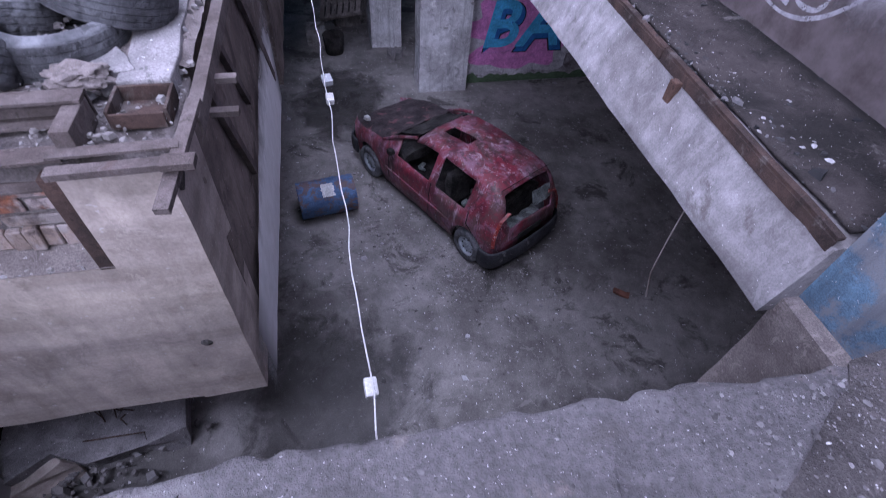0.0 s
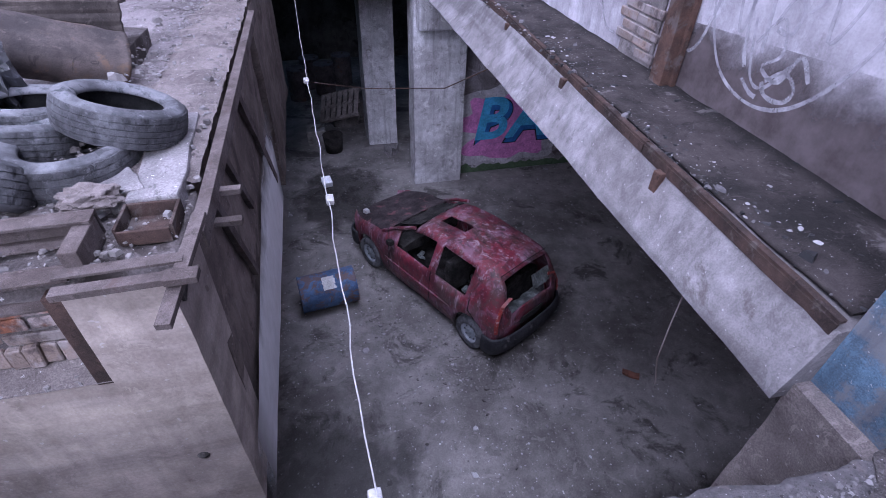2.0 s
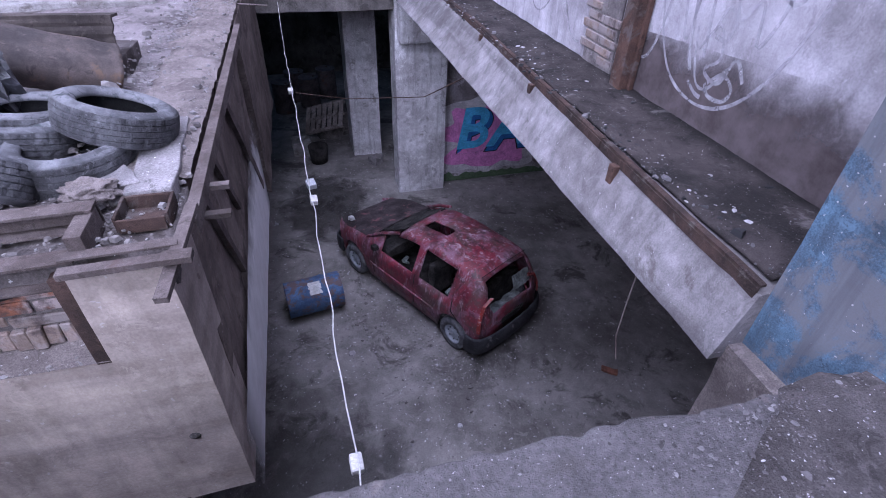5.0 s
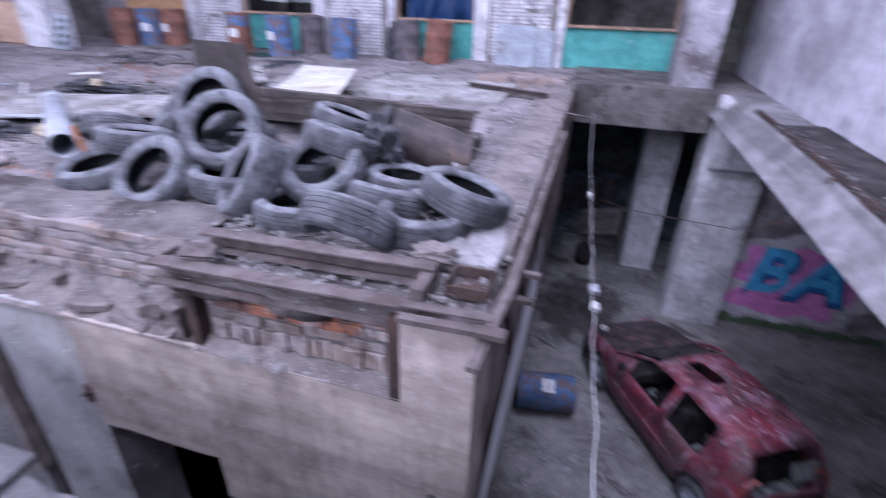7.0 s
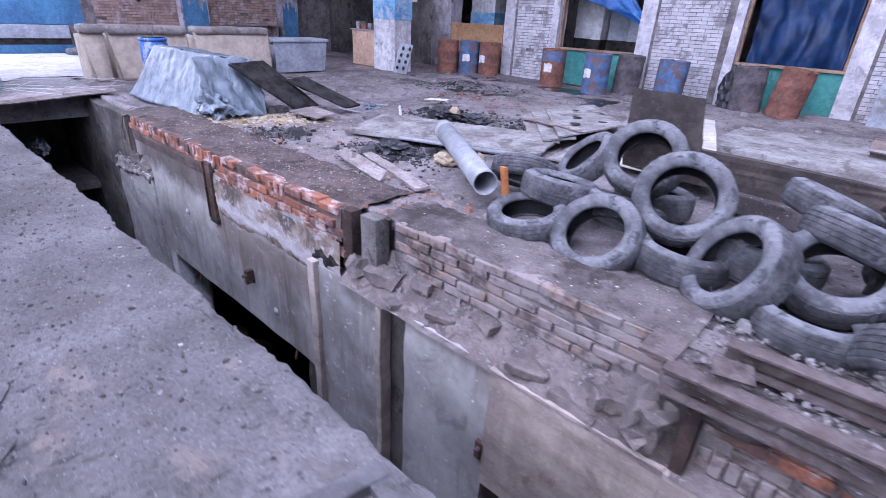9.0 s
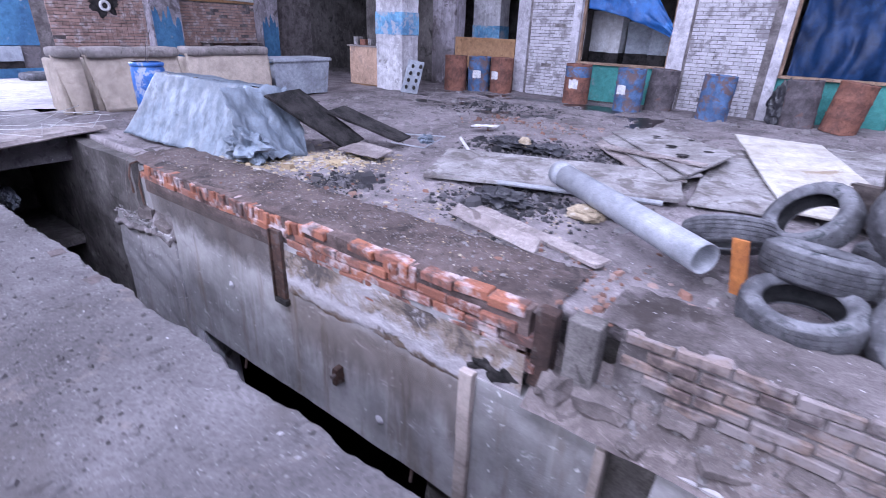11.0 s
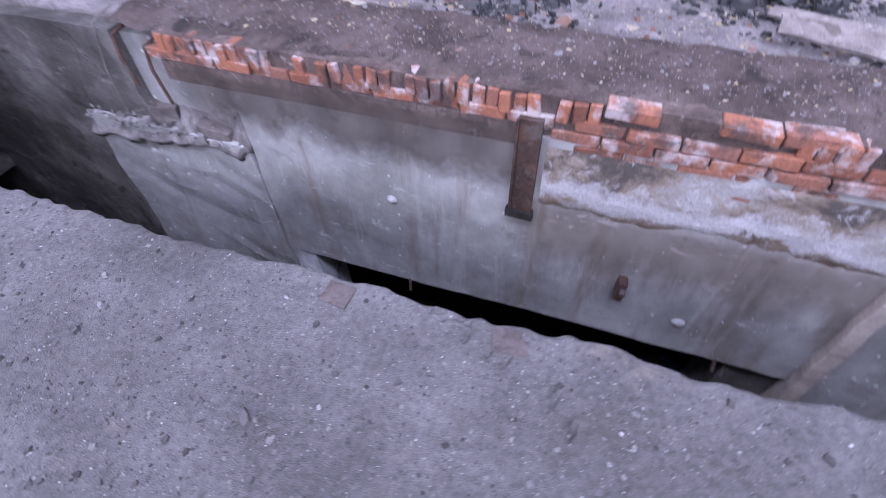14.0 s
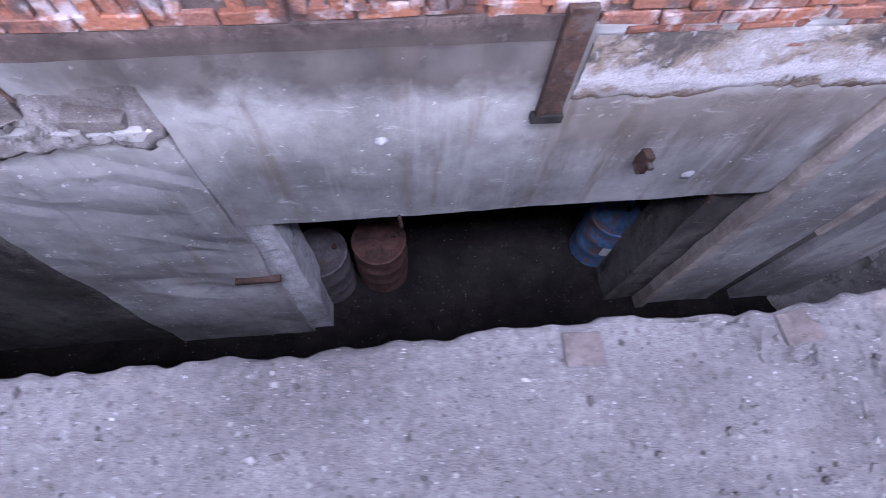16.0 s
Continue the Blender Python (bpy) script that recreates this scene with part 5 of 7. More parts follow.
for b in ((-0.92, -0.905, 1.92, 2.12, -0.02, 0.06), (-0.70, -0.685, 1.92, 2.12, -0.02, 0.06), (-0.905, -0.70, 1.905, 1.92, -0.02, 0.05), (-0.905, -0.70, 2.105, 2.12, -0.02, 0.06), (-0.905, -0.70, 1.92, 2.105, -0.02, -0.005)):
    box(*b, 0.004, bm=bm)
steel("steel_pocket", bm, "open box standing for a recess, its shade in the dark colour", DARKRUST)
bm = box(-2.44, -2.37, 1.70, 1.80, -0.56, -0.1, 0.005)
steel("steel_post", bm, "short rusty post beside the brick recess", DARKRUST)
steel("steel_post", box(-1.15, -1.07, 1.675, 1.74, -0.60, -0.06, 0.006), "short rusty post beside the brick recess", DARKRUST)
steel("steel_post", rough(box(-5.16, -5.04, 1.80, 1.90, -0.52, 0.0, 0.008), 0.2, 0.006), "dark rusty post at the wall end", DARKRUST)
steel("steel_post", rough(box(-4.98, -4.80, 1.84, 1.98, -0.50, -0.01, 0.01), 0.2, 0.01, 3, 3), "dark sooty post at the wall end", DARKCON)
steel("steel_plate", box(-2.72, -2.55, 1.72, 1.95, 0.0, 0.02, 0.004, m=pose(0, 0, 0)), "rusty plate scrap on the block")
steel("steel_plate", box(-0.09, 0.09, -0.05, 0.05, 0.0, 0.015, 0.003, m=pose(-2.33, 1.78, 0.06, 25, 10, 30)), "bent rusty plate scrap")
p = thing("wall_plate", box(-7.605, -7.475, 1.762, 1.80, -0.79, -0.15, 0.004), RUST, "rusty steel channel fixed upright on the trench wall", "steel plate")
part("flange", box(-7.61, -7.595, 1.74, 1.765, -0.79, -0.15, 0.003), RUST, p)
part("foot", rough(box(-7.63, -7.46, 1.75, 1.80, -0.85, -0.79, 0.006), 0.06, 0.008), SOOT, p)
for x, z in ((-6.83, -1.26), (-3.58, -1.32)):
    b = thing("wall_bracket", rough(box(x - 0.03, x + 0.03, 1.71, 1.80, z - 0.09, z + 0.07, 0.01), 0.04, 0.012, 8, x), RUST, "broken iron fixing in the trench wall", "bracket")
    part("bolt", lathe([(0, 0), (0.018, 0), (0.018, 0.05), (0, 0.05)], 8, m=pose(x + 0.01, 1.72, z + 0.02, 90)), DUSTSTEEL, b)
# last one is a dark disc painted as the shade of a hole
for x, z, r in ((-8.41, -0.98, 0.03), (-6.4, -1.53, 0.035), (-0.89, -1.3, 0.03)):
    thing("wall_anchor", lathe([(0, 0.02), (r * 0.4, 0.018), (r, 0.006), (r * 1.3, 0.0)], 10, m=pose(x, 1.795 if x < -2 else 1.672, z, 90)), STUCCO if x < -2 else DARKCON, "crumbled plaster round an anchor hole, the dark disc painted shade", "anchor", smooth=True)
for x in (-8.35, -6.05):
    thing("rebar_stub", tube([(x, 1.84, -1.80), (x, 1.80, -1.86), (x + 0.01, 1.77, -1.95)], 0.014, 6), RUST, "rusty reinforcing bar sticking out below the wall", "rebar")
thing("iron_bar", box(-9.75, -9.38, 1.72, 1.78, -2.73, -2.69, 0.004), RUST, "rusty iron bar across the pillar edge", "iron bar")
wall_piece("pillar_edge", -9.50, -9.22, 1.82, 2.2, PIT, LOW - 0.01, WHITEWASH, "pale worn pillar edge below the wall", seed=31.0, step=0.1, amp=0.02)
wall_piece("pillar_edge_2", -5.95, -5.56, 1.86, 2.3, PIT, LOW - 0.01, DARKCON, "dark worn pillar edge below the wall", seed=33.0, step=0.1, amp=0.02)
bm = box(-5.60, -5.50, 1.72, 1.86, PIT, -0.58, 0.01)
structure("pier_rib", rough(bm, 0.15, 0.012, 3, 12), WALLCON, "narrow raised rib on the pier")
structure("trench_slot_post", rough(box(-4.68, -4.62, 1.72, 1.84, -2.6, -0.66, 0.01), 0.15, 0.01, 3, 14), WALLCON, "concrete edge beside the slot")


# ---- pit side: edge beam, wall, lettering ----
for i in range(5):
    y0, y1 = 0.87 + i * 1.4, 0.87 + (i + 1) * 1.4 - 0.01
    x0 = 1.70 + 0.2 * min(1, (y0 - 0.85) / 4.5)
    x1 = 1.70 + 0.2 * min(1, (y1 - 0.85) / 4.5)
    bm = sheet(8, 1, lambda u, v: (x0 + (x1 - x0) * u + -0.006 + 0.036 * v, y0 + (y1 - y0) * u, 0.022 + 0.006 * fbm(u * 4 + i, v)), 0.014)
    flange = bmesh.new()
    sheet(8, 1, lambda u, v: (x0 + (x1 - x0) * u - 0.012, y0 + (y1 - y0) * u, 0.02 - 0.055 * v + 0.004 * fbm(u * 5, i)), 0.014, flange)
    rail = thing("edge_rail", bm, DARKRUST, "rusted angle rail along the beam edge", "edge rail", "rusty rails of the beam")
    part("side_flange", flange, DARKRUST, rail)
for y in (3.4, 2.0, 4.9):
    x = 1.70 + 0.2 * min(1, (y - 0.85) / 4.5)
    thing("rail_lug", rough(box(x - 0.05, x - 0.01, y, y + 0.06, -0.2, -0.02, 0.006), 0.05, 0.006, 5, y), RUST, "rusty lug hanging from the beam rail", "bracket", "lugs on the beam")
post = thing("steel_post", box(2.30, 2.37, 3.0, 3.14, 0.0, 8.4, 0.004), RUST, "rusty steel stanchion standing against the wall", "steel post")
part("flange", box(2.37, 2.405, 2.97, 3.17, 0.0, 8.4, 0.004), RUST, post)
patch = structure("brick_patch", rough(box(2.405, 2.418, 3.32, 3.78, 0.05, 0.62), 0.1, 0.003), MORTAR, "bare bricks where the plaster fell off")
for r in range(6):
    for k in range(2):
        if (r, k) not in ((0, 1), (5, 0)):
            ob = new("brick", DULLS[(r + k) % 4])
            ob.matrix_world = pose(2.455, 3.42 + 0.255 * k + 0.06 * (r % 2), 0.11 + 0.078 * r, 0, 0, 90)
            ob.parent = patch


def spray(points, w, name="sprayed_scrawl"):
    """A flat stroke on the wall: points are (y, z)."""
    pts = [Vector(p) for p in points]
    def f(u, v):
        t = u * (len(pts) - 1)
        i = min(int(t), len(pts) - 2)
        k = t - i
        p0, p1, p2, p3 = pts[max(i - 1, 0)], pts[i], pts[i + 1], pts[min(i + 2, len(pts) - 1)]
        q = 0.5 * ((2 * p1) + (p2 - p0) * k + (2 * p0 - 5 * p1 + 4 * p2 - p3) * k * k + (3 * p1 - p0 - 3 * p2 + p3) * k ** 3)
        d = (p2 - p1).normalized()
        o = Vector((-d.y, d.x)) * w * (v - 0.5) * (0.8 + 0.5 * noise.noise(Vector((u * 6, w * 9, 1))))
        return (2.416, q.x + o.x, q.y + o.y)
    return sheet(14 * (len(pts) - 1), 2, f)


CHALK = Nodes("thin_white_spray")
cn = CHALK.ramp(CHALK.noise(9, 6, 0.7), [(0.35, (0.32, 0.30, 0.34)), (0.65, (0.52, 0.51, 0.55))])
CHALK.link(CHALK.ramp(CHALK.noise(5, 7, 0.7), [(0.36, 0.25), (0.62, 0.8)]), CHALK.b.inputs["Alpha"])
CHALK = CHALK.done(cn, 0.9, 0, 0.2)
for stroke, w in (([(2.95, 1.1), (2.86, 0.62), (2.66, 0.30), (2.36, 0.19), (2.08, 0.26), (1.86, 0.5), (1.72, 0.85), (1.66, 1.2)], 0.045),
                  ([(2.72, 1.1), (2.66, 0.72), (2.58, 0.52), (2.54, 0.86), (2.47, 1.05), (2.42, 0.7), (2.38, 0.46)], 0.05),
                  ([(2.44, 0.5), (2.32, 0.66), (2.24, 0.5), (2.34, 0.40), (2.2, 0.36), (2.12, 0.52), (2.02, 0.42)], 0.045),
                  ([(2.3, 0.95), (2.2, 0.72), (2.08, 0.84), (2.02, 0.62), (1.94, 0.76), (1.9, 0.98)], 0.045),
                  ([(2.5, 0.62), (2.4, 0.34), (2.28, 0.30), (2.16, 0.46)], 0.04), ([(2.36, 1.2), (2.3, 0.98), (2.16, 1.06), (2.1, 1.3)], 0.04),
                  ([(2.62, 0.95), (2.52, 0.5), (2.46, 0.36)], 0.05), ([(2.36, 0.62), (2.3, 0.76), (2.22, 0.72), (2.24, 0.6), (2.34, 0.6)], 0.05), ([(2.28, 0.34), (2.18, 0.42), (2.08, 0.36), (2.12, 0.28), (2.24, 0.27), (2.3, 0.33)], 0.05),
                  ([(2.0, 0.9), (1.88, 0.86), (1.8, 1.0), (1.72, 1.3)], 0.05), ([(3.2, 0.9), (3.12, 0.5), (3.0, 0.3), (2.88, 0.4), (2.8, 0.8), (2.76, 1.2)], 0.05), ([(2.45, 0.3), (2.36, 0.25), (2.3, 0.24)], 0.05),
                  ([(5.2, 0.75), (5.0, 0.3), (4.75, 0.25), (4.5, 0.5), (4.3, 1.0)], 0.04), ([(4.6, 1.2), (4.35, 0.6), (4.1, 0.2), (3.9, 0.15)], 0.04), ([(3.3, 1.0), (3.24, 0.5), (3.2, 0.35)], 0.035)):
    thing("sprayed_scrawl", spray(stroke, w * 0.62), CHALK, "thin white sprayed loops on the wall", "graffiti", "scrawls on the wall")


def plain(name, c, r=0.6):
    return weathered(name, c, tuple(v * 0.75 for v in c), tuple(min(1, v * 0.6 + 0.12) for v in c), 3.0, 0.1, r, stain_at=0.64)


PINK, SKYB, DEEPB, INK, MOSS = plain("pink_spray", (0.70, 0.26, 0.58)), plain("light_blue_spray", (0.10, 0.46, 0.80)), plain("deep_blue_spray", (0.04, 0.16, 0.46)), plain("black_spray", (0.02, 0.02, 0.03)), plain("mossy_stain", (0.10, 0.15, 0.09))


def blob(cx, cz, rx, rz, y, seed, amp=0.3):
    bm = bmesh.new()
    n = 60
    ring = []
    for i in range(n):
        a = 2 * math.pi * i / n
        r = 1 + amp * noise.noise(Vector((math.cos(a) * 2.2, math.sin(a) * 2.2, seed)))
        ring.append(bm.verts.new((cx + rx * r * math.cos(a), y, cz + rz * r * math.sin(a))))
    c = bm.verts.new((cx, y, cz))
    for i in range(n):
        bm.faces.new((c, ring[i], ring[(i + 1) % n]))
    bmesh.ops.recalc_face_normals(bm, faces=bm.faces)
    return bm


graffiti = thing("graffiti_lettering", blob(3.85, -3.45, 1.12, 0.72, 9.535, 1.0, 0.6), PINK, "bright blue sprayed letters on a pink cloud", "graffiti")
part("white_ground", blob(3.9, -3.4, 1.5, 0.95, 9.5385, 4.0, 0.4), STUCCO, graffiti, "white primed ground")
part("moss", sheet(60, 6, lambda u, v: (2.75 + 3.0 * u, 9.532, PIT + 0.02 + (0.16 + 0.12 * fbm(u * 12, 1)) * v)), MOSS, graffiti, "green damp stain along the foot")
for ch, x, big in (("B", 3.06, 1.32), ("A", 3.86, 1.32)):
    for off, mat, y, nm in ((0.085, INK, 9.530, "outline"), (0.06, DEEPB, 9.524, "lower_fill"), (0.03, SKYB, 9.518, "fill")):
        cu = bpy.data.curves.new(nm, "FONT")
        cu.body, cu.size, cu.offset, cu.extrude, cu.shear = ch, big, off, 0.002, 0.18
        cu.materials.append(mat)
        ob = new(nm, cu)
        ob.matrix_world = pose(x - (0.05 if nm == "fill" else 0.0), y, -3.70 + (0.05 if nm == "fill" else -0.03), 90, 0, 0)
        ob.parent = graffiti
# strip of side wall whose white colour carries the light falling on it
def lit_strip(u, v):
    y = 1.70 + 3.92 * u
    return (-0.652 + 0.006 * fbm(u * 8, v * 4), y, -2.075 + (0.55 + 0.75 * u) * v)


def faded(name, tone, tone2, fade, scale=3.0, down=False, most=0.92, along=0, streaky=False):
    """Thin layer of colour that thins out in patches towards its upper rim, or its lower one, and at both ends."""
    k = Nodes(name)
    gen = k.t.nodes.new("ShaderNodeTexCoord").outputs["Generated"]
    sep = k.t.nodes.new("ShaderNodeSeparateXYZ")
    k.link(gen, sep.inputs[0])

    def calc(op, a, b, c=None):
        n = k.t.nodes.new("ShaderNodeMath")
        n.operation = op
        for i, v in enumerate((a, b) if c is None else (a, b, c)):
            if isinstance(v, (int, float)):
                n.inputs[i].default_value = v
            else:
                k.link(v, n.inputs[i])
        return n.outputs[0]

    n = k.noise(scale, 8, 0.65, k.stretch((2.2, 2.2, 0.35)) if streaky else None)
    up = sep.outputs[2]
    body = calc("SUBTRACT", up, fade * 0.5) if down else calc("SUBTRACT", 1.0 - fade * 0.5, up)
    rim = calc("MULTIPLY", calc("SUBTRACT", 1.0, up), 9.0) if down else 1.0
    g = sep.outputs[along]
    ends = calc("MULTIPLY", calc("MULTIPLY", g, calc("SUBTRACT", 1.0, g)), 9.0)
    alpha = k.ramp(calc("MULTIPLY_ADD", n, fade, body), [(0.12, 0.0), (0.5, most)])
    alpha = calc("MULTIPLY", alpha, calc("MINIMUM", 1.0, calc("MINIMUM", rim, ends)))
    k.link(alpha, k.b.inputs["Alpha"])
    return k.done(k.ramp(k.noise(6, 6, 0.65), [(0.35, tone), (0.65, tone2)]), 0.92, 0, 0.2)


def ragged_patch(name, tone, tone2, most=0.85):
    """Dark patch with a ragged outline, thinning out on all sides."""
    k = Nodes(name)
    gen = k.t.nodes.new("ShaderNodeTexCoord").outputs["Generated"]
    m = k.t.nodes.new("ShaderNodeVectorMath")
    m.operation = "DISTANCE"
    m.inputs[1].default_value = (0.5, 0.5, 0.5)
    k.link(gen, m.inputs[0])
    add = k.t.nodes.new("ShaderNodeMath")
    add.operation = "MULTIPLY_ADD"
    k.link(k.noise(1.8, 8, 0.62, None, 0.5), add.inputs[0])
    add.inputs[1].default_value = 0.75
    k.link(m.outputs["Value"], add.inputs[2])
    k.link(k.ramp(add.outputs[0], [(0.62, most), (0.76, 0.0)]), k.b.inputs["Alpha"])
    return k.done(k.ramp(k.noise(7, 6, 0.65), [(0.35, tone), (0.65, tone2)]), 0.5, 0, 0.45)


# dark tone, densest at the floor, thinning upwards and at both ends
structure("soot_stain", sheet(60, 8, lambda u, v: (2.4165, 0.70 + 2.7 * u, -0.02 + (0.66 - 0.2 * u) * v)), faded("dark_foot_plaster", (0.062, 0.049, 0.05), (0.115, 0.096, 0.10), 0.9, 2.2, False, 0.97, 1), "dark band at the foot of the wall, thinning upwards")
SOOTRUN = faded("soot_run_on_concrete", (0.06, 0.048, 0.045), (0.13, 0.105, 0.095), 1.5, 2.2, True, 0.62)
structure("soot_run", sheet(50, 12, lambda u, v: (-9.9 + 2.6 * u, FACE - 0.021, -0.72 + 0.50 * v)), SOOTRUN, "sooty run below the brick course")
RUSTRUN = faded("rust_brown_run", (0.15, 0.102, 0.072), (0.21, 0.155, 0.115), 1.7, 2.2, True, 0.36, 0, True)
structure("rust_run", sheet(60, 14, lambda u, v: (-7.6 + 2.2 * u, FACE - 0.019, -1.45 + 0.78 * v)), RUSTRUN, "brown run below the salted plaster")
# white paint put on for the bright light along the wall's foot
structure("bleached_band", sheet(80, 10, lit_strip), faded("lit_white_paint", (0.66, 0.65, 0.67), (0.76, 0.75, 0.78), 0.45, 3.0, False, 1.0, 1), "white band along the side wall's foot, light painted into its colour", True)
structure("pier_corbel", rough(box(1.74, 2.7, 8.95, 9.30, -1.2, -0.05, 0.06), 0.2, 0.012, 2, 5), WHITEWASH, "pale haunch at the head of the pier")


# ---- cable with sockets over the pit ----
def cable():
    pts = [(0.0, 0.42, -0.12), (0.0, 0.62, -0.55)]
    for i in range(41):
        u = i / 40
        pts.append((-0.245 * u ** 1.2 + 0.012 * math.sin(u * 40) * (1 - u) + 0.006 * math.sin(u * 77), 0.8 + 6.9 * u, -0.80 - 0.10 * math.sin(u * math.pi) * 0.6 + 0.012 * math.sin(u * 53)))
    pts += [(-0.26, 8.3, -0.72), (-0.28, 9.32, -0.50)]
    c = thing("extension_cable", tube(pts, 0.0042, 7), WHITEPLASTIC, "dirty white cable strung across the pit", "cable")
    for y, x in ((1.02, 0.0), (3.4, -0.06), (6.0, -0.19)):
        part("socket", box(-0.03, 0.03, -0.045, 0.045, -0.024, 0.024, 0.01, m=pose(x, y, -0.86, 8, 6, 4)), WHITEPLASTIC, c, "white plastic socket box")
    part("plug", box(-0.04, 0.04, -0.05, 0.05, -0.03, 0.02, 0.01, m=pose(-0.07, 3.75, -0.9, 10, 0, 12)), PLASTICGREY, c, "grey plug box")
    return c


cable()
thing("steel_wire", tube([(1.82, 4.4, -0.15), (1.4, 5.6, -0.9), (0.6, 7.3, -1.5), (-0.15, 6.6, -1.1)], 0.006, 5), RUST, "thin twisted wire hanging across the pit", "wire")
thing("iron_rod", tube([(-0.75, 6.6, 0.02), (-0.32, 6.6, -0.02)], 0.012, 6), DUSTSTEEL, "iron rod sticking out from the floor edge", "iron rod")
thing("steel_wire", tube([(1.66, 1.5, -0.37), (1.62, 1.46, -0.6), (1.57, 1.40, -0.8), (1.58, 1.35, -0.95)], 0.005, 5), DUSTSTEEL, "thin wire dangling under the beam", "wire")


# ---- things on the near slab ----
SLATE = weathered("slate_grey_concrete", (0.135, 0.13, 0.14), (0.085, 0.08, 0.086), (0.05, 0.046, 0.048), 3.0, 0.4, fine_mix=0.5)


def broken_tray():
    t = thing("broken_duct_cover", None, None, "broken slate-grey duct cover with a sunken middle", "duct cover")
    def rim(p, q, w, h, seed):
        p, q = Vector(p), Vector(q)
        d = q - p
        m = Matrix.Translation((p.x, p.y, 0.0)) @ Matrix.Rotation(math.atan2(d.y, d.x), 4, "Z")
        part("rim", rough(box(0, d.length, -w / 2, w / 2, 0.0, h, 0.006, m=m), 0.06, 0.006, 6, seed), SLATE, t)
    rim((-3.10, 0.03), (-3.03, 0.38), 0.075, 0.055, 1)
    rim((-2.88, 0.02), (-2.74, 0.32), 0.075, 0.06, 2)
    rim((-3.01, 0.345), (-2.80, 0.31), 0.085, 0.045, 3)
    # thin dark plate between the rims, the hollow's shade in its colour
    part("sunken_floor", rough(box(-0.12, 0.09, -0.15, 0.13, 0.0, 0.012, m=pose(-2.92, 0.16, 0, 0, 0, -18)), 0.05, 0.006, 6, 4), DARKCON, t, "dirty dark plate carrying the hollow's shade")
    for k in range(7):
        r = random.Random(300 + k)
        part("flake", rough(box(-0.022, 0.022, -0.012, 0.012, 0.0, 0.012, 0.003, m=pose(-2.93 + r.uniform(-0.06, 0.06), 0.15 + r.uniform(-0.1, 0.1), 0.012, r.uniform(-15, 15), 8, r.uniform(0, 180))), 0.03, 0.004, 9, k), CONCRETE if k < 3 else SLATE, t)


broken_tray()
stone(-2.12, 0.43, -0.005, 0.5, 0.15, 0.035, 2, SLAB, "loose broken slab piece on the trench edge", "slab_piece", 1)
stone(-10.75, -0.15, 0.0, 0.7, 0.5, 0.03, 20, CONCRETE, "thin broken slab piece by the steel plates", "slab_piece", 1)
ANCHOR = weathered("dusty_rust", (0.13, 0.108, 0.108), (0.09, 0.074, 0.074), (0.12, 0.108, 0.11), 6.0, 0.4)
for x, y, w, r in ((-7.32, 0.405, 0.11, 4), (-7.90, 0.40, 0.10, -3)):
    thing("steel_patch", box(-w / 2, w / 2, -0.05, 0.035, 0.0, 0.006, 0.002, m=pose(x, y, 0.0, 0, 0, r)), ANCHOR, "rusty steel anchor plate set in the slab edge", "steel plate", "anchor plates")


def litter(name, n, x0, x1, y0, y1, zf, size, mat, label, seed, flat=0.35, spread=None):
    """Many small flakes and stones in one mesh, lying on the ground."""
    r = random.Random(seed)
    verts, faces = [], []
    for _ in range(n):
        if spread:
            cx, cy, s0 = spread[r.randrange(len(spread))]
            x, y = r.gauss(cx, s0), r.gauss(cy, s0)
            if not (x0 < x < x1 and y0 < y < y1):
                continue
        else:
            x, y = r.uniform(x0, x1), r.uniform(y0, y1)
        s = size * r.lognormvariate(0, 0.55)
        a = r.uniform(0, 6.28)
        h = s * r.uniform(flat * 0.5, flat * 1.3)
        z = zf(x, y) - h * 0.15
        i = len(verts)
        k = r.choice((4, 5, 6))
        rad = [s * r.uniform(0.55, 1.0) for _ in range(k)]
        st = r.uniform(0.45, 1.0)
        ca, sa = math.cos(a), math.sin(a)
        for lift, sc in ((0.0, 1.0), (h, 0.72)):
            for j in range(k):
                px, py = rad[j] * sc * math.cos(6.283 * j / k), rad[j] * sc * st * math.sin(6.283 * j / k)
                verts.append((x + px * ca - py * sa, y + px * sa + py * ca, z + lift * r.uniform(0.7, 1.2)))
        faces.append(tuple(range(i + k, i + 2 * k)))
        faces += [(i + j, i + (j + 1) % k, i + k + (j + 1) % k, i + k + j) for j in range(k)]
    me = bpy.data.meshes.new(name)
    me.from_pydata(verts, [], faces)
    me.materials.append(mat)
    return tagged(new(name, me), label, "litter", kind="stuff")


def shades(name, tones, rough_=0.9):
    k = Nodes(name)
    isl = k.t.nodes.new("ShaderNodeNewGeometry").outputs["Random Per Island"]
    c = k.ramp(isl, tones)
    c = k.mix(0.6, c, k.ramp(k.noise(60, 3, 0.6), [(0.35, 0.7), (0.65, 1.1)]), "MULTIPLY")
    return k.done(c, rough_, 0, 0.3)


SLABGRIT = shades("dusty_slab_grit", [(0.0, (0.045, 0.04, 0.042)), (0.5, (0.10, 0.092, 0.096)), (0.85, (0.15, 0.14, 0.146)), (1.0, (0.22, 0.208, 0.216))])
GRIT = shades("mixed_grit", [(0.0, (0.10, 0.09, 0.09)), (0.5, (0.24, 0.22, 0.22)), (0.85, (0.20, 0.188, 0.193)), (1.0, (0.25, 0.237, 0.243))])
FLAKES = shades("pale_paint_flakes", [(0.0, (0.24, 0.225, 0.235)), (0.6, (0.30, 0.285, 0.30)), (1.0, (0.42, 0.41, 0.43))])
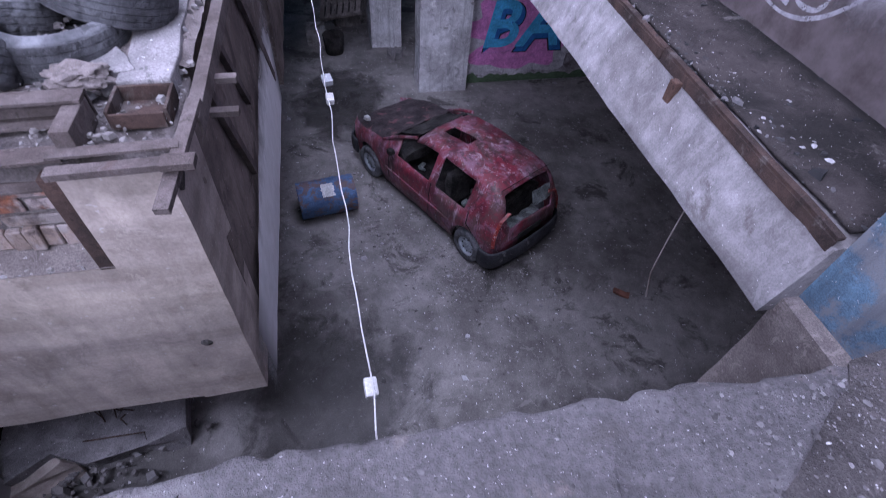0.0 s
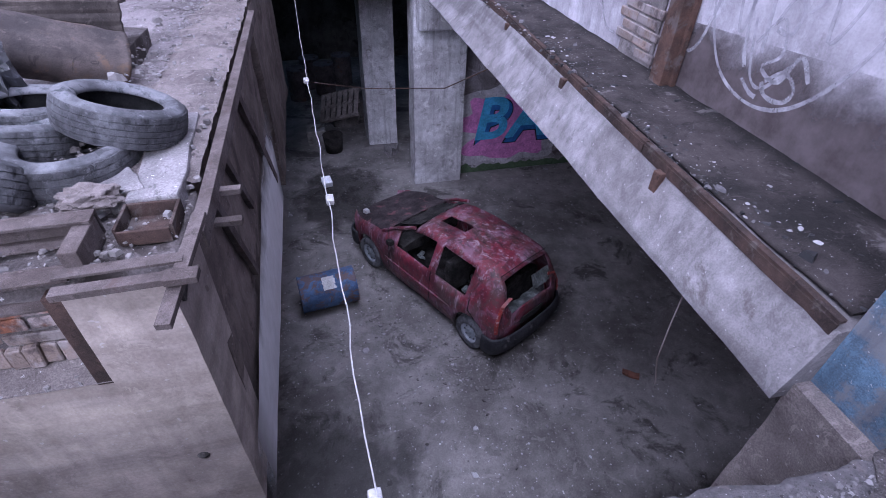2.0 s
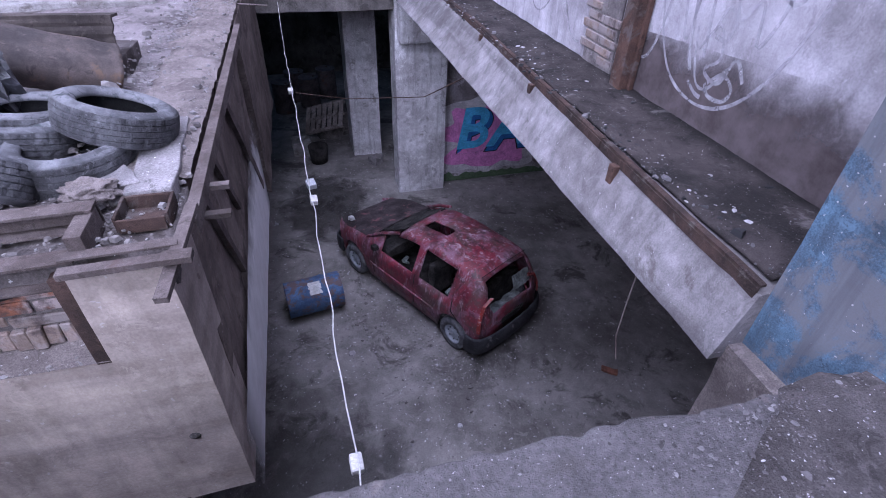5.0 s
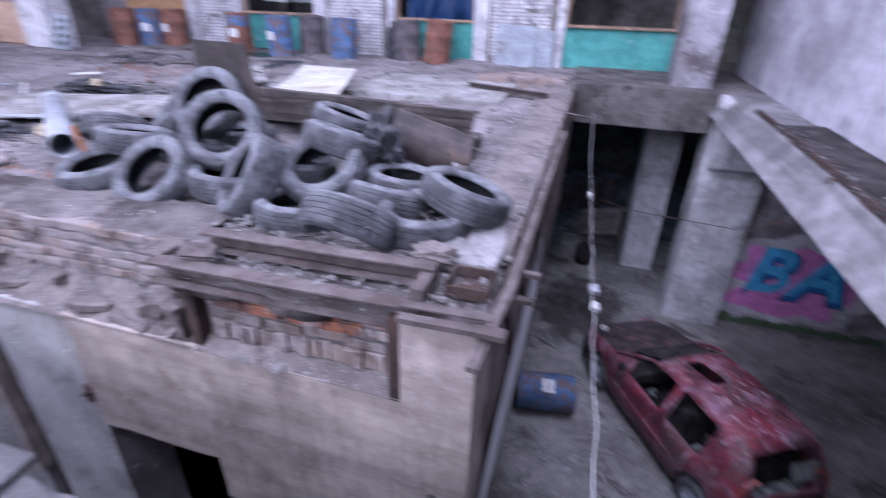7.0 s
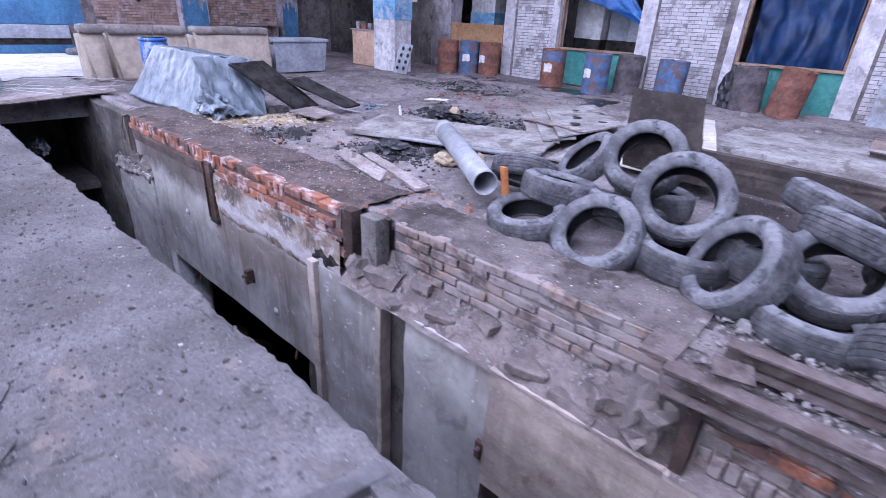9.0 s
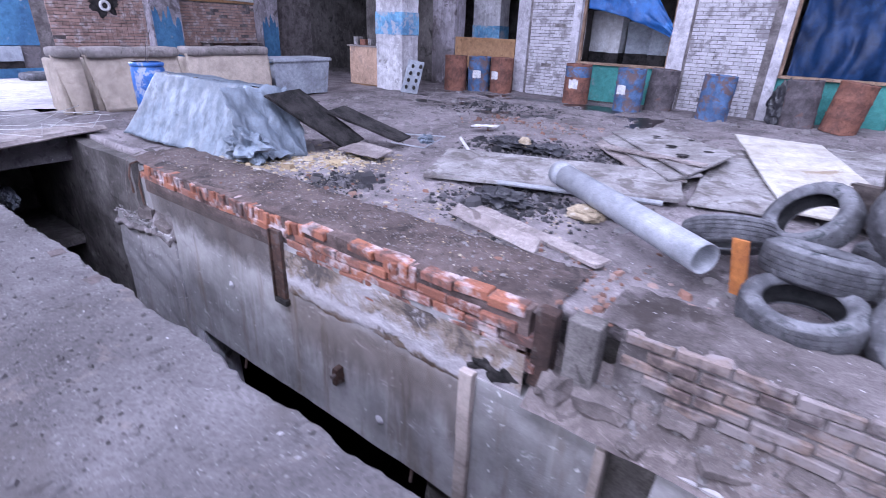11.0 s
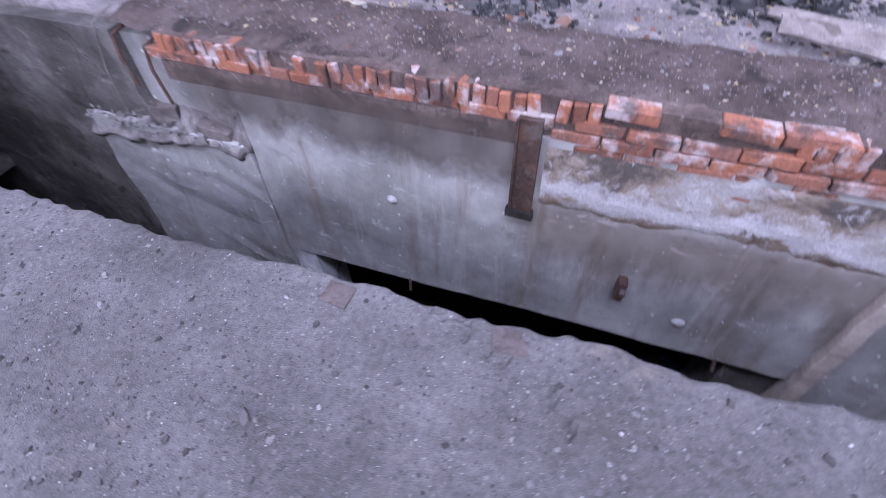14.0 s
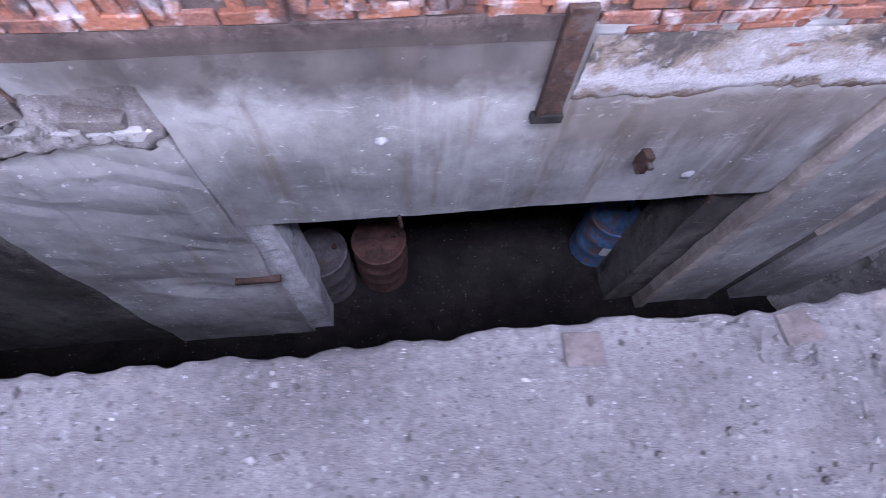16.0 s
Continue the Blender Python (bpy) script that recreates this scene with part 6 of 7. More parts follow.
STRAW = shades("yellowish_scraps", [(0.0, (0.22, 0.16, 0.10)), (0.4, (0.40, 0.32, 0.20)), (0.8, (0.38, 0.33, 0.25)), (1.0, (0.46, 0.43, 0.39))])
CINDER = shades("black_cinders", [(0.0, (0.012, 0.012, 0.014)), (0.7, (0.045, 0.043, 0.047)), (1.0, (0.16, 0.15, 0.16))], 0.6)
REDDUST = shades("brick_fragments", [(0.0, (0.13, 0.075, 0.06)), (0.6, (0.22, 0.12, 0.09)), (1.0, (0.30, 0.23, 0.21))])


def near_z(x, y):
    return 0.008 * fbm(x * 0.9, y * 0.9)


def screed(u, v):
    x = -10.6 + 7.4 * u
    y = -1.55 + (1.06 + 0.10 * jag(x, 0.55, 11) + 0.05 * jag(x, 0.17, 12)) * v
    return (x, y, 0.022 + 0.005 * fbm(x * 2, y * 2) - 0.014 * max(0.0, v - 0.96) / 0.04)


structure("screed_layer", sheet(420, 30, screed, 0.04), SLAB, "thin worn screed layer ending in a broken edge")
CRUST = weathered("dark_trodden_crust", (0.10, 0.089, 0.09), (0.055, 0.048, 0.048), (0.03, 0.03, 0.03), 1.6, 0.9, specks=0.8, stain_at=0.57)
structure("crust_layer", sheet(110, 40, lambda u, v: (0.55 + 1.2 * u, -0.75 + (1.10 + 0.05 * jag(0.55 + 1.2 * u, 0.13, 21) + 0.10 * u) * v * (0.62 + 0.38 * min(1.0, u * 1.6)), 0.020 + 0.012 * fbm(u * 6, v * 6) + 0.012 * u - 0.02 * max(0.0, v - 0.94) / 0.06), 0.03), CRUST, "dark trodden crust of dirt in the corner of the slab")
litter("crust_gravel", 2600, 0.7, 1.74, -0.7, 0.42, lambda x, y: 0.026, 0.0038, SLABGRIT, "small chips on the dirt crust", 41, 0.4, [(1.5, 0.28, 0.16), (1.3, 0.05, 0.3), (1.1, 0.3, 0.25)])
litter("near_pale_chips", 800, -11.0, -1.5, -1.4, 0.44, near_z, 0.0032, FLAKES, "pale chips scattered over the slab", 42, 0.3)
litter("near_rim_chips", 380, -11.0, 0.2, 0.2, 0.44, near_z, 0.0036, FLAKES, "pale chips along the slab rim", 43, 0.3)
litter("near_pebbles", 5200, -11.0, -2.0, -0.9, 0.42, near_z, 0.005, SLABGRIT, "gravel strewn in a band along the slab", 44, 0.6, [(-4.2, -0.2, 0.32), (-5.3, -0.1, 0.3), (-6.4, -0.2, 0.25), (-7.3, -0.2, 0.25), (-8.2, -0.15, 0.3), (-9.2, -0.2, 0.4), (-7.0, -0.05, 0.3)])
litter("near_dark_stones", 160, -11.0, 0.4, -0.9, 0.40, near_z, 0.006, SLABGRIT, "dark stones lying on the slab", 45, 0.6)
litter("near_grit", 12000, -11.0, 1.6, -1.6, 0.42, near_z, 0.0048, SLABGRIT, "grit and small stones on the slab", 1)
litter("near_flakes", 380, -11.0, 1.6, -1.4, 0.42, near_z, 0.0034, SLABGRIT, "pale chips on the slab", 2, 0.2)
litter("near_edge_flakes", 500, -11.0, 1.6, 0.25, 0.44, near_z, 0.004, SLABGRIT, "pale chips along the slab edge", 3, 0.25)
litter("near_coarse_grit", 2200, -11.0, 1.6, -1.6, 0.4, near_z, 0.0055, SLABGRIT, "coarse dark grit on the slab", 4, 0.5, [(-6.2, -0.1, 0.35), (-5.2, -0.4, 0.4), (-3.6, 0.0, 0.4), (-8.3, -0.2, 0.5), (1.3, 0.1, 0.3), (1.5, 0.35, 0.15)])
litter("pit_flakes", 3800, -1.2, 5.8, 1.0, 11.0, lambda x, y: PIT + 0.002, 0.012, FLAKES, "pale flakes scattered on the pit floor", 5, 0.15)
litter("pit_grit", 3200, -1.5, 5.8, 1.0, 12.0, lambda x, y: PIT + 0.002, 0.014, GRIT, "grit on the pit floor", 6, 0.3, [(0.6, 5.4, 0.5), (1.4, 4.3, 0.4), (2.0, 3.0, 1.2), (1.0, 8.5, 1.2), (3.0, 8.0, 1.5)])
litter("ledge_gravel", 1500, 1.78, 2.41, 0.9, 6.8, lambda x, y: 0.03, 0.012, CINDER, "dark gravel along the ledge", 7, 0.5)
litter("ledge_flakes", 420, 1.80, 2.40, 0.9, 6.8, lambda x, y: 0.035, 0.009, FLAKES, "pale flakes along the ledge", 8, 0.2)
litter("far_grit", 7000, -13.0, -0.9, 2.2, 11.2, far_z, 0.014, GRIT, "grit and stones on the dirt floor", 9, 0.5)
litter("far_rubble", 900, -13.0, -0.9, 2.4, 11.2, far_z, 0.032, GRIT, "rubble on the dirt floor", 10, 0.5)
litter("far_flakes", 800, -12.5, -0.9, 2.1, 10.5, far_z, 0.011, FLAKES, "pale scraps on the dirt floor", 11, 0.15)
litter("yellow_scraps", 1500, -10.2, -7.6, 2.3, 4.2, far_z, 0.022, STRAW, "heap of yellowish scraps beside the tarpaulin", 12, 0.3, [(-8.9, 3.1, 0.3), (-9.3, 2.8, 0.25), (-8.5, 3.5, 0.3)])
litter("straw_litter", 900, -8.2, -5.5, 2.2, 3.6, far_z, 0.012, STRAW, "dry straw-like litter near the brick edge", 13, 0.2)
litter("cinders", 5200, -10.5, -4.6, 2.3, 9.5, far_z, 0.019, CINDER, "black cinders and burnt rags", 14, 0.6, [(-7.6, 5.5, 0.35), (-7.0, 5.6, 0.35), (-6.45, 3.35, 0.28), (-6.1, 3.5, 0.3), (-7.95, 2.85, 0.2), (-10.5, 8.8, 0.6), (-9.5, 9.0, 0.6), (-6.0, 5.9, 0.3)])
litter("brick_fragments", 600, -10.0, -2.5, 1.9, 8.0, far_z, 0.022, REDDUST, "broken brick bits", 15, 0.6, [(-8.0, 2.2, 0.4), (-6.5, 2.2, 0.5), (-7.6, 7.3, 0.5), (-5.0, 2.3, 0.3), (-8.8, 7.6, 0.4)])
litter("ledge_rubble", 1100, -5.1, -2.4, 1.76, 1.98, lambda x, y: -0.62 + 0.32 * max(0, (y - 1.735) / 0.29) ** 1.4, 0.012, GRIT, "rubble bits on the broken ledge", 16, 0.6)
litter("niche_rubble", 500, -2.4, -1.1, 1.68, 1.80, lambda x, y: -0.58, 0.014, GRIT, "rubble bits under the brick recess", 17, 0.6)
litter("block_grit", 900, -2.6, -0.66, 1.74, 2.4, lambda x, y: 0.0, 0.013, GRIT, "grit on the block", 18, 0.5)
structure("ledge_dirt", sheet(80, 6, lambda u, v: (1.79 + 0.63 * v + 0.14 * min(1, 6.0 * u / 4.5) * (1 - v), 0.9 + 6.0 * u, 0.012 + 0.02 * v + 0.012 * fbm(u * 18, v * 3)), 0.02), weathered("black_ledge_dirt", (0.06, 0.05, 0.05), (0.022, 0.019, 0.019), (0.15, 0.135, 0.135), 2.0, 0.9, specks=0.6, stain_at=0.6), "dark dirt lying on the ledge", True)


# ---- upper floor: pipe, boards, panels ----
def pipe():
    a, b = Vector((-4.52, 2.80, 0.16)), Vector((-6.05, 3.95, 0.20))
    d = b - a
    m = Matrix.Translation(a) @ d.to_track_quat("Z", "Y").to_matrix().to_4x4()
    L = d.length
    p = thing("plastic_pipe", lathe([(0.098, 0.0), (0.106, 0.0), (0.106, L), (0.098, L)], 36, closed=True), PLASTICGREY, "wide grey plastic pipe lying on rubble", "pipe", m=m, smooth=True)
    part("collar", lathe([(0.1065, L - 0.14), (0.116, L - 0.13), (0.116, L), (0.1065, L)], 36), PLASTICGREY, p, "", True)


pipe()


def panel(name, corners, thick, mat, label, sag=0.0, seed=0, back=None, amp=0.008):
    """A thin board through four corners, slightly warped."""
    c = [Vector(p) for p in corners]
    def f(u, v):
        p = c[0] * (1 - u) * (1 - v) + c[1] * u * (1 - v) + c[2] * u * v + c[3] * (1 - u) * v
        e = 0.012 * fbm(u * 5 + seed, v * 5)
        return p + Vector((e, e * 0.7, amp * fbm(u * 3, v * 3, seed) - sag * math.sin(u * math.pi)))
    return thing(name, sheet(16, 10, f, thick), mat, label, "board", "loose boards", smooth=False)


panel("wall_board", ((-7.38, 3.56, 0.03), (-5.0, 4.42, 0.06), (-5.25, 5.32, 0.10), (-7.80, 4.56, 0.06)), 0.025, PALEBOARD, "large dirty white panel lying on the rubble")
thing("panel_edge", box(0, 2.5, -0.02, 0.02, 0, 0.04, 0.004, m=Matrix.Translation((-7.38, 3.53, -0.02)) @ pose(0, 0, 0, 0, -1, 19.9)), PALEBOARD, "pale batten along the white panel", "batten")
panel("grey_plank", ((-6.42, 2.66, 0.04), (-5.55, 2.52, -0.02), (-5.55, 2.62, 0.06), (-6.40, 2.80, 0.09)), 0.02, GREYWOOD, "warped grey plank on the dirt", 0, 3)
panel("grey_plank", ((-6.42, 3.03, -0.02), (-5.12, 2.58, 0.0), (-5.06, 2.70, 0.02), (-6.38, 3.12, 0.0)), 0.025, GREYWOOD, "grey weathered plank on the dirt", 0, 4)
panel("yellowed_board", ((-4.22, 4.74, 0.06), (-3.2, 4.64, 0.07), (-4.08, 7.5, 0.24), (-5.09, 7.6, 0.23)), 0.02, CREAMBOARD, "yellowed white board lying on rubble", 0, 7)
panel("pale_board", ((-4.97, 4.5, 0.0), (-4.25, 4.6, 0.03), (-4.35, 7.0, 0.13), (-5.15, 7.0, 0.12)), 0.02, PALEBOARD, "dirty white board lying under another", 0, 5)
panel("dark_board", ((-3.73, 3.60, 0.36), (-3.12, 3.60, 0.34), (-3.245, 3.66, 0.95), (-3.79, 3.66, 0.965)), 0.025, DARKWOOD, "dark weathered board propped upright behind tyres", 0, 8)
panel("long_plank", ((-3.84, 4.40, 0.12), (-1.40, 4.32, 0.14), (-1.36, 4.34, 0.40), (-3.84, 4.42, 0.43)), 0.03, DARKWOOD, "long dark plank standing on edge behind the tyres", 0.0, 10)
panel("long_board", ((-3.86, 4.43, 0.44), (-1.36, 4.35, 0.40), (-1.36, 4.52, 0.38), (-3.80, 4.66, 0.41)), 0.02, DARKWOOD, "long timber board over the rubbish heap", 0.0, 11)
top_sheet = panel("grey_sheet", ((-6.66, 7.14, 0.10), (-5.10, 4.95, 0.16), (-4.85, 6.2, 0.20), (-6.19, 8.0, 0.12)), 0.02, PALEBOARD, "grey sheet with dark spots on a stack of sheets", 0, 12)
for x, y, s in ((-5.95, 6.9, 0.09), (-5.6, 6.3, 0.10), (-5.35, 5.8, 0.11), (-5.2, 5.45, 0.09), (-5.5, 6.9, 0.07), (-5.15, 6.2, 0.09)):
    part("dark_spot", lathe([(0.0, 0.003), (s * 0.55, 0.002), (s * 0.7, 0.0)], 14, m=pose(x, y, 0.19 - 0.028 * (x + 5.0) * -1.0 * 1.1, 0, 0, 0)), SOOT, top_sheet)
panel("grey_sheet", ((-6.62, 6.4, 0.03), (-5.42, 4.85, 0.06), (-5.1, 5.0, 0.09), (-6.6, 7.0, 0.06)), 0.02, GREYWOOD, "lower grey sheet of the stack", 0, 14)
panel("grey_sheet", ((-6.66, 6.75, 0.06), (-5.25, 4.85, 0.11), (-5.0, 5.2, 0.13), (-6.5, 7.3, 0.08)), 0.02, PALEBOARD, "middle grey sheet of the stack", 0, 15)
panel("grey_sheet", ((-6.35, 6.0, 0.08), (-5.05, 5.3, 0.20), (-5.0, 5.36, 0.22), (-6.3, 6.1, 0.1)), 0.02, GREYWOOD, "dark batten on the rubble", 0, 13)
stone(-3.0, 5.6, -0.05, 1.5, 0.9, 0.14, 10, DIRT, "low mound of dirt under the boards", "dirt_mound", 3)
stone(-2.2, 4.6, -0.05, 1.6, 0.7, 0.16, 2, DIRT, "low mound of dirt behind the tyres", "dirt_mound", 3)


RUSTBOX = weathered("dark_rusty_sheet", (0.11, 0.088, 0.082), (0.05, 0.042, 0.042), (0.15, 0.10, 0.07), 2.0, 0.3, 0.7, stain_at=0.56)


def bent_duct():
    q = pose(-1.70, 3.98, 0.16, 38, 20, 24)
    b = thing("bent_duct", None, None, "bent rusty sheet-metal duct half open on the rubbish heap", "duct", m=q)
    def shell(u, v):
        a = radians(-25 + 215 * v)
        sq = 1 + 0.10 * abs(math.sin(2 * a))
        return (-0.34 + 0.68 * u + 0.05 * math.sin(v * 3.1) * (u - 0.3), 0.20 * sq * math.cos(a) + 0.01 * fbm(u * 3, v * 4), 0.165 * sq * math.sin(a) + 0.012 * fbm(u * 4, v * 3, 2))
    part("shell", sheet(26, 34, shell, 0.008), RUSTBOX, b, "", True)
    part("seam", sheet(26, 2, lambda u, v: (-0.33 + 0.66 * u, 0.222 - 0.02 * v, 0.02 + 0.03 * v), 0.006), DUSTSTEEL, b, "bright scraped seam")


bent_duct()


def crumpled(name, cx, cy, cz, rx, ry, rz, mat, label, seed, category="bag", amp=0.55):
    bm = bmesh.new()
    bmesh.ops.create_icosphere(bm, subdivisions=4, radius=1.0)
    for v in bm.verts:
        n = v.co.normalized()
        k = 1 + amp * noise.noise(n * 2.3 + Vector((seed, 0, 0))) + 0.3 * amp * noise.noise(n * 7 + Vector((0, seed, 0))) + 0.18 * amp * abs(noise.noise(n * 15 + Vector((0, 0, seed))))
        v.co = Vector((cx + n.x * rx * k, cy + n.y * ry * k, max(cz - rz * 0.8, cz + n.z * rz * k)))
    return thing(name, bm, mat, label, category)


crumpled("plastic_bag", -1.86, 3.35, 0.24, 0.14, 0.14, 0.30, BLACKBAG, "crumpled dark plastic bag stuffed between tyres", 1)
crumpled("burnt_lump", -5.42, 1.83, -0.52, 0.2, 0.07, 0.11, SOOT, "charred lump at the broken wall end", 9, "lump", 0.6)
crumpled("rag", -1.06, 2.16, 0.08, 0.13, 0.06, 0.05, LINEN, "dusty twisted rag on the steel channel", 2, "rag")
crumpled("burnt_rag", -7.45, 5.55, 0.02, 0.3, 0.2, 0.08, BLACKBAG, "burnt black rags on the dirt", 3, "rags")
crumpled("burnt_rag", -6.95, 5.65, 0.0, 0.22, 0.16, 0.07, BLACKBAG, "burnt black rags on the dirt", 4, "rags")
crumpled("burnt_rag", -6.35, 3.42, 0.0, 0.24, 0.15, 0.08, BLACKBAG, "burnt black rags beside the planks", 5, "rags")
crumpled("stone", -7.25, 5.5, 0.06, 0.09, 0.07, 0.08, CHIPS, "brownish stone lying on burnt rags", 6, "stone", 0.25)
crumpled("stone", -5.55, 3.45, 0.03, 0.16, 0.08, 0.07, CHIPS, "pale broken stone beside the pipe", 7, "stone", 0.3)
crumpled("stone", -5.3, 3.65, 0.03, 0.10, 0.08, 0.09, CHIPS, "pale broken stone beside the pipe", 8, "stone", 0.3)
thing("orange_board", box(-0.05, 0.05, -0.012, 0.012, 0.0, 0.36, 0.003, m=pose(-4.30, 2.82, -0.02, 6, -8, -30)), ORANGE, "orange board stuck between tyres", "board")
# low kerb and rails near the pit end
structure("floor_kerb", rough(box(-4.0, -1.6, 6.9, 8.9, -0.1, 0.02, 0.02), 0.2, 0.02, 2, 41), PALEBOARD, "pale flat patch in the floor")
structure("floor_kerb_2", rough(box(-2.35, -0.8, 8.6, 9.2, -0.1, 0.12, 0.02), 0.2, 0.03, 2, 42), DULLBRICK, "broken brick kerb near the pit end")
thing("steel_rail", channel(1.4, 0.10, 0.07, 0.012, m=pose(-2.3, 7.95, 0.0, 0, 0, -20)), DUSTSTEEL, "rusty steel channel lying on the floor", "steel section", "rusty steel sections")

# trodden dirt over the wall tops
BROWNDIRT = weathered("reddish_brown_dirt", (0.135, 0.105, 0.10), (0.07, 0.053, 0.05), (0.03, 0.025, 0.024), 1.6, 0.9, specks=0.5, stain_at=0.56)
structure("wall_top_dirt", sheet(150, 14, lambda u, v: (-10.3 + 5.2 * u, 1.845 + 0.67 * v + 0.03 * fbm(u * 30, 1), -0.042 + 0.035 * math.sin(min(1.0, v * 2.2) * 1.57) + 0.018 * fbm(u * 24, v * 5) - 0.05 * max(0.0, v - 0.8))), BROWNDIRT, "reddish brown dirt trodden over the brick edge", True)
structure("wall_top_dirt_2", sheet(80, 12, lambda u, v: (-4.85 + 2.3 * u, 1.965 + 0.5 * v + 0.025 * fbm(u * 18, 3), -0.02 + 0.03 * math.sin(min(1.0, v * 2.2) * 1.57) + 0.018 * fbm(u * 16, v * 5) - 0.06 * max(0.0, v - 0.8))), DIRT, "dirt trodden over the low brick wall", True)
structure("kerb_dirt", sheet(30, 160, lambda u, v: (-1.12 + 0.46 * u + 0.10 * (1 - u) * fbm(v * 30, 2), 2.32 + 6.9 * v, 0.012 + 0.035 * math.sin(u * 3.1) + 0.022 * fbm(u * 4, v * 40) + 0.012 * fbm(u * 14, v * 120))), DUSTCON, "crumbled dusty kerb along the pit edge", True)

litter("edge_straw", 450, -9.6, -5.3, 1.95, 2.7, lambda x, y: 0.002, 0.006, STRAW, "straw and scraps on the trodden edge", 31, 0.25)
litter("edge_grit", 1500, -10.2, -5.2, 1.92, 2.6, lambda x, y: 0.0, 0.006, GRIT, "grit on the trodden edge", 32, 0.5)
litter("kerb_grit", 1500, -1.4, -0.68, 2.4, 9.0, lambda x, y: 0.03, 0.013, GRIT, "grit and crumbs on the kerb", 33, 0.5)


# ---- tarpaulin-covered crate with boards beside it ----
def tarp_crate():
    t = thing("covered_crate", None, None, "crate covered with a grey-blue tarpaulin", "crate")
    part("crate", box(-10.95, -9.75, 2.98, 3.32, -0.05, 0.58, 0.02), GREYWOOD, t, "wooden crate under the sheet")
    def front(u, v):
        x = -11.72 + 2.32 * u + 0.46 * v * (0.72 - u)
        crease = abs(((u * 9.0 + 1.6 * v + 0.5 * fbm(u * 2, v, 2)) % 1.0) - 0.5) + 0.6 * abs(((u * 4.3 - 1.1 * v) % 1.0) - 0.5)
        fold = -0.05 * crease * (0.35 + 0.65 * u) * (1.15 - v) + 0.006 * fbm(u * 5, v * 4, 5) - 0.05 * max(0.0, u - 0.75) * math.sin(u * 60)
        y = 2.38 + 0.2 * u + 0.42 * v ** 0.9 + fold
        z = -0.03 + 0.80 * v + 0.02 * fbm(u * 5, v * 2) - 0.03 * u
        return (x, y, z)
    part("front_fall", sheet(90, 26, front, 0.006), TARP, t, "", True)
    part("top_sheet", sheet(60, 16, lambda u, v: (-11.33 + 1.80 * u + 0.02 * fbm(u * 6, v * 4), 2.81 + 0.2 * u * (1 - v) + 0.62 * v, 0.765 - 0.03 * u + 0.03 * fbm(u * 5, v * 4, 3) - 0.06 * v), 0.006), TARP, t, "", True)
    def side(u, v):
        return (-9.50 + 0.35 * (1 - v) + 0.16 * abs(((u * 3.5 + v * 1.3) % 1.0) - 0.5) * (1.3 - v), 2.58 + 0.85 * u + 0.05 * fbm(u * 4, v * 4), -0.03 + 0.78 * v - 0.03 * u + 0.04 * fbm(u * 5, v * 5, 7))
    part("side_fall", sheet(50, 22, side, 0.006), TARP, t, "crumpled hanging end of the sheet", True)
    part("gather", sheet(30, 10, lambda u, v: (-9.35 + 0.35 * u, 2.62 + 0.5 * v, 0.02 + 0.16 * math.sin(v * 3.1) * (1 - u) + 0.05 * fbm(u * 6, v * 6, 9)), 0.006), TARP, t, "", True)


tarp_crate()
crumpled("tarpaulin_end", -9.22, 2.66, 0.13, 0.30, 0.16, 0.17, TARP, "bunched end of the grey-blue tarpaulin", 27, "tarpaulin", 0.7)
panel("dark_board", ((-9.30, 3.0, 0.66), (-8.85, 3.75, 0.02), (-8.95, 4.2, 0.05), (-9.45, 3.6, 0.68)), 0.03, SOOT, "dark board leaning on the crate", 0, 21)
panel("dark_board", ((-9.2, 3.8, 0.42), (-8.5, 4.4, 0.06), (-8.6, 4.75, 0.06), (-9.3, 4.2, 0.44)), 0.03, SOOT, "dark board leaning on the crate", 0, 22)
panel("dark_sheet", ((-8.75, 3.55, 0.05), (-8.15, 3.62, 0.03), (-8.2, 3.95, 0.06), (-8.8, 4.0, 0.07)), 0.015, GREYWOOD, "grey flat sheets on the dirt", 0, 23)


def frame_rack():
    f = thing("tube_rack", None, None, "small white tubular frame on the dirt", "frame")
    a, b, c, d = (-8.85, 4.75, 0.06), (-8.2, 5.0, 0.08), (-8.05, 4.35, 0.05), (-8.55, 4.3, 0.05)
    for p, q in ((a, b), (b, c), (c, d), (d, a)):
        part("tube", tube([p, q], 0.010, 8), PLASTICGREY, f)


frame_rack()
crumpled("plastic_bag", -8.3, 4.7, 0.07, 0.1, 0.08, 0.06, TARP, "pale crumpled plastic scrap in the frame", 12)
panel("white_scrap", ((-8.6, 6.2, 0.03), (-8.2, 6.35, 0.05), (-8.25, 6.5, 0.05), (-8.62, 6.4, 0.03)), 0.01, PAPER, "white paper scrap on the dirt", 0, 24)
thing("plastic_tube", tube([(-7.95, 5.0, 0.1), (-7.6, 4.7, 0.03)], 0.02, 8), WHITEPLASTIC, "short pale plastic tube", "tube")
thing("plastic_tube", tube([(-6.6, 3.75, 0.03), (-5.5, 4.0, 0.06), (-5.1, 4.1, 0.07)], 0.025, 8), PLASTICGREY, "thin grey plastic tube along the panel", "tube")


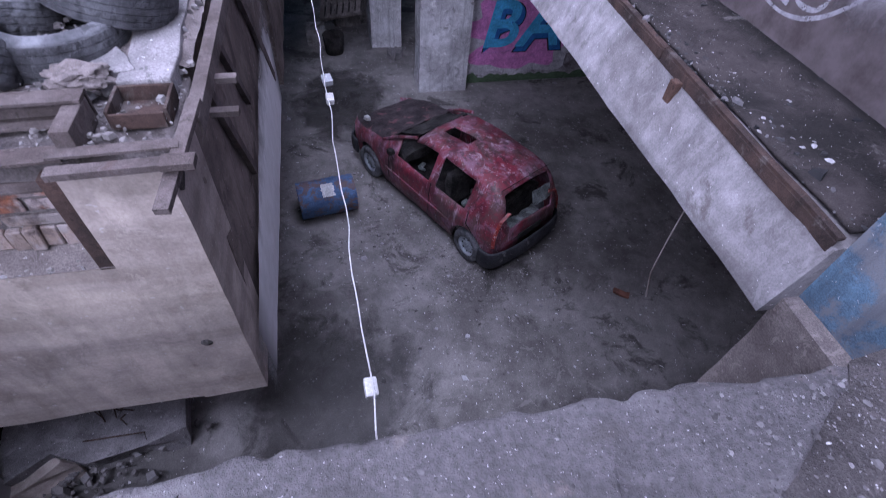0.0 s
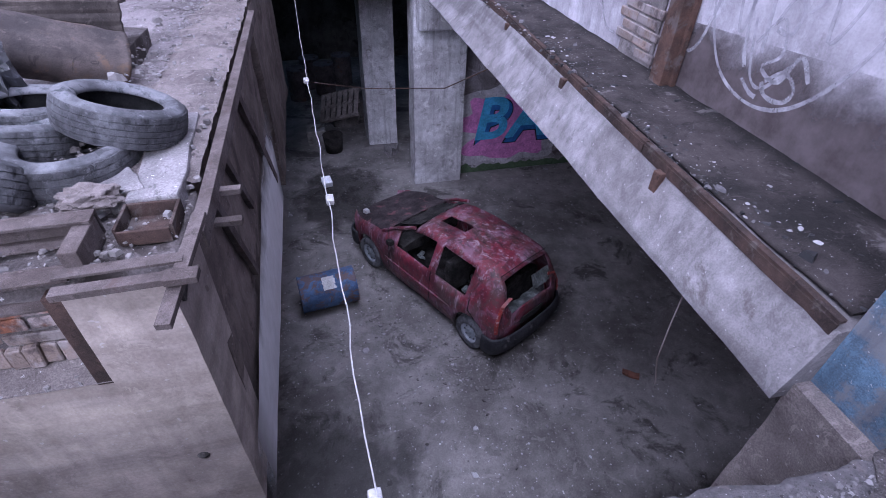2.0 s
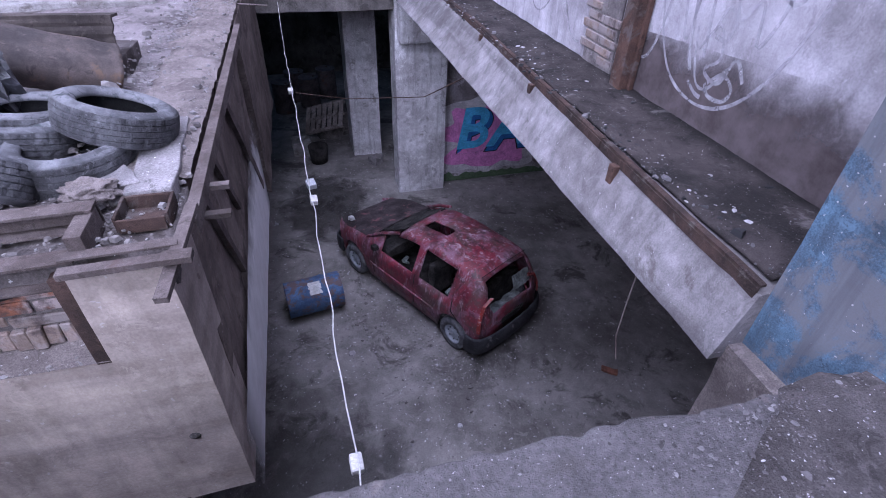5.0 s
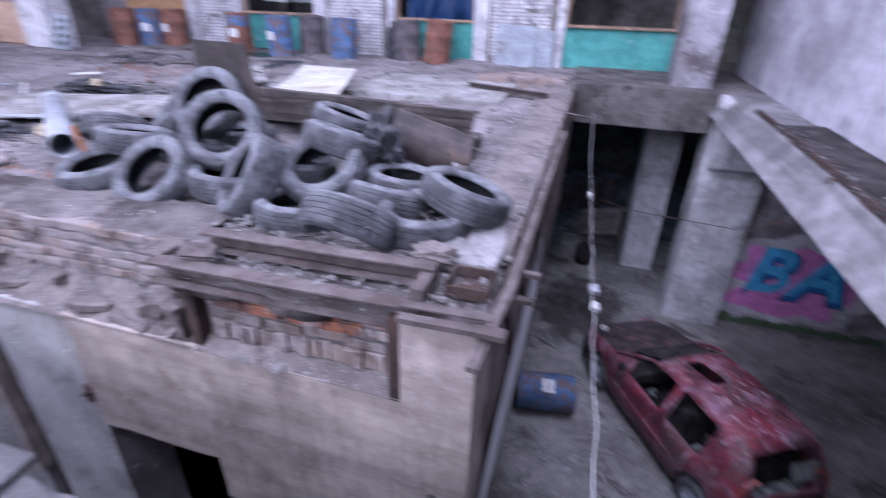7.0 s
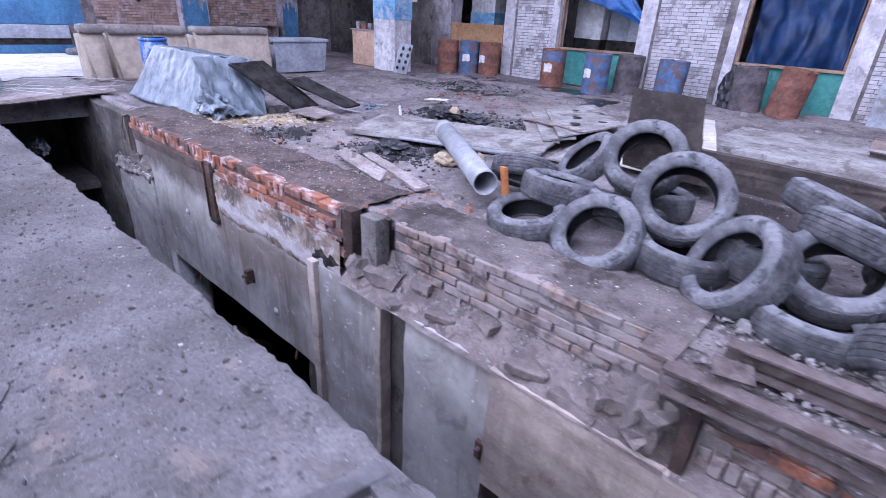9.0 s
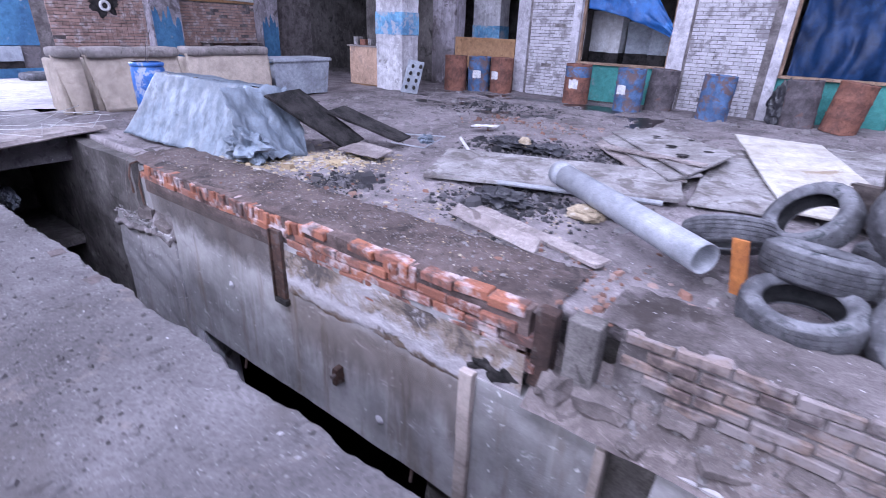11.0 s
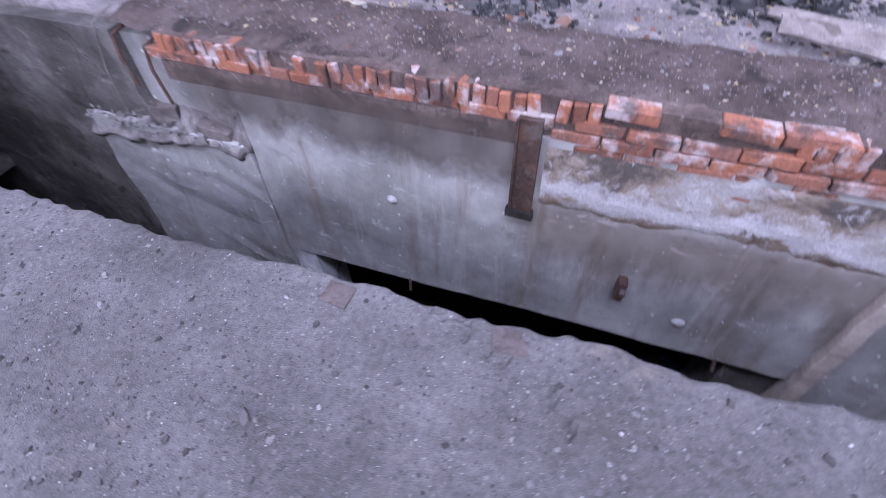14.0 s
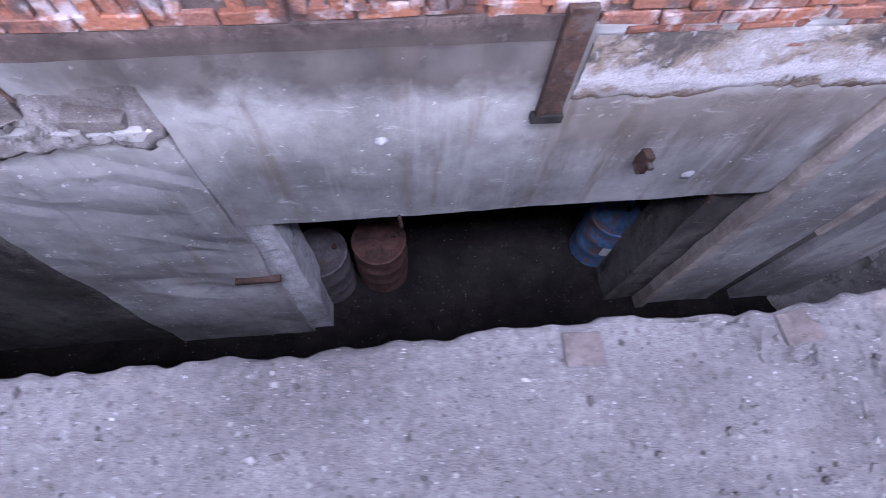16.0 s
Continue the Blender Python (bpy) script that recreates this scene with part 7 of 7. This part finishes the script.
# ---- plastic barrel, sofas, tub, cabinet ----
def barrel():
    b = thing("plastic_barrel", lathe([(0, 0), (0.19, 0.0), (0.215, 0.04), (0.225, 0.3), (0.23, 0.6), (0.225, 0.78), (0.20, 0.84), (0.20, 0.86), (0.0, 0.86)], 32, m=pose(-12.35, 3.12, -0.06)), BLUEPLASTIC, "blue plastic barrel with a lid ring", "barrel", smooth=True)
    part("lid_ring", lathe([(0.20, 0.82), (0.225, 0.825), (0.23, 0.87), (0.20, 0.88)], 32, m=pose(-12.35, 3.12, -0.06)), BLUEPLASTIC, b, "", True)
    part("rope", tube([(-12.15, 3.05, 0.82), (-12.2, 3.1, 1.0), (-12.3, 3.2, 1.3), (-12.35, 3.25, 2.2)], 0.005, 6), LINEN, b, "pale rope")
    part("rope", tube([(-12.55, 3.2, 0.82), (-12.45, 3.2, 1.05), (-12.35, 3.25, 1.25)], 0.006, 6), LINEN, b)


barrel()


def sofa(y0, y1, label, lean, seed):
    s = thing("sofa", None, None, label, "sofa", "old sofas seen from behind")
    def back(u, v):
        bulge = 0.05 * math.sin(u * math.pi) + 0.04 * math.sin(v * math.pi)
        return (-13.55 + bulge - 0.22 * (1 - v) * 0 - lean * v * 0.12, y0 + (y1 - y0) * u + (1 - v) * (0.13 * (1 - u) - 0.02 * u) * (1.0 if lean > 0.7 else 0.15), -0.03 + 0.88 * v + 0.012 * fbm(u * 4, v * 3, seed))
    part("back", sheet(30, 14, back, 0.05), SOFA, s, "beige cloth back", True)
    part("top_cushion", rough(box(-13.95, -13.52, y0 + 0.02, y1 - 0.02, 0.80, 0.96, 0.06), 0.12, 0.015, 3, seed), SOFATOP, s, "grimy padded top", True)
    part("body", box(-14.4, -13.62, y0 + 0.24, y1 - 0.04, -0.05, 0.5, 0.03), SOFA, s)
    part("side", rough(box(-14.3, -13.68, y0 + 0.06, y0 + 0.16, -0.05, 0.78, 0.04), 0.15, 0.01, 3, seed + 1), SOFA, s)


sofa(2.32, 2.72, "narrow end piece of a beige corner sofa", 1, 1)
sofa(2.76, 4.24, "beige upholstered sofa turned back to the room", 1, 2)
sofa(4.36, 6.06, "beige upholstered sofa standing in a row", 0.5, 3)


def tub():
    t = thing("metal_tub", None, None, "long grey metal tub beside the sofa", "tub")
    def wall_(u, v):
        return (-13.55 - 0.06 * (1 - v), 6.16 + 1.48 * u + (0.05 * (1 - v)) * (1 - 2 * u), -0.03 + 0.70 * v)
    part("front", sheet(12, 6, wall_, 0.02), GREYPAINT, t)
    part("body", box(-14.3, -13.64, 6.24, 7.56, -0.03, 0.60, 0.03), GREYPAINT, t)
    part("rim", box(-14.3, -13.50, 6.12, 7.68, 0.66, 0.73, 0.02), GREYPAINT, t)


tub()


def cabinet():
    c = thing("cabinet", None, None, "low hardboard cabinet with clutter on top", "cabinet")
    part("front", box(-14.72, -13.08, 9.38, 9.41, 0.0, 0.92, 0.005), PALEORANGE, c, "pale orange front board")
    part("body", box(-14.70, -13.10, 9.415, 10.1, -0.06, 0.90, 0.01), PLYWOOD, c)
    part("top", box(-14.78, -13.04, 9.34, 10.14, 0.922, 0.955, 0.006), GREYWOOD, c)
    for x, w, h, mat in ((-14.6, 0.16, 0.2, PALEBOARD), (-14.35, 0.2, 0.14, RUSTDRUM), (-14.1, 0.12, 0.16, PALEBOARD), (-13.7, 0.35, 0.07, PAPER), (-13.35, 0.25, 0.08, PAPER)):
        thing("small_carton", rough(box(x - w / 2, x + w / 2, 9.5, 9.7, 0.956, 0.956 + h, 0.008), 0.1, 0.006, 5, x), mat, "small worn carton on the cabinet", "carton", "cartons on the cabinet")


PALEORANGE = weathered("pale_orange_board", (0.55, 0.38, 0.28), (0.44, 0.30, 0.22), (0.30, 0.22, 0.18), 1.5, 0.1, 0.8)
cabinet()
plate = panel("perforated_plate", ((-12.66, 9.1, -0.04), (-12.14, 9.1, -0.04), (-12.02, 9.22, 0.68), (-12.5, 9.22, 0.73)), 0.012, GREYPAINT, "pale perforated plate leaning on the column", 0, 31)
for r in range(4):
    for k in range(2):
        part("hole", lathe([(0, 0.004), (0.045, 0.004), (0.05, 0.0)], 12, m=pose(-12.47 + 0.24 * k + 0.045 * r, 9.09 + 0.03 * r, 0.10 + 0.16 * r, 80)), SOOT, plate)
thing("hardboard_sheet", box(-12.96, -11.05, 11.74, 11.77, 0.45, 1.24, 0.004), PLYWOOD, "orange-brown hardboard leaning behind the drums", "board", "loose boards")
thing("metal_sheet", box(-2.6, -1.75, 11.5, 11.53, -0.08, 0.78, 0.004), GREYPAINT, "dull grey metal sheet leaning on the pier", "metal sheet")
thing("metal_sheet", box(-1.73, -1.35, 11.55, 11.58, -0.08, 0.7, 0.004), GREYPAINT, "narrow grey metal sheet leaning on the pier", "metal sheet")
crumpled("black_sheeting", -4.85, 11.2, 0.3, 0.22, 0.14, 0.42, BLACKBAG, "black polythene sheeting beside the drum", 15, "sheeting")

# ---- west end of the trench: plates, cover boards, covered heap ----
panel("cover_plate", ((-11.36, 0.46, 0.03), (-12.05, 2.26, 0.03), (-12.5, 2.20, 0.02), (-12.2, 0.42, 0.02)), 0.03, GREYWOOD, "dirty boards covering the trench end", 0, 41)
panel("cover_plate", ((-11.28, 0.46, 0.01), (-11.98, 2.28, 0.01), (-12.05, 2.26, 0.05), (-11.36, 0.46, 0.05)), 0.02, GREYWOOD, "bright edge strip of the trench cover", 0, 42)
panel("steel_strip", ((-11.75, -2.0, 0.02), (-11.30, 0.44, 0.03), (-11.48, 0.48, 0.05), (-11.95, -2.0, 0.05)), 0.02, GREYWOOD, "weathered board strip along the slab end", 0, 43)
structure("floor_west", box(-19.5, -12.2, -1.72, 2.1, -0.4, 0.0), CONCRETE, "dusty pale floor beyond the trench")
# pale sheet paints the window's light onto the floor
structure("floor_dust", sheet(60, 50, lambda u, v: (-19.4 + (5.3 + 0.7 * fbm(v * 4, 2.0)) * u, -1.6 + (5.7 + 0.4 * fbm(u * 5, 7.0)) * v, 0.012 + 0.008 * fbm(u * 9, v * 9))), weathered("window_glow_floor", (0.46, 0.445, 0.46), (0.33, 0.315, 0.325), (0.25, 0.23, 0.23), 0.9, 0.3, specks=0.3, stain_at=0.6), "pale floor sheet, the window's light put into its colour", True)
structure("puddle", sheet(40, 30, lambda u, v: (-12.8 + 6.2 * u, 7.7 + 3.3 * v, -0.064)), weathered("black_standing_water", (0.03, 0.026, 0.026), (0.014, 0.012, 0.012), (0.06, 0.05, 0.047), 0.8, 0.05, 0.3, spec=0.5, chips=0.2), "black puddle standing in the low floor", True)


def covered_heap():
    h = thing("covered_heap", None, None, "heap covered with black sheeting by the column", "covered heap")
    def f(u, v):
        x = -11.75 - 1.15 * v
        y = -1.9 + 2.35 * u
        z = 0.02 + 0.54 * min(1.0, v * 2.4) * min(1.0, 0.25 + u * 5, 0.2 + (1 - u) * 6) + 0.05 * fbm(u * 6, v * 6, 3) + 0.02 * math.sin(u * 30)
        return (x, y, z)
    part("sheeting", sheet(60, 30, f, 0.008), BLACKBAG, h, "black polythene", True)
    part("white_fold", sheet(40, 12, lambda u, v: (-12.55 - 0.7 * v + 0.05 * fbm(u * 4, v * 3), -1.6 + 2.0 * u, 0.52 + 0.10 * math.sin(u * 3) + 0.05 * fbm(u * 7, v * 5, 6)), 0.008), PALEBOARD, h, "pale sheet folded over the top", True)


covered_heap()
for k in range(6):
    r = random.Random(40 + k)
    pts = [(-11.9 - 0.12 * k + r.uniform(-0.5, 0.5) - 0.1 * j, 0.7 + 0.35 * j + r.uniform(-0.12, 0.12), 0.05 + 0.015 * k) for j in range(6)]
    thing("loose_cord", tube(pts, 0.0045, 5), WHITEPLASTIC, "loose pale cord on the floor", "cord", "loose cords")
thing("plastic_strip", tube([(-10.35, 2.0, 0.0), (-10.42, 1.86, -0.06), (-10.45, 1.80, -0.35), (-10.46, 1.79, -0.7)], 0.006, 6), LINEN, "pale cord hanging into the trench", "cord", "loose cords")
# white box stands for a lit opening, its brightness in the colour
thing("paper_scrap", box(-14.0, -13.8, 0.9, 1.2, -1.55, -1.42, 0.01), PAPER, "pale box standing for a lit opening at the trench end", "scrap")
crumpled("cable_bundle", -13.2, 1.2, -1.0, 0.35, 0.12, 0.15, GREYPAINT, "grey bundle lying in the dark trench end", 19, "bundle")
structure("trench_shelf", box(-14.4, -12.6, 0.34, 1.85, -1.75, -1.6), DARKCON, "dark shelf at the trench end")


# ---- passage: pallet, crate, bucket ----
def pallet():
    p = thing("pallet", None, None, "grey wooden pallet leaning on rubbish in the passage", "pallet", m=pose(0.35, 12.6, PIT + 0.55, 35, -18, -24))
    for k in range(7):
        part("slat", rough(box(-0.55 + 0.165 * k, -0.43 + 0.165 * k, -0.4, 0.4, 0.04, 0.06, 0.003), 0.3, 0.005, 3, k), GREYWOOD, p)
    for y in (-0.38, 0.0, 0.36):
        part("bearer", box(-0.55, 0.56, y - 0.04, y + 0.04, -0.04, 0.038, 0.004), GREYWOOD, p)


pallet()
thing("carton", rough(box(-0.55, -0.1, 11.5, 11.9, PIT, PIT + 0.4, 0.02), 0.15, 0.02, 4, 3), PALEBOARD, "pale battered carton in the passage", "carton")
thing("bucket", lathe([(0, 0), (0.2, 0), (0.24, 0.42), (0.225, 0.42), (0.19, 0.03), (0, 0.03)], 24, m=pose(0.05, 11.2, PIT)), SOOT, "black bucket on the pit floor", "bucket", smooth=True)
stone(0.6, 13.0, PIT, 1.2, 0.9, 0.45, 20, DARKCON, "dark mound of dirt in the passage", "dirt_mound", 4)
stone(1.4, 10.8, PIT, 0.3, 0.25, 0.2, 40, CONCRETE, "broken lump of dusty concrete")
thing("shoe_scrap", rough(box(-0.12, 0.12, -0.05, 0.05, 0, 0.05, 0.02, m=pose(3.75, 3.62, PIT, 0, 0, -35)), 0.05, 0.02, 7, 2), RUSTDRUM, "brown scrap on the pit floor", "scrap")
stone(-2.9, 2.75, PIT - 0.1, 1.6, 0.9, 0.55, 8, CONCRETE, "mound of pale rubble under the block", "rubble_mound", 4)
stone(-3.6, 2.3, PIT - 0.05, 0.9, 0.6, 0.4, 35, WALLCON, "broken lump of pale concrete under the block")
litter("under_rubble", 900, -4.2, -1.6, 1.9, 3.6, lambda x, y: PIT + 0.12, 0.03, GRIT, "rubble bits under the block", 46, 0.6, [(-2.9, 2.7, 0.4), (-3.5, 2.4, 0.3)])
for k in range(7):
    r = random.Random(80 + k)
    x0, y0 = -2.55 + r.uniform(-0.3, 0.3), 2.6 + r.uniform(-0.2, 0.2)
    thing("dry_twig", tube([(x0, y0, PIT + 0.3), (x0 + r.uniform(-0.15, 0.15), y0 + r.uniform(-0.1, 0.1), PIT + 0.65), (x0 + r.uniform(-0.3, 0.3), y0 + r.uniform(-0.2, 0.2), PIT + 0.95)], 0.008, 5), RUST, "dry brown twig standing in the rubble", "twig", "twigs under the block")


# ---- crumbling ledge in the trench ----
def crumbled(u, v):
    x = -10.95 + 1.5 * u
    y = 1.75 + 0.30 * v
    return (x, y, -0.88 + 0.42 * v ** 1.1 + 0.12 * (u - 0.4) + 0.06 * fbm(x * 4, y * 4, 8) + 0.02 * fbm(x * 14, y * 14, 4))


structure("crumbled_ledge", sheet(70, 20, crumbled, 0.06), weathered("pale_crumbled_concrete", (0.30, 0.27, 0.275), (0.16, 0.14, 0.142), (0.075, 0.064, 0.062), 2.2, 0.9, specks=0.7, stain_at=0.58), "crumbled pale concrete ledge in the trench", True)
litter("crumbled_bits", 500, -10.9, -9.5, 1.76, 2.0, lambda x, y: -0.80 + 0.6 * (y - 1.76), 0.016, GRIT, "rubble bits on the crumbled ledge", 47, 0.6)
for x, z0, z1 in ((-9.98, -0.1, -0.5), (-10.2, -0.05, -0.4)):
    thing("rebar_loop", tube([(x, 1.95, z0), (x - 0.02, 1.80, z0 - 0.04), (x + 0.01, 1.755, z0 - 0.16), (x + 0.05, 1.75, z1)], 0.012, 6), RUST, "bent rusty reinforcing bar hanging over the broken edge", "rebar", "bent bars of the broken edge")
# damp floor on the left; the beam-side patch paints the shade there
DAMPSHADE = ragged_patch("damp_shade_floor", (0.03, 0.027, 0.026), (0.06, 0.054, 0.052), 0.6)
for x0, x1, y0, y1 in ((-2.0, 1.0, 1.0, 4.4), (0.8, 5.6, 0.4, 2.4), (-1.2, 1.4, 7.0, 11.0)):
    structure("damp_patch", sheet(12, 12, lambda u, v: (x0 + (x1 - x0) * u, y0 + (y1 - y0) * v, PIT + 0.034 + 0.0015 * x0)), DAMPSHADE, "dark patch on the pit floor, damp mixed with painted shade")
